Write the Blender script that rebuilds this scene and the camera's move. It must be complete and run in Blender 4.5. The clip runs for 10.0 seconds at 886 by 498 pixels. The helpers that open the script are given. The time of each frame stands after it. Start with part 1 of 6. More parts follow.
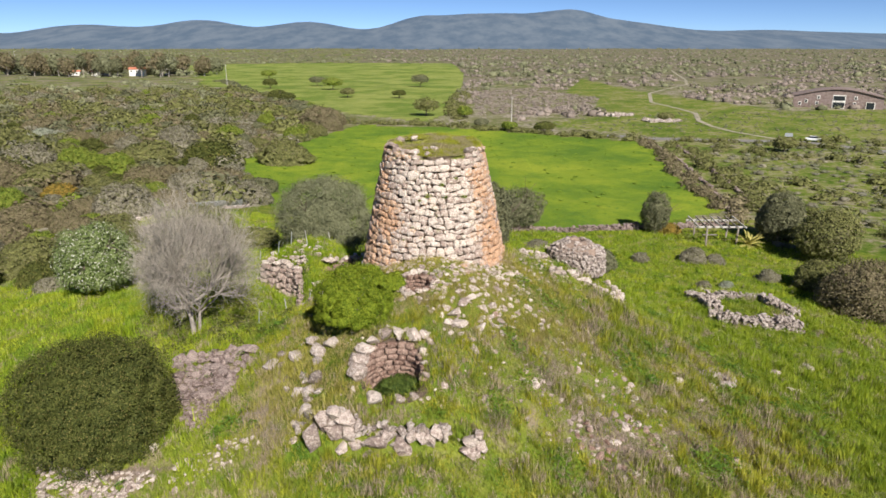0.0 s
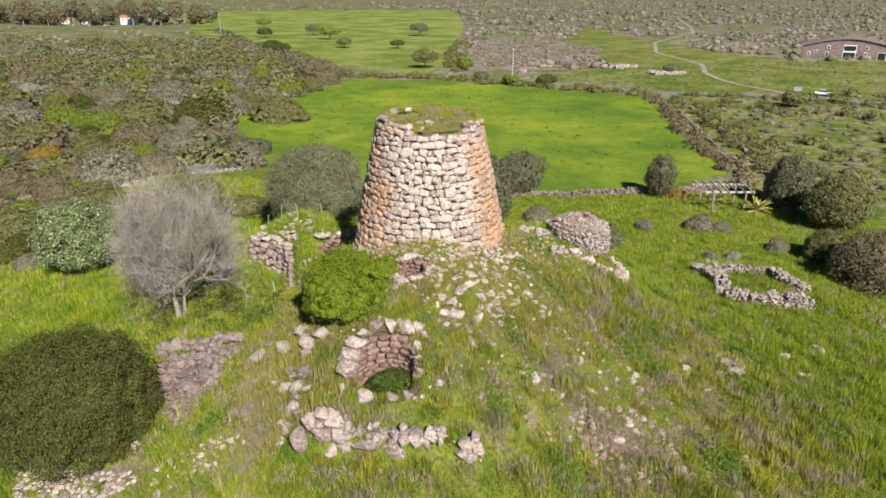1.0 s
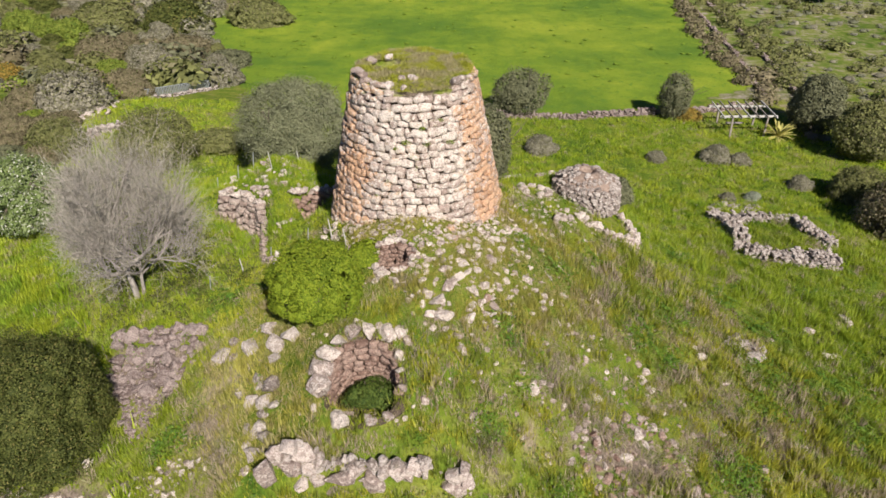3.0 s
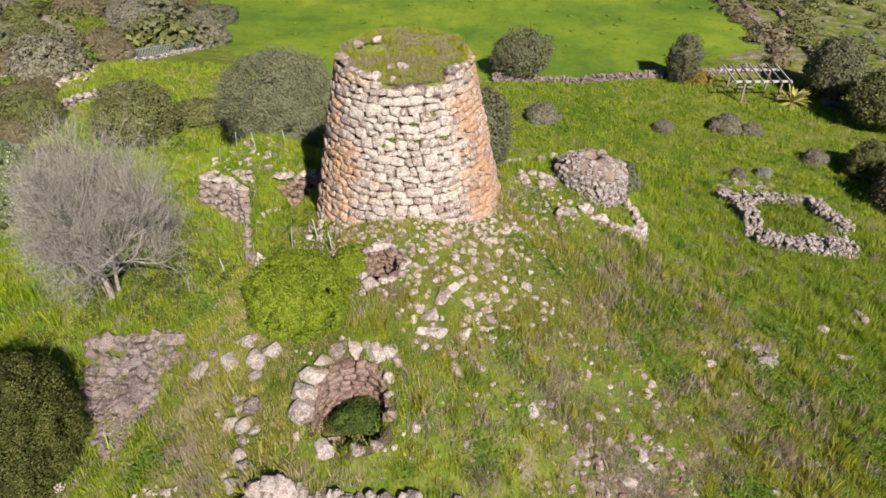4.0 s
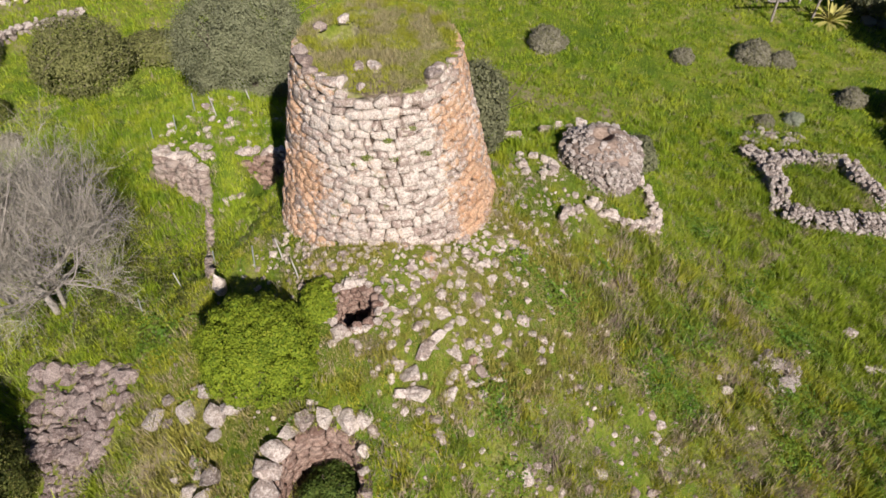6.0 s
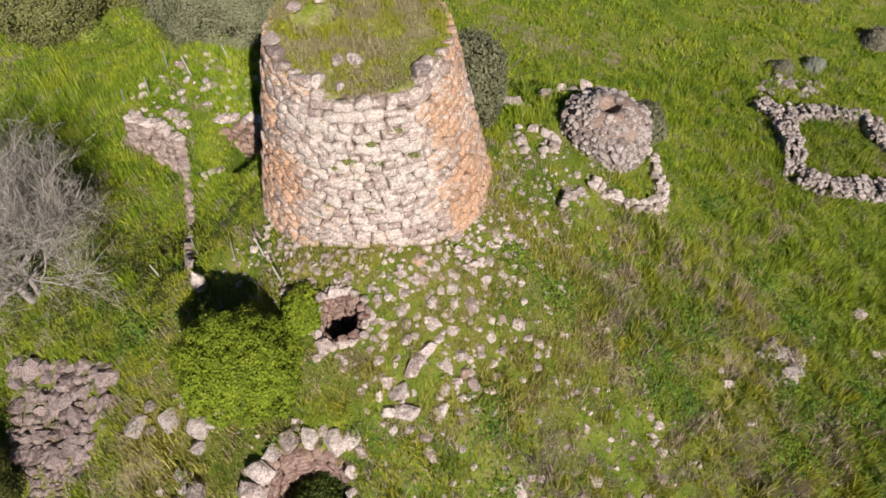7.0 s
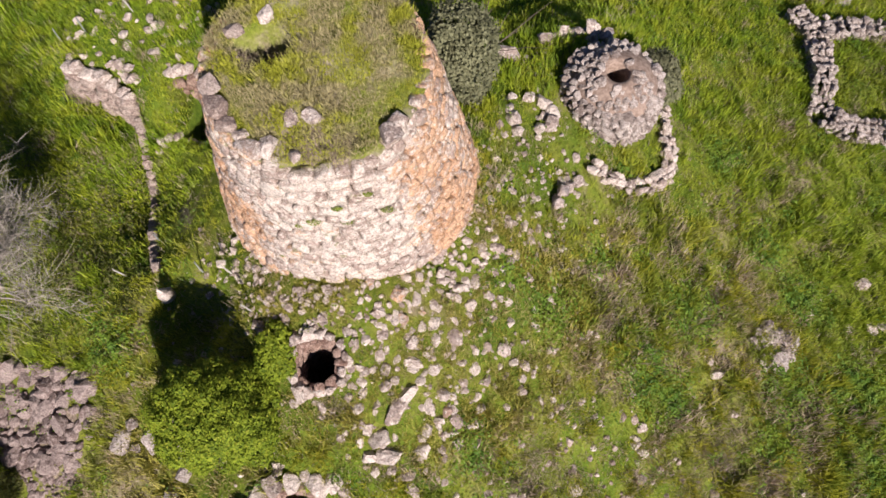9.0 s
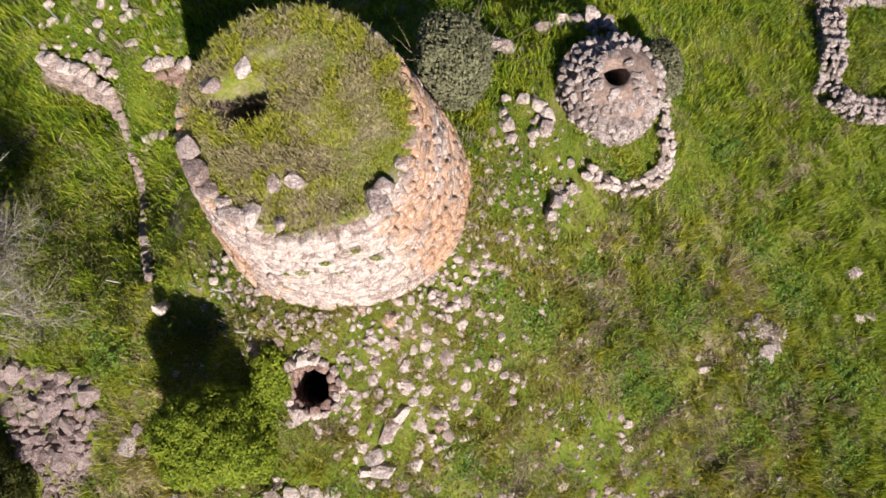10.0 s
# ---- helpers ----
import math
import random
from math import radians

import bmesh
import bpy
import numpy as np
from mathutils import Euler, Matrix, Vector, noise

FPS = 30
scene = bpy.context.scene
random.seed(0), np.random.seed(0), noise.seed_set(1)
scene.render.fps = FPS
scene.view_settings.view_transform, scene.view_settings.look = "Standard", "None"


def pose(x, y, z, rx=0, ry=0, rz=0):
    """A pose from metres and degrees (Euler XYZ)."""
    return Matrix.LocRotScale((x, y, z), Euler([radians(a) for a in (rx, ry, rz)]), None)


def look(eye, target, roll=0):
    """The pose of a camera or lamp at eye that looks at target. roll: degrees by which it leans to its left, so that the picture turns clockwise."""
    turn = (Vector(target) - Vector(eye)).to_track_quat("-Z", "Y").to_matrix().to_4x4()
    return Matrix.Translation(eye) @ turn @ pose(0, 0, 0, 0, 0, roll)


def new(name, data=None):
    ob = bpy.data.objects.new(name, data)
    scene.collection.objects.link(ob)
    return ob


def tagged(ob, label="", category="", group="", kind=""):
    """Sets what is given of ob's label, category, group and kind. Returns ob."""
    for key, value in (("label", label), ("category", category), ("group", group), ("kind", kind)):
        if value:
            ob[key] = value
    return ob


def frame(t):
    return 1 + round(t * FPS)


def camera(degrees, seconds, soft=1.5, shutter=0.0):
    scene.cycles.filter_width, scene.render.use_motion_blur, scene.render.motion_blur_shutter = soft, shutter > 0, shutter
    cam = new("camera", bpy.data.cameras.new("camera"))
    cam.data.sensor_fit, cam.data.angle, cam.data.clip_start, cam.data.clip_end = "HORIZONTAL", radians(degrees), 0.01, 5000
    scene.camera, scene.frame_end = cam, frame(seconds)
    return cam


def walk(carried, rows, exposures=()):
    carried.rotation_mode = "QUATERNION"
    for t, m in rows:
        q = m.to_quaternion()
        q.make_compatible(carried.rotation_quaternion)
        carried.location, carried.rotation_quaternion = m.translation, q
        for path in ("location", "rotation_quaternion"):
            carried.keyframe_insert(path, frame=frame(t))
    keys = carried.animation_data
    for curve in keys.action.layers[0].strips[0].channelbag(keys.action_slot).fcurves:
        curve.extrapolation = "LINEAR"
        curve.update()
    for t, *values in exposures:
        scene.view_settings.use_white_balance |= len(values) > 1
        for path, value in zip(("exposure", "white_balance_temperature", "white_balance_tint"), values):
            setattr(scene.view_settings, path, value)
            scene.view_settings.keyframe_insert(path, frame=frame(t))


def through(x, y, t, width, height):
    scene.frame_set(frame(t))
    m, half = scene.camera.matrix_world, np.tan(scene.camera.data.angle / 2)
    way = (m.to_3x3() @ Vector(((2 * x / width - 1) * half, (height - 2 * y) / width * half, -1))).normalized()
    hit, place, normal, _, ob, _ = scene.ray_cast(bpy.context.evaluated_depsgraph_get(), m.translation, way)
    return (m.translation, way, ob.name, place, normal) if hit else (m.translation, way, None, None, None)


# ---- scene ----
cam = camera(66.2, 10.0, 1.6)
PATH = [
    (0, (0.097, 0.431, 26.772), (0.094, 2.343, 26.187), 0.0),
    (0.5, (0.263, 2.136, 27.442), (0.259, 4.027, 26.792), -0.0),
    (1, (0.425, 3.886, 28.084), (0.421, 5.751, 27.361), -0.1),
    (1.5, (0.62, 5.864, 28.783), (0.615, 7.697, 27.983), -0.2),
    (2, (0.818, 7.776, 29.46), (0.812, 9.577, 28.59), -0.3),
    (2.5, (1.034, 9.939, 30.18), (1.028, 11.702, 29.236), -0.4),
    (4, (1.611, 16.531, 32.18), (1.605, 18.167, 31.03), -0.5),
    (4.5, (1.816, 18.91, 32.875), (1.809, 20.498, 31.658), -0.6),
    (5, (2.012, 21.206, 33.548), (2.005, 22.743, 32.269), -0.6),
    (5.5, (2.227, 23.694, 34.212), (2.22, 25.168, 32.86), -0.7),
    (7, (2.974, 31.218, 36.242), (2.959, 32.391, 34.622), -1.2),
    (7.5, (3.187, 33.978, 36.962), (3.172, 35.017, 35.253), -1.4),
    (8, (3.4, 36.545, 37.545), (3.385, 37.455, 35.765), -1.6),
    (8.5, (3.62, 39.16, 38.145), (3.603, 39.935, 36.302), -1.9),
    (9, (3.852, 41.943, 38.786), (3.833, 42.568, 36.886), -2.4),
    (9.5, (4.088, 44.569, 39.382), (4.067, 45.051, 37.441), -3.4),
    (10, (4.371, 47.441, 40.075), (4.345, 47.764, 38.102), -5.5),
]
walk(cam, [(t, look(eye, target, roll)) for t, eye, target, roll in PATH], [(0, 0.65, 6500, 10), (4, 0.63, 6500, 11), (7.5, 0.57, 6500, 16), (8.5, 0.68, 6500, 18), (10, 0.85, 6500, 18)])

# ---- world, sun ----
SUN_AZ, SUN_EL = radians(158), radians(38)
world = bpy.data.worlds.new("world")
scene.world = world
world.use_nodes = True
wt = world.node_tree
sky = wt.nodes.new("ShaderNodeTexSky")
sky.sky_type, sky.sun_disc = "NISHITA", False
sky.sun_elevation, sky.sun_rotation = SUN_EL, SUN_AZ
sky.altitude = 2500
sky.air_density, sky.dust_density, sky.ozone_density = 0.45, 0.0, 5.0
wt.links.new(sky.outputs[0], wt.nodes["Background"].inputs[0])
wt.nodes["Background"].inputs[1].default_value = 0.068
sun_data = bpy.data.lights.new("sun", "SUN")
sun_data.energy, sun_data.angle, sun_data.color = 5.0, radians(0.5), (1.0, 0.95, 0.87)
sun = new("sun", sun_data)
to_sun = Vector((math.sin(SUN_AZ) * math.cos(SUN_EL), math.cos(SUN_AZ) * math.cos(SUN_EL), math.sin(SUN_EL)))
sun.matrix_world = look(to_sun * 300, (0, 0, 0))
scene.view_settings.exposure = 0.6

# ---- helpers for nodes and meshes ----
rng = np.random.default_rng(7)


class Nodes:
    """A small builder for node materials."""

    def __init__(self, name, rough=0.8, spec=0.3):
        self.mat = bpy.data.materials.new(name)
        self.mat.use_nodes = True
        self.t = self.mat.node_tree
        self.b = self.t.nodes["Principled BSDF"]
        self.b.inputs["Roughness"].default_value = rough
        self.b.inputs["Specular IOR Level"].default_value = spec

    def put(self, socket, value):
        if isinstance(value, (int, float)):
            socket.default_value = value
        elif isinstance(value, tuple):
            socket.default_value = (*value, 1.0) if len(value) == 3 and socket.type == "RGBA" else value
        else:
            self.t.links.new(value, socket)

    def pos(self):
        return self.t.nodes.new("ShaderNodeNewGeometry").outputs["Position"]

    def island(self):
        return self.t.nodes.new("ShaderNodeNewGeometry").outputs["Random Per Island"]

    def obj_random(self):
        return self.t.nodes.new("ShaderNodeObjectInfo").outputs["Random"]

    def obj_coord(self):
        return self.t.nodes.new("ShaderNodeTexCoord").outputs["Object"]

    def noise(self, vec, scale, detail=3.0, rough=0.55):
        n = self.t.nodes.new("ShaderNodeTexNoise")
        n.inputs["Scale"].default_value, n.inputs["Detail"].default_value = scale, detail
        n.inputs["Roughness"].default_value = rough
        self.t.links.new(vec, n.inputs["Vector"])
        return n.outputs[0]

    def cells(self, vec, scale, out="Distance"):
        n = self.t.nodes.new("ShaderNodeTexVoronoi")
        n.inputs["Scale"].default_value = scale
        self.t.links.new(vec, n.inputs["Vector"])
        return n.outputs[out]

    def stretch(self, vec, x, y, z):
        n = self.t.nodes.new("ShaderNodeVectorMath")
        n.operation = "MULTIPLY"
        self.t.links.new(vec, n.inputs[0])
        n.inputs[1].default_value = (x, y, z)
        return n.outputs[0]

    def axis(self, vec, i):
        n = self.t.nodes.new("ShaderNodeSeparateXYZ")
        self.t.links.new(vec, n.inputs[0])
        return n.outputs[i]

    def math(self, op, a, b=0.0, c=None):
        n = self.t.nodes.new("ShaderNodeMath")
        n.operation = op
        self.put(n.inputs[0], a)
        self.put(n.inputs[1], b)
        if c is not None:
            self.put(n.inputs[2], c)
        return n.outputs[0]

    def span(self, v, a, b, lo=0.0, hi=1.0):
        n = self.t.nodes.new("ShaderNodeMapRange")
        n.interpolation_type = "SMOOTHSTEP"
        self.put(n.inputs[0], v)
        for k, x in enumerate((a, b, lo, hi)):
            n.inputs[k + 1].default_value = x
        return n.outputs[0]

    def mix(self, f, a, b):
        n = self.t.nodes.new("ShaderNodeMix")
        n.data_type = "RGBA"
        self.put(n.inputs[0], f)
        self.put(n.inputs[6], a)
        self.put(n.inputs[7], b)
        return n.outputs[2]

    def scale_colour(self, col, f):
        n = self.t.nodes.new("ShaderNodeMix")
        n.data_type, n.blend_type = "RGBA", "MULTIPLY"
        n.inputs[0].default_value = 1.0
        self.put(n.inputs[6], col)
        self.put(n.inputs[7], f)
        return n.outputs[2]

    def ramp(self, v, stops):
        n = self.t.nodes.new("ShaderNodeValToRGB")
        e = n.color_ramp.elements
        while len(e) < len(stops):
            e.new(0.5)
        for k, (p, c) in enumerate(stops):
            e[k].position, e[k].color = p, (*c, 1.0)
        self.put(n.inputs[0], v)
        return n.outputs[0]

    def attr(self, name):
        n = self.t.nodes.new("ShaderNodeAttribute")
        n.attribute_name = name
        return n.outputs["Color"]

    def split(self, col):
        n = self.t.nodes.new("ShaderNodeSeparateColor")
        self.t.links.new(col, n.inputs[0])
        return n.outputs

    def bump(self, height, strength, distance=0.05):
        n = self.t.nodes.new("ShaderNodeBump")
        n.inputs["Strength"].default_value, n.inputs["Distance"].default_value = strength, distance
        self.t.links.new(height, n.inputs["Height"])
        self.t.links.new(n.outputs[0], self.b.inputs["Normal"])

    def done(self, colour, rough=None):
        self.put(self.b.inputs["Base Color"], colour)
        if rough is not None:
            self.put(self.b.inputs["Roughness"], rough)
        return self.mat

    def translucent(self, colour, amount):
        """Lets part of the light through, as thin leaves do."""
        tr = self.t.nodes.new("ShaderNodeBsdfTranslucent")
        self.put(tr.inputs[0], colour)
        m = self.t.nodes.new("ShaderNodeMixShader")
        m.inputs[0].default_value = amount
        self.t.links.new(self.b.outputs[0], m.inputs[1])
        self.t.links.new(tr.outputs[0], m.inputs[2])
        self.t.links.new(m.outputs[0], self.t.nodes["Material Output"].inputs[0])


def np_mesh(name, verts, faces, mat, smooth=False):
    """A mesh from an (n, 3) array of points and an (m, k) array of faces with k corners each."""
    verts, faces = np.asarray(verts, np.float32), np.asarray(faces, np.int32)
    me = bpy.data.meshes.new(name)
    me.vertices.add(len(verts))
    me.vertices.foreach_set("co", verts.ravel())
    k = faces.shape[1]
    me.loops.add(faces.size)
    me.loops.foreach_set("vertex_index", faces.ravel())
    me.polygons.add(len(faces))
    me.polygons.foreach_set("loop_start", np.arange(0, faces.size, k, dtype=np.int32))
    me.polygons.foreach_set("use_smooth", np.full(len(faces), bool(smooth)))
    me.materials.append(mat)
    me.update(calc_edges=True)
    return me


def bm_mesh(name, bm, mat, smooth=False):
    me = bpy.data.meshes.new(name)
    bm.to_mesh(me)
    bm.free()
    me.materials.append(mat)
    me.polygons.foreach_set("use_smooth", np.full(len(me.polygons), bool(smooth)))
    return me


def thing(name, at, label, category, group="", kind=""):
    """The empty at a thing's base; its parts hang under it."""
    ob = new(name)
    ob.empty_display_size = 0.3
    ob.matrix_basis = Matrix.Translation(at)
    return tagged(ob, label, category, group, kind)


def part(name, me, parent, m=None, label=""):
    """One mesh under a thing or part, at the pose m in its parent's space."""
    ob = new(name, me)
    ob.parent = parent
    if m is not None:
        ob.matrix_basis = m
    if label:
        ob["label"] = label
    return ob


def merge(pieces):
    """Joins (verts, faces) arrays whose faces have the same number of corners."""
    vs, fs, n = [], [], 0
    for v, f in pieces:
        vs.append(v)
        fs.append(np.asarray(f) + n)
        n += len(v)
    return np.concatenate(vs), np.concatenate(fs)


def box_bm(bm, sx, sy, sz, m, bevel=0.0):
    """Adds a box of that size, its edges bevelled, at the pose m."""
    got = bmesh.ops.create_cube(bm, size=1.0)["verts"]
    bmesh.ops.transform(bm, matrix=m @ Matrix.Diagonal((sx, sy, sz, 1)), verts=got)
    if bevel:
        edges = {e for v in got for e in v.link_edges}
        bmesh.ops.bevel(bm, geom=list(edges), offset=bevel, segments=1, affect="EDGES", profile=0.5)


def tube(points, radii, sides=6):
    """A tapered tube along points."""
    points = np.asarray(points, float)
    n = len(points)
    way = np.gradient(points, axis=0)
    way /= np.linalg.norm(way, axis=1)[:, None] + 1e-9
    ref = np.where(np.abs(way[:, 2:3]) > 0.9, np.array([[1.0, 0, 0]]), np.array([[0, 0, 1.0]]))
    u = np.cross(way, ref)
    u /= np.linalg.norm(u, axis=1)[:, None] + 1e-9
    w = np.cross(way, u)
    a = np.arange(sides) * 2 * np.pi / sides
    ring = np.cos(a)[None, :, None] * u[:, None] + np.sin(a)[None, :, None] * w[:, None]
    v = (points[:, None] + ring * np.asarray(radii, float)[:, None, None]).reshape(-1, 3)
    i, j = np.meshgrid(np.arange(n - 1), np.arange(sides), indexing="ij")
    k = (j + 1) % sides
    f = np.stack([i * sides + j, i * sides + k, (i + 1) * sides + k, (i + 1) * sides + j], -1).reshape(-1, 4)
    return v, f


# ---- the lie of the land ----
BUMPS = (
    (-1, 48, 5, 5, 0.28), (0, 44, 7, 6, 2.1), (-1, 50, 11, 11, 0.2), (-1, 54, 20, 18, 11.01), (-12, 42, 7, 7, -0.03),
    (-18, 52, 9, 9, -0.79), (10, 59, 7, 7, 1.36), (-8, 66, 9, 9, 0.04), (-30, 58, 14, 14, 3.26), (-34, 88, 22, 20, 3.91),
    (-75, 110, 35, 45, 3.37), (14, 47, 8, 8, -0.53), (28, 64, 10, 10, 0.09),
)
BUMPS_2 = (
    (-5, 34, 9, 6, 1.84), (3, 37, 5, 4, 0.46), (-13, 57, 5, 5, -3.28), (0, 20, 60, 60, 1.17), (-60, 50, 25, 25, 3.63),
    (12, 65, 4, 4, 2.34), (-14, 70, 5, 5, 3.07), (34, 66, 8, 8, 1.45), (-7.9, 48.9, 1.9, 1.7, -2.4), (-100, 190, 70, 70, 2.35), (-5, 40, 3, 3, 1.13), (-0.5, 49.2, 3.0, 1.6, 0.5),
)
PLAIN = -2.14


RUIN = [(-18.6, 64.6), (-16.6, 63.6), (-15.0, 62.9), (-13.7, 62.0), (-13.2, 60.4), (-12.9, 58.8), (-12.5, 56.8), (-11.7, 54.2), (-9.9, 50.6)]
COURT = [(-12.0, 62.9), (-10.8, 63.3), (-9.4, 63.1), (-7.2, 61.7)]


def along_line(x, y, pts):
    """Way along a polyline, and signed distance from it (plus: to the left of the way)."""
    best, way, side, run = np.full(np.shape(x), 1e9), np.zeros(np.shape(x)), np.zeros(np.shape(x)), 0.0
    for (x0, y0), (x1, y1) in zip(pts[:-1], pts[1:]):
        ux, uy = x1 - x0, y1 - y0
        ln = math.hypot(ux, uy)
        s = ((x - x0) * ux + (y - y0) * uy) / ln
        c = np.clip(s, 0, ln)
        d = np.hypot(x - x0 - c * ux / ln, y - y0 - c * uy / ln)
        sg = np.where((y - y0) * ux - (x - x0) * uy >= 0, 1.0, -1.0)
        hit = d < best
        best, way, side, run = np.where(hit, d, best), np.where(hit, run + s, way), np.where(hit, sg, side), run + ln
    return way, best * side


def land(x, y):
    """Height of the ground."""
    x, y = np.asarray(x, float), np.asarray(y, float)
    z = np.full(np.broadcast(x, y).shape, PLAIN)
    for a, b, s, t, h in BUMPS + BUMPS_2:
        z = z + h * np.exp(-(((x - a) / s) ** 2 + ((y - b) / t) ** 2))
    # step at the foot of the front wall
    n = 35.15 - y
    z = z - 0.85 * np.exp(-(((x + 3.2) / 5.6) ** 4)) * np.clip(n / 0.5 + 0.5, 0, 1) * np.exp(-((np.maximum(n, 0) / 2.6) ** 2))
    z = z + 0.95 * np.exp(-(((x + 6.3) / 1.6) ** 4)) * np.clip(-n / 0.5 + 0.2, 0, 1) * np.exp(-((np.maximum(-n, 0) / 2.2) ** 2))
    if z.ndim == 0 and not (-26 < x < -3 and 44 < y < 74):
        return z
    # terrace held by the ruined wall beside the tower
    u, n = along_line(x, y, RUIN)
    up = np.clip(n / 0.9 + 0.5, 0, 1)
    z = z + 1.3 * up * np.exp(-((np.maximum(n, 0) / 5.5) ** 2)) * np.exp(-(((u - 4.0) / 5.2) ** 4))
    z = z - 2.1 * (1 - up) * np.exp(-((n / 2.2) ** 2)) * np.clip((u - 0.6) / 3.6, 0, 1) * np.exp(-((np.maximum(u - 5.0, 0) / 2.2) ** 2))
    z = z - 0.85 * (1 - up) * np.exp(-((n / 1.3) ** 2)) * np.exp(-(((u - 13.2) / 3.6) ** 4))
    # hollow below the reddish wall
    u, n = along_line(x, y, COURT)
    z = z - 3.3 * np.clip(0.5 - n / 0.6, 0, 1) * np.clip((n + 4.0) / 1.2, 0, 1) * np.exp(-(((u - 3.0) / 2.3) ** 4))
    return z


def land1(x, y):
    return float(land(x, y))


def wob(x, y, s, k=0.0):
    """Cheap smooth wobble between about -1 and 1."""
    return (np.sin(x / s + 1.3 * k) * np.cos(y / s * 1.13 + 0.7 * k) + 0.6 * np.sin((x + 0.8 * y) / s * 2.1 + k) + 0.4 * np.cos((0.6 * x - y) / s * 3.7 + 2 * k)) / 1.6


def inside(x, y, poly):
    """Whether points lie in a polygon."""
    x, y = np.asarray(x, float), np.asarray(y, float)
    r = np.zeros(x.shape, bool)
    n = len(poly)
    for i in range(n):
        (x0, y0), (x1, y1) = poly[i], poly[(i + 1) % n]
        c = ((y0 > y) != (y1 > y)) & (x < (x1 - x0) * (y - y0) / (y1 - y0 + 1e-12) + x0)
        r ^= c
    return r


def near_line(x, y, pts):
    """Distance to a polyline."""
    d = np.full(np.shape(x), 1e9)
    for (x0, y0), (x1, y1) in zip(pts[:-1], pts[1:]):
        ux, uy = x1 - x0, y1 - y0
        s = np.clip(((x - x0) * ux + (y - y0) * uy) / (ux * ux + uy * uy), 0, 1)
        d = np.minimum(d, np.hypot(x - x0 - s * ux, y - y0 - s * uy))
    return d


def bare(x, y):
    """How bare and stony the mound is."""
    d = np.exp(-(((x - 10.5) / 5.5) ** 2 + ((y - 38.0) / 3.2) ** 2)) * 0.58
    d = np.maximum(d, np.exp(-(((x - 4) / 3) ** 2 + ((y - 37.5) / 1.6) ** 2)) * 0.42)
    d = np.maximum(d, np.exp(-(((x + 17) / 3.0) ** 2 + ((y - 44) / 3.2) ** 2)) * 0.8)
    d = np.maximum(d, np.exp(-(((x + 20) / 5.5) ** 2 + ((y - 36.3) / 1.0) ** 2)) * 0.75)
    d = np.maximum(d, np.exp(-(((x + 0.5) / 6.5) ** 2 + ((y - 47.8) / 3.0) ** 2)) * 0.3)
    d = np.maximum(d, np.exp(-(((x - 8) / 3) ** 2 + ((y - 55.5) / 4) ** 2)) * 0.3)
    d = np.maximum(d, np.exp(-(((x + 9.5) / 2.5) ** 2 + ((y - 55) / 3) ** 2)) * 0.45)
    d = np.maximum(d, np.exp(-(((x + 17.8) / 1.2) ** 2 + ((y - 63.2) / 1.2) ** 2)) * 0.7)
    return np.maximum(d, np.exp(-(((x + 12) / 2.5) ** 2 + ((y - 38) / 2.5) ** 2)) * 0.45)


def turf(x, y):
    """Where the grass stays short: on the stony top of the mound and down its crest."""
    d = np.exp(-(((x - 1.5) / 7.0) ** 4 + ((y - 48.0) / 5.0) ** 4))
    d = np.maximum(d, np.exp(-(((x - 9.0) / 3.2) ** 4 + ((y - 56.5) / 5.0) ** 4)))
    d = np.maximum(d, 0.7 * np.exp(-(((x - 9.0) / 6.5) ** 4 + ((y - 41.0) / 4.5) ** 4)))
    return np.maximum(d, np.exp(-(((x + 7.0) / 3.5) ** 4 + ((y - 52.5) / 4.0) ** 4)))


FIELD = [(-30, 243), (0, 238), (30, 222), (59, 203), (57, 165), (50, 118), (33, 108), (8, 105), (-8, 100), (-26, 106), (-35, 128), (-50, 158), (-40, 200)]
FIELD_2 = [(-170, 500), (-95, 380), (-50, 300), (-8, 258), (2, 290), (10, 420), (18, 640), (10, 900), (-330, 900)]
FIELD_3 = [(62, 290), (100, 262), (150, 300), (120, 420), (110, 560), (75, 430)]
PASTURE = [(66, 215), (130, 205), (260, 260), (230, 310), (120, 300), (80, 290), (30, 250), (60, 225)]
TRACK = [(243, 753), (208, 626), (187, 543), (169, 486), (139, 440), (121, 410), (104, 348), (106, 312), (106, 291), (97, 262), (95, 244), (96, 230), (100, 217), (104, 208)]
CLEARING = [(-42, 80), (-22, 72), (-16, 84), (-24, 100), (-30, 118), (-40, 112), (-44, 96)]
MAUVE = [(15, 280), (67, 312), (84, 376), (57, 450), (21, 430), (14, 335)]
ROAD = [(52, 219), (66, 211), (82, 208), (96, 206), (107, 203), (114, 195), (125, 180), (150, 168), (200, 130), (300, 60)]

# ---- materials ----


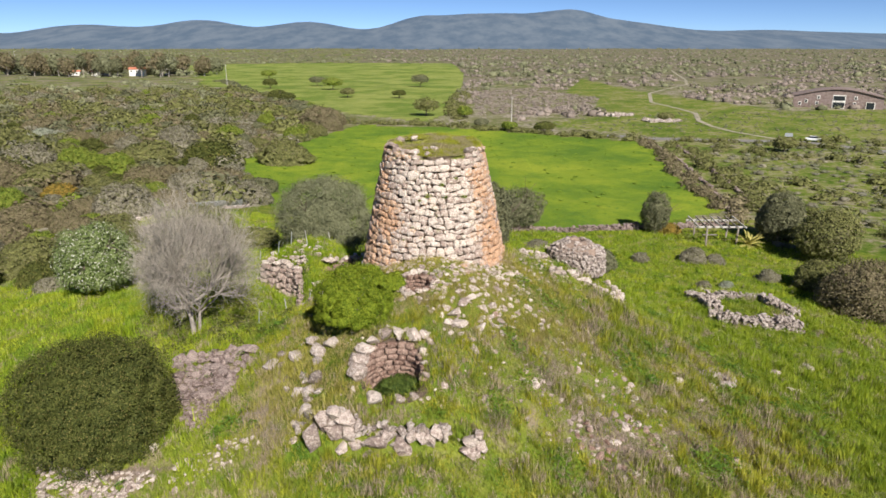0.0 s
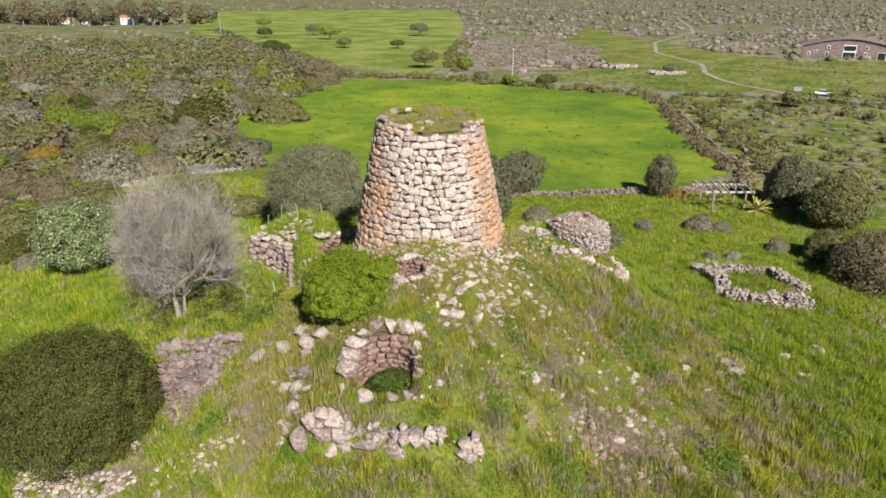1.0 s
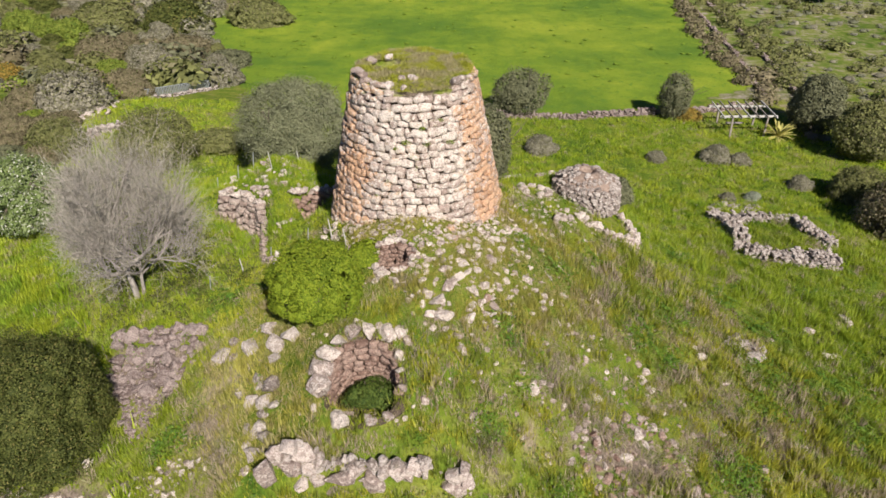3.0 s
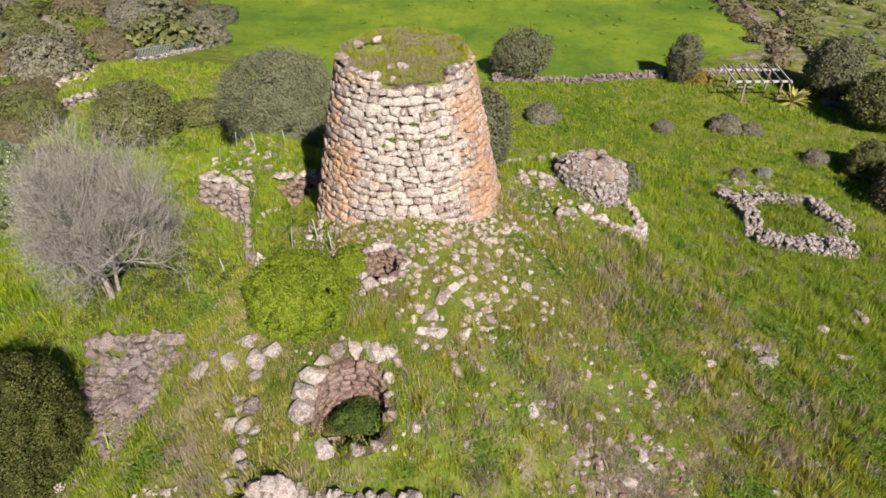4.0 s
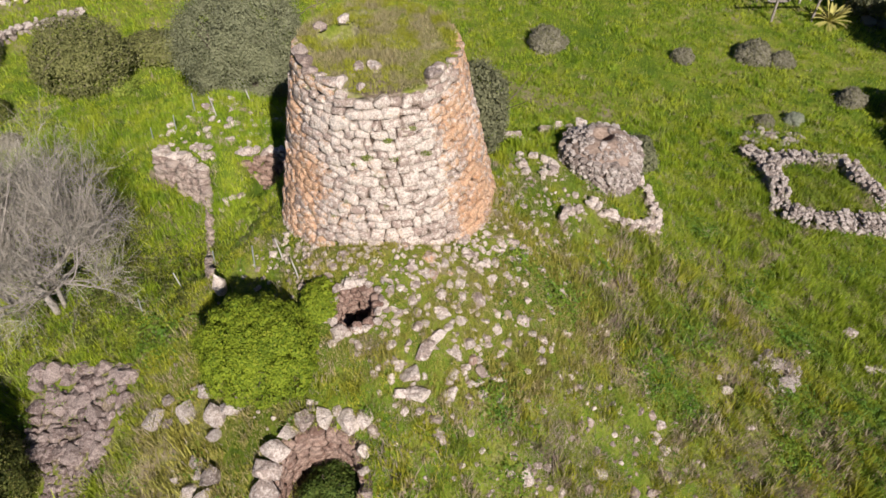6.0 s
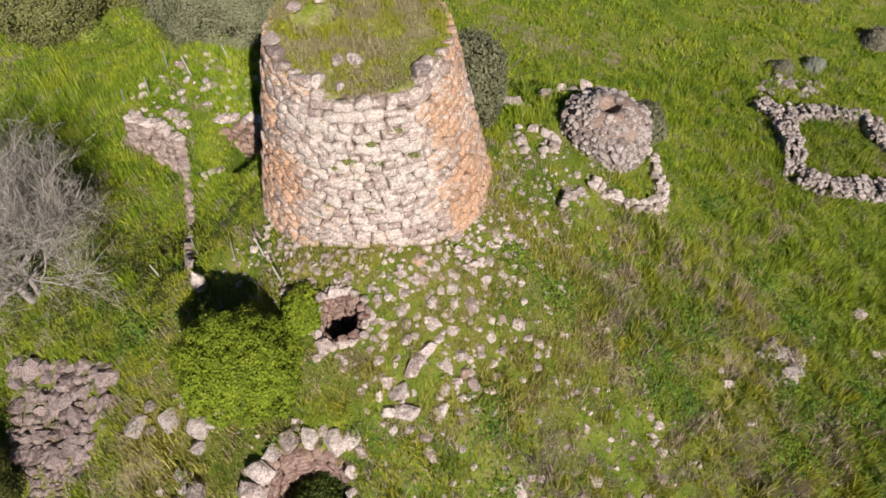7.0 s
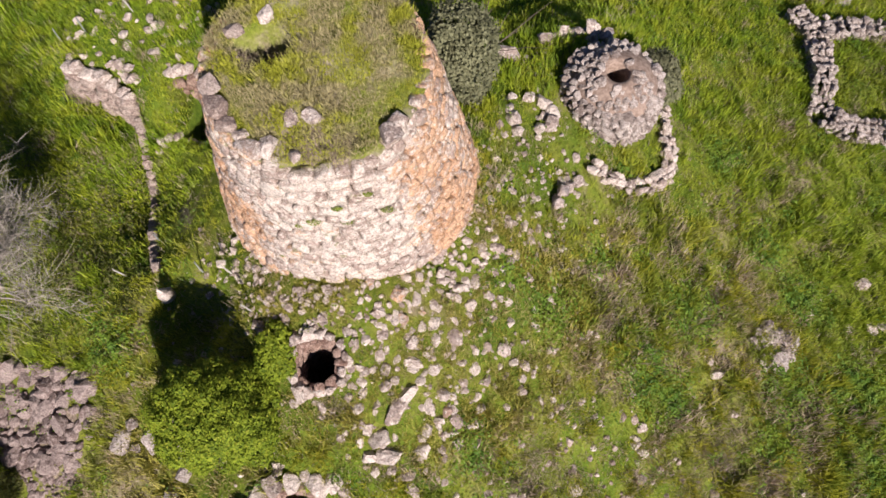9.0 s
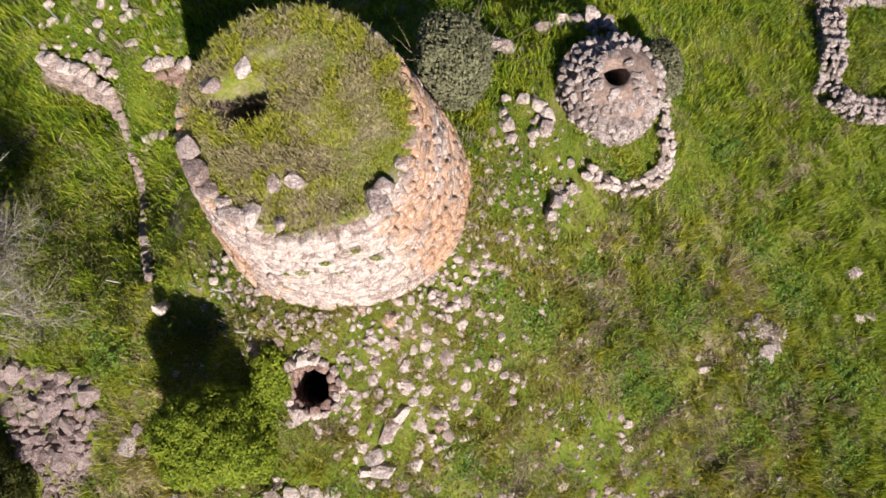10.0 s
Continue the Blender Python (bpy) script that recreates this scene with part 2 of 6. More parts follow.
def ground_material():
    k = Nodes("meadow_ground", 0.95, 0.1)
    p = k.pos()
    big, mid, fine = k.noise(p, 0.07, 4), k.noise(p, 0.55, 5, 0.65), k.noise(k.stretch(p, 1, 0.6, 1), 7.0, 4, 0.7)
    zone = k.split(k.attr("zone"))
    v = k.math("ADD", k.math("MULTIPLY", big, 0.5), k.math("MULTIPLY", mid, 0.5))
    grass = k.ramp(v, [(0.36, (0.06, 0.11, 0.012)), (0.46, (0.12, 0.17, 0.018)), (0.54, (0.19, 0.21, 0.035)), (0.63, (0.28, 0.225, 0.15))])
    drift = k.math("ADD", k.math("MULTIPLY", k.noise(p, 0.035, 3), 0.65), k.math("MULTIPLY", k.noise(p, 0.25, 4, 0.6), 0.35))
    field = k.ramp(drift, [(0.38, (0.095, 0.17, 0.02)), (0.5, (0.165, 0.24, 0.022)), (0.62, (0.255, 0.31, 0.03))])
    field = k.mix(k.span(k.noise(k.stretch(p, 1, 0.7, 1), 0.9, 4, 0.7), 0.56, 0.68, 0, 0.75), field, (0.085, 0.18, 0.025))
    scrub = k.ramp(v, [(0.38, (0.10, 0.125, 0.03)), (0.48, (0.18, 0.175, 0.08)), (0.58, (0.32, 0.275, 0.225))])
    # browner, greyer scrub with distance: own colour, plus haze put into the colour
    far_off = k.span(k.axis(p, 1), 260, 700)
    scrub = k.mix(far_off, scrub, k.mix(k.span(v, 0.4, 0.6), (0.10, 0.105, 0.045), (0.23, 0.19, 0.15)))
    dirt = k.ramp(k.math("ADD", k.math("MULTIPLY", fine, 0.5), k.math("MULTIPLY", mid, 0.5)), [(0.36, (0.13, 0.12, 0.06)), (0.5, (0.20, 0.155, 0.115)), (0.62, (0.32, 0.25, 0.20))])
    field = k.mix(k.span(k.axis(p, 1), 235, 275), field, k.mix(k.span(drift, 0.4, 0.6), (0.13, 0.19, 0.03), (0.26, 0.29, 0.075)))
    edge = k.math("MULTIPLY", k.math("SUBTRACT", mid, 0.5), 0.7)
    c = k.mix(k.span(k.math("ADD", zone[1], edge), 0.35, 0.65), grass, scrub)
    c = k.mix(k.span(k.math("ADD", zone[0], k.math("MULTIPLY", edge, 0.4)), 0.4, 0.6), c, field)
    c = k.mix(k.span(k.math("ADD", zone[2], edge), 0.4, 0.6), c, dirt)
    c = k.scale_colour(c, k.ramp(fine, [(0.25, (0.55, 0.55, 0.55)), (0.75, (1.3, 1.3, 1.3))]))
    k.bump(fine, 0.8, 0.15)
    return k.done(c)


def stone_material(name, pale, dark, lichen, orange=0.0, moss=0.15, tower=False):
    """Basalt boulders: own tone for each stone, pale lichen crust, orange lichen, some moss."""
    k = Nodes(name, 0.92, 0.2)
    p = k.pos()
    own = k.math("FRACT", k.math("ADD", k.obj_random(), k.island()))
    mid, fine = k.noise(p, 2.2, 4, 0.6), k.noise(p, 14, 4, 0.7)
    c = k.mix(k.math("ADD", k.math("MULTIPLY", own, 0.65), k.math("MULTIPLY", k.span(mid, 0.3, 0.7), 0.35)), dark, pale)
    c = k.mix(k.span(k.math("ADD", k.noise(p, 4.5, 6, 0.75), k.math("MULTIPLY", own, 0.12)), 0.5, 0.6, 0, 0.85), c, lichen)
    if orange:
        area = k.noise(p, 0.33, 2, 0.5)
        if tower:
            away = k.math("ABSOLUTE", k.math("ADD", k.axis(p, 0), 0.6))
            area = k.math("ADD", k.math("MULTIPLY", area, 0.6), k.span(away, 1.2, 4.2, 0.12, 0.37))
            area = k.math("SUBTRACT", area, k.span(k.axis(p, 2), 10.0, 8.6, 0.0, 0.2))
        spots = k.math("ADD", area, k.math("MULTIPLY", k.math("SUBTRACT", k.noise(p, 4.2, 5, 0.7), 0.5), 0.95))
        spots = k.math("ADD", spots, k.math("MULTIPLY", k.math("SUBTRACT", own, 0.5), 0.22))
        c = k.mix(k.span(spots, 0.53, 0.74, 0.0, orange), c, k.mix(fine, (0.38, 0.16, 0.055), (0.64, 0.32, 0.11)))
    c = k.mix(k.span(k.noise(p, 1.4, 4, 0.7), 0.62, 0.72, 0, moss), c, (0.14, 0.15, 0.03))
    c = k.scale_colour(c, k.ramp(fine, [(0.3, (0.45, 0.42, 0.41)), (0.62, (1.25, 1.25, 1.25))]))
    k.bump(k.math("ADD", fine, k.math("MULTIPLY", mid, 1.5)), 1.0, 0.09)
    return k.done(c)


def leaf_material(name, dark, light, odd=None, odd_share=0.0, through=0.25, rough=0.7):
    dark, light = tuple(1.55 * q for q in dark), tuple(1.6 * q for q in light)
    k = Nodes(name, rough, 0.15)
    own = k.island()
    clump = k.math("ADD", k.math("MULTIPLY", k.noise(k.pos(), 0.45, 2), 0.5), k.math("MULTIPLY", k.noise(k.pos(), 1.7, 3), 0.5))
    v = k.math("ADD", k.math("MULTIPLY", own, 0.35), k.math("MULTIPLY", clump, 0.65))
    c = k.mix(k.span(v, 0.25, 0.75), dark, light)
    if odd:
        c = k.mix(k.math("LESS_THAN", k.math("FRACT", k.math("MULTIPLY", own, 17.31)), odd_share), c, odd)
    k.done(c)
    k.translucent(c, through)
    return k.mat


def plain_material(name, a, b, scale=8.0, rough=0.7, metal=0.0, bump=0.3):
    k = Nodes(name, rough, 0.3)
    n = k.noise(k.pos(), scale, 4, 0.65)
    k.b.inputs["Metallic"].default_value = metal
    k.bump(n, bump, 0.02)
    return k.done(k.mix(k.span(n, 0.3, 0.7), a, b))


def bark_material(name, a, b):
    k = Nodes(name, 0.9, 0.15)
    p = k.pos()
    n = k.noise(k.stretch(p, 3, 3, 1), 5, 4, 0.7)
    k.bump(n, 0.8, 0.04)
    return k.done(k.mix(k.span(k.math("ADD", n, k.math("MULTIPLY", k.math("SUBTRACT", k.island(), 0.5), 0.3)), 0.3, 0.7), a, b))


def grass_material():
    """Blades: lush, yellowish and dry, in drifts."""
    k = Nodes("grass_blades", 0.6, 0.25)
    p = k.pos()
    own, drift, dry = k.island(), k.noise(p, 0.33, 5, 0.65), k.noise(p, 0.6, 4, 0.65)
    hue = k.noise(k.stretch(p, 1.0, 0.75, 1.0), 0.75, 4, 0.62)
    c = k.mix(k.span(drift, 0.43, 0.55), k.mix(own, (0.155, 0.22, 0.012), (0.37, 0.45, 0.03)), k.mix(own, (0.37, 0.37, 0.018), (0.66, 0.62, 0.07)))
    c = k.mix(k.span(hue, 0.48, 0.40, 0, 0.75), c, k.mix(own, (0.035, 0.115, 0.018), (0.12, 0.27, 0.045)))
    c = k.mix(k.span(hue, 0.57, 0.66, 0, 0.6), c, k.mix(own, (0.36, 0.34, 0.16), (0.56, 0.52, 0.30)))
    front = k.math("ADD", k.math("ADD", k.math("MULTIPLY", k.axis(p, 1), -0.045), k.math("MULTIPLY", k.axis(p, 0), 0.02)), k.math("MULTIPLY", drift, 0.8))
    front = k.span(front, -2.25, -1.75)
    c = k.mix(k.math("MULTIPLY", front, 0.5), c, k.mix(own, (0.15, 0.165, 0.018), (0.34, 0.33, 0.05)))
    dx, dy = k.math("DIVIDE", k.math("SUBTRACT", k.axis(p, 0), 6.0), 20.0), k.math("DIVIDE", k.math("SUBTRACT", k.axis(p, 1), 43.0), 15.0)
    lush = k.span(k.math("ADD", k.math("ADD", k.math("MULTIPLY", dx, dx), k.math("MULTIPLY", dy, dy)), drift), 1.2, 2.0)
    c = k.mix(k.math("MULTIPLY", lush, 0.6), c, k.mix(own, (0.135, 0.235, 0.012), (0.34, 0.45, 0.03)))
    parched = k.math("ADD", k.math("SUBTRACT", dry, k.math("MULTIPLY", lush, 0.07)), k.math("MULTIPLY", front, 0.03))
    c = k.mix(k.math("MULTIPLY", k.span(parched, 0.50, 0.60), k.math("GREATER_THAN", own, 0.3)), c, k.mix(own, (0.27, 0.205, 0.145), (0.52, 0.42, 0.315)))
    sx, sy = k.math("DIVIDE", k.math("SUBTRACT", k.axis(p, 0), 2.5), 8.5), k.math("DIVIDE", k.math("SUBTRACT", k.axis(p, 1), 48.5), 6.5)
    worn = k.span(k.math("ADD", k.math("ADD", k.math("MULTIPLY", sx, sx), k.math("MULTIPLY", sy, sy)), hue), 1.7, 1.1)
    tx, ty = k.math("DIVIDE", k.math("ADD", k.axis(p, 0), 8.5), 5.0), k.math("DIVIDE", k.math("SUBTRACT", k.axis(p, 1), 41.0), 6.0)
    worn = k.math("MAXIMUM", worn, k.span(k.math("ADD", k.math("ADD", k.math("MULTIPLY", tx, tx), k.math("MULTIPLY", ty, ty)), hue), 1.7, 1.0))
    c = k.mix(k.math("MULTIPLY", worn, 0.6), c, k.mix(own, (0.25, 0.215, 0.045), (0.50, 0.43, 0.14)))
    k.done(c)
    k.translucent(c, 0.36)
    return k.mat


M_GROUND = ground_material()
M_TOWER = stone_material("tower_stone", (0.53, 0.435, 0.375), (0.30, 0.22, 0.185), (0.65, 0.575, 0.505), 0.63, 0.6, True)
M_STONE = stone_material("pale_stone", (0.46, 0.375, 0.325), (0.25, 0.19, 0.165), (0.61, 0.53, 0.47), 0.0, 0.25)
M_ROSY = stone_material("rosy_grey_stone", (0.41, 0.325, 0.285), (0.22, 0.165, 0.145), (0.53, 0.45, 0.40), 0.0, 0.15)
M_RED = stone_material("reddish_stone", (0.29, 0.185, 0.145), (0.165, 0.10, 0.078), (0.37, 0.265, 0.215), 0.0, 0.05)
M_GREY = stone_material("grey_stone", (0.36, 0.30, 0.265), (0.18, 0.14, 0.12), (0.48, 0.42, 0.38), 0.0, 0.15)
M_BROWN = stone_material("brown_stone", (0.36, 0.275, 0.235), (0.22, 0.16, 0.135), (0.42, 0.345, 0.30), 0.0, 0.1)
M_SLATE = stone_material("mauve_brown_stone", (0.27, 0.205, 0.185), (0.13, 0.092, 0.082), (0.34, 0.275, 0.25), 0.0, 0.05)
M_FLUSH = stone_material("lichened_stone", (0.45, 0.33, 0.26), (0.28, 0.2, 0.16), (0.55, 0.48, 0.42), 0.8, 0.1)
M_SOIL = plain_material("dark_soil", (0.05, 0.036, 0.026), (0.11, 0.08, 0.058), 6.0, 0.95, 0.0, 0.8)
M_GRASS = grass_material()
M_BARK = bark_material("brown_bark", (0.08, 0.06, 0.045), (0.19, 0.15, 0.12))
M_PALE_BARK = bark_material("grey_bark", (0.22, 0.19, 0.165), (0.42, 0.37, 0.33))
M_TWIG = bark_material("grey_twigs", (0.20, 0.175, 0.145), (0.44, 0.395, 0.335))
M_LENTISK = leaf_material("lentisk_leaf", (0.026, 0.034, 0.009), (0.085, 0.092, 0.022), (0.18, 0.16, 0.05), 0.08)
M_IVY = leaf_material("bright_leaf", (0.048, 0.078, 0.006), (0.158, 0.194, 0.015), (0.27, 0.29, 0.03), 0.06)
M_OAK = leaf_material("olive_leaf", (0.055, 0.057, 0.03), (0.14, 0.14, 0.078), (0.17, 0.17, 0.10), 0.08)
M_HOLM = leaf_material("holm_leaf", (0.085, 0.09, 0.048), (0.185, 0.188, 0.11), (0.22, 0.22, 0.14), 0.06)
M_WHITE = leaf_material("blossom_leaf", (0.07, 0.10, 0.025), (0.15, 0.18, 0.075), (0.50, 0.50, 0.40), 0.13)
M_S_OLIVE = leaf_material("scrub_olive", (0.06, 0.064, 0.022), (0.155, 0.155, 0.055), (0.2, 0.18, 0.1), 0.08)
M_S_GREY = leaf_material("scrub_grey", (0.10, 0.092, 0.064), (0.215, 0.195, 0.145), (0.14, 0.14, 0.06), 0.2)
M_S_BROWN = leaf_material("scrub_brown", (0.085, 0.071, 0.040), (0.18, 0.15, 0.09), (0.13, 0.13, 0.05), 0.15)
# mauve-grey of bare thorn, paled further in place of haze over the plain
M_S_MAUVE = leaf_material("scrub_hazy_mauve", (0.145, 0.118, 0.10), (0.25, 0.21, 0.183), (0.16, 0.15, 0.09), 0.12)
M_S_PALE = leaf_material("pale_herbs", (0.085, 0.09, 0.052), (0.165, 0.16, 0.108), (0.22, 0.21, 0.16), 0.15)
M_TUFT = leaf_material("tall_tuft", (0.085, 0.13, 0.014), (0.13, 0.19, 0.02))
M_S_GREEN = leaf_material("scrub_green", (0.055, 0.085, 0.012), (0.16, 0.19, 0.03), (0.24, 0.25, 0.05), 0.1)
M_S_SAGE = leaf_material("scrub_sage", (0.12, 0.135, 0.095), (0.25, 0.265, 0.20), (0.35, 0.35, 0.29), 0.2)
M_S_RUST = leaf_material("scrub_rust", (0.13, 0.09, 0.02), (0.26, 0.17, 0.035), (0.12, 0.13, 0.03), 0.2)

# ---- ground: one sheet to the horizon ----
PIT = (-3.1, 39.4, 2.1)
SHAFT = (-1.8, 46.35, 1.15)


def steps(lo, hi, fine, far_lo, far_hi, grow_lo, grow_hi):
    mid = list(np.arange(lo, hi + 1e-6, fine))
    up, d = [], fine
    while (up or mid)[-1] < far_hi:
        d *= grow_hi
        up.append((up or mid)[-1] + d)
    down, d = [], fine
    x = lo
    while x > far_lo:
        d *= grow_lo
        x -= d
        down.append(x)
    return np.array(down[::-1] + mid + up)


def make_ground():
    xs = steps(-26, 38, 0.4, -4700, 4700, 1.045, 1.045)
    ys = steps(28, 76, 0.4, -4700, 4700, 1.16, 1.03)
    X, Y = np.meshgrid(xs, ys)
    Z = land(X, Y) + 0.10 * wob(X, Y, 1.7) + 0.05 * wob(X, Y, 0.6, 2.0)
    far = np.clip((np.hypot(X, Y) - 250) / 800, 0, 1)
    Z = Z + far * 3.0 * wob(X, Y, 190.0, 1.0) * np.clip((4000 - np.hypot(X, Y)) / 1500, 0, 1)
    nx, ny = len(xs), len(ys)
    i, j = np.meshgrid(np.arange(ny - 1), np.arange(nx - 1), indexing="ij")
    F = np.stack([i * nx + j, i * nx + j + 1, (i + 1) * nx + j + 1, (i + 1) * nx + j], -1).reshape(-1, 4)
    cx, cy = (X[:-1, :-1] + X[1:, 1:]).ravel() / 2, (Y[:-1, :-1] + Y[1:, 1:]).ravel() / 2
    keep = np.ones(len(F), bool)
    for a, b, r in (PIT, SHAFT):
        keep &= np.hypot(cx - a, cy - b) > r
    me = np_mesh("ground", np.stack([X, Y, Z], -1).reshape(-1, 3), F[keep], M_GROUND, True)
    x, y = X.ravel(), Y.ravel()
    r = np.hypot(x, y)
    zone = np.zeros((len(x), 4), np.float32)
    zone[:, 3] = 1
    f = inside(x, y, FIELD) | inside(x, y, FIELD_2)
    g = inside(x, y, FIELD_3) | inside(x, y, PASTURE)
    zone[:, 0] = np.where(f, 1.0, np.where(g, 0.30, 0.0))
    scrub = np.clip((r - 80) / 40, 0, 1) * 0.62 + 0.1 * wob(x, y, 25)
    scrub = np.where((x < -24 - 0.1 * (y - 60)) & (y > 62), 0.55 + 0.25 * wob(x, y, 9), scrub)
    scrub = np.where((x > 15) & (y < 112) & (x < 60) & (y > 40), 0.12, scrub)
    scrub = np.where((x > 55) & (y > 100) & (y < 205), 0.46, scrub)
    scrub = np.where(f, 0.1, np.where(g, 0.40, scrub))
    scrub = np.where(inside(x, y, MAUVE), 1.0, np.where(inside(x, y, CLEARING), 0.05, scrub))
    zone[:, 1] = np.clip(scrub, 0, 1)
    # bare, stony places on and around the mound
    zone[:, 2] = np.maximum(bare(x, y), 0.36 * turf(x, y))
    me.attributes.new("zone", "FLOAT_COLOR", "POINT").data.foreach_set("color", zone.ravel())
    return tagged(new("ground", me), "spring meadow ground with green grass and bare stony patches", "ground", kind="structure")


make_ground()


def ribbon(pts, width, lift, mat, name):
    """A strip that follows the land along a line."""
    pts = [Vector((a, b, 0)) for a, b in pts]
    line = []
    for p, q in zip(pts[:-1], pts[1:]):
        n = max(2, int((q - p).length / 3))
        line += [p.lerp(q, s / n) for s in range(n)]
    line.append(pts[-1])
    v, f = [], []
    for i, p in enumerate(line):
        d = (line[min(i + 1, len(line) - 1)] - line[max(i - 1, 0)]).normalized()
        s = Vector((-d.y, d.x, 0)) * width / 2
        for k in (-1, 1):
            q = p + s * k
            v.append((q.x, q.y, land1(q.x, q.y) + 3.0 * float(np.clip((math.hypot(q.x, q.y) - 250) / 800, 0, 1)) * float(wob(q.x, q.y, 190.0, 1.0)) + lift))
        if i:
            a = 2 * i
            f.append((a - 2, a - 1, a + 1, a))
    return np_mesh(name, v, f, mat)


M_ROAD = plain_material("worn_asphalt", (0.16, 0.15, 0.14), (0.25, 0.235, 0.22), 0.8, 0.9)
M_TRACK = plain_material("pale_track_earth", (0.20, 0.19, 0.12), (0.40, 0.35, 0.28), 0.3, 0.95)
tagged(new("road", ribbon(TRACK, 1.9, 0.10, M_TRACK, "road")), "pale dirt farm track winding over the plain", "track", kind="structure")
tagged(new("road", ribbon(ROAD, 5.0, 0.12, M_ROAD, "road")), "narrow pale grey asphalt country road", "road", kind="structure")


# ---- stones ----
def stone_shape(r, power=3.2, rough=0.10):
    """A rounded, unevenly worn block of about unit size, all four-cornered faces."""
    bm = bmesh.new()
    bmesh.ops.create_cube(bm, size=2.0)
    bmesh.ops.subdivide_edges(bm, edges=bm.edges[:], cuts=2, use_grid_fill=True)
    v = np.array([p.co[:] for p in bm.verts])
    f = np.array([[p.index for p in q.verts] for q in bm.faces])
    bm.free()
    v = np.where(np.abs(v) < 0.5, np.sign(v) * 0.58, v)
    v = v / ((np.abs(v) ** power).sum(1) ** (1 / power))[:, None]
    for _ in range(5):
        d = r.normal(0, 1, 3)
        d /= np.linalg.norm(d)
        cut = np.maximum((v @ d) - r.uniform(0.72, 0.98), 0)
        v = v - 0.75 * cut[:, None] * d
    v *= 1 + r.normal(0, rough * 0.35, (len(v), 1))
    v += r.normal(0, rough * 0.3, v.shape)
    return v * 0.5, f


STONES = [stone_shape(np.random.default_rng(i), 2.7 + 0.35 * (i % 6), 0.095 + 0.012 * (i % 4)) for i in range(16)]


def rock_shape(r, worn=True):
    """A broken rock of about unit size, all triangles; worn: with rounded edges."""
    d = r.normal(0, 1, (15, 3))
    d /= (np.abs(d) ** 5).sum(1)[:, None] ** (1 / 5)
    d *= r.uniform(0.72, 1.0, (15, 1))
    bm = bmesh.new()
    for q in d:
        bm.verts.new(q)
    got = bmesh.ops.convex_hull(bm, input=bm.verts[:])
    bmesh.ops.delete(bm, geom=[v for v in got["geom_interior"] if isinstance(v, bmesh.types.BMVert)], context="VERTS")
    bmesh.ops.triangulate(bm, faces=bm.faces[:])
    if worn:
        bmesh.ops.subdivide_edges(bm, edges=bm.edges[:], cuts=1, use_grid_fill=True)
        bmesh.ops.smooth_vert(bm, verts=bm.verts[:], factor=0.26, use_axis_x=True, use_axis_y=True, use_axis_z=True)
        for p in bm.verts:
            p.co += Vector(r.normal(0, 0.028, 3))
        bmesh.ops.triangulate(bm, faces=bm.faces[:])
    bm.verts.index_update()
    v = np.array([p.co[:] for p in bm.verts])
    f = np.array([[p.index for p in q.verts] for q in bm.faces])
    bm.free()
    v -= (v.max(0) + v.min(0)) / 2
    return v / (v.max(0) - v.min(0)), f


SLABS = [rock_shape(np.random.default_rng(50 + i)) for i in range(14)]
ROUGH_SLABS = [rock_shape(np.random.default_rng(50 + i), False) for i in range(14)]
STONE_MESHES = {}


def stone_mesh(i, mat, slab=False):
    key = (i, mat.name, slab)
    if key not in STONE_MESHES:
        v, f = (SLABS if slab else STONES)[i]
        STONE_MESHES[key] = np_mesh("stone", v, f, mat, not slab)
    return STONE_MESHES[key]


FLAT_FACED = (3, 4, 5, 9, 10, 11, 15)


def stones_into(parent, poses, mat, name="stone", limit=300, rest="masonry", slab=False, picks=None):
    """Hangs stones at poses (in the parent's space) under it; those past the limit are one joined part."""
    n = len(SLABS if slab else STONES)
    picks = picks or tuple(range(n))
    for k, m in enumerate(poses[:limit]):
        part(name, stone_mesh(picks[k * 5 % len(picks)], mat, slab), parent, m)
    if len(poses) > limit:
        out = []
        for k, m in enumerate(poses[limit:]):
            v, f = ((SLABS if limit else ROUGH_SLABS) if slab else STONES)[picks[k * 5 % len(picks)]]
            a = np.array(m)
            out.append((v @ a[:3, :3].T + a[:3, 3], f))
        ob = part(rest, np_mesh(rest, *merge(out), mat, not slab), parent)
        ob["kind"] = "stuff"


# ---- the tower ----
TX, TY = -0.7, 55.35


def tower_radius(z):
    return 5.855 - 0.2118 * (z - 10)


def rim(a):
    """Height of the broken rim, by the angle round the tower (0: +x)."""
    a = math.degrees(a) % 360
    if 262 < a < 304:
        return 18.15
    if 250 < a <= 262:
        return 18.35
    if 195 < a <= 250:
        return 18.75
    if 304 <= a < 312:
        return 18.5
    if 312 <= a < 350:
        return 18.85
    return 18.75


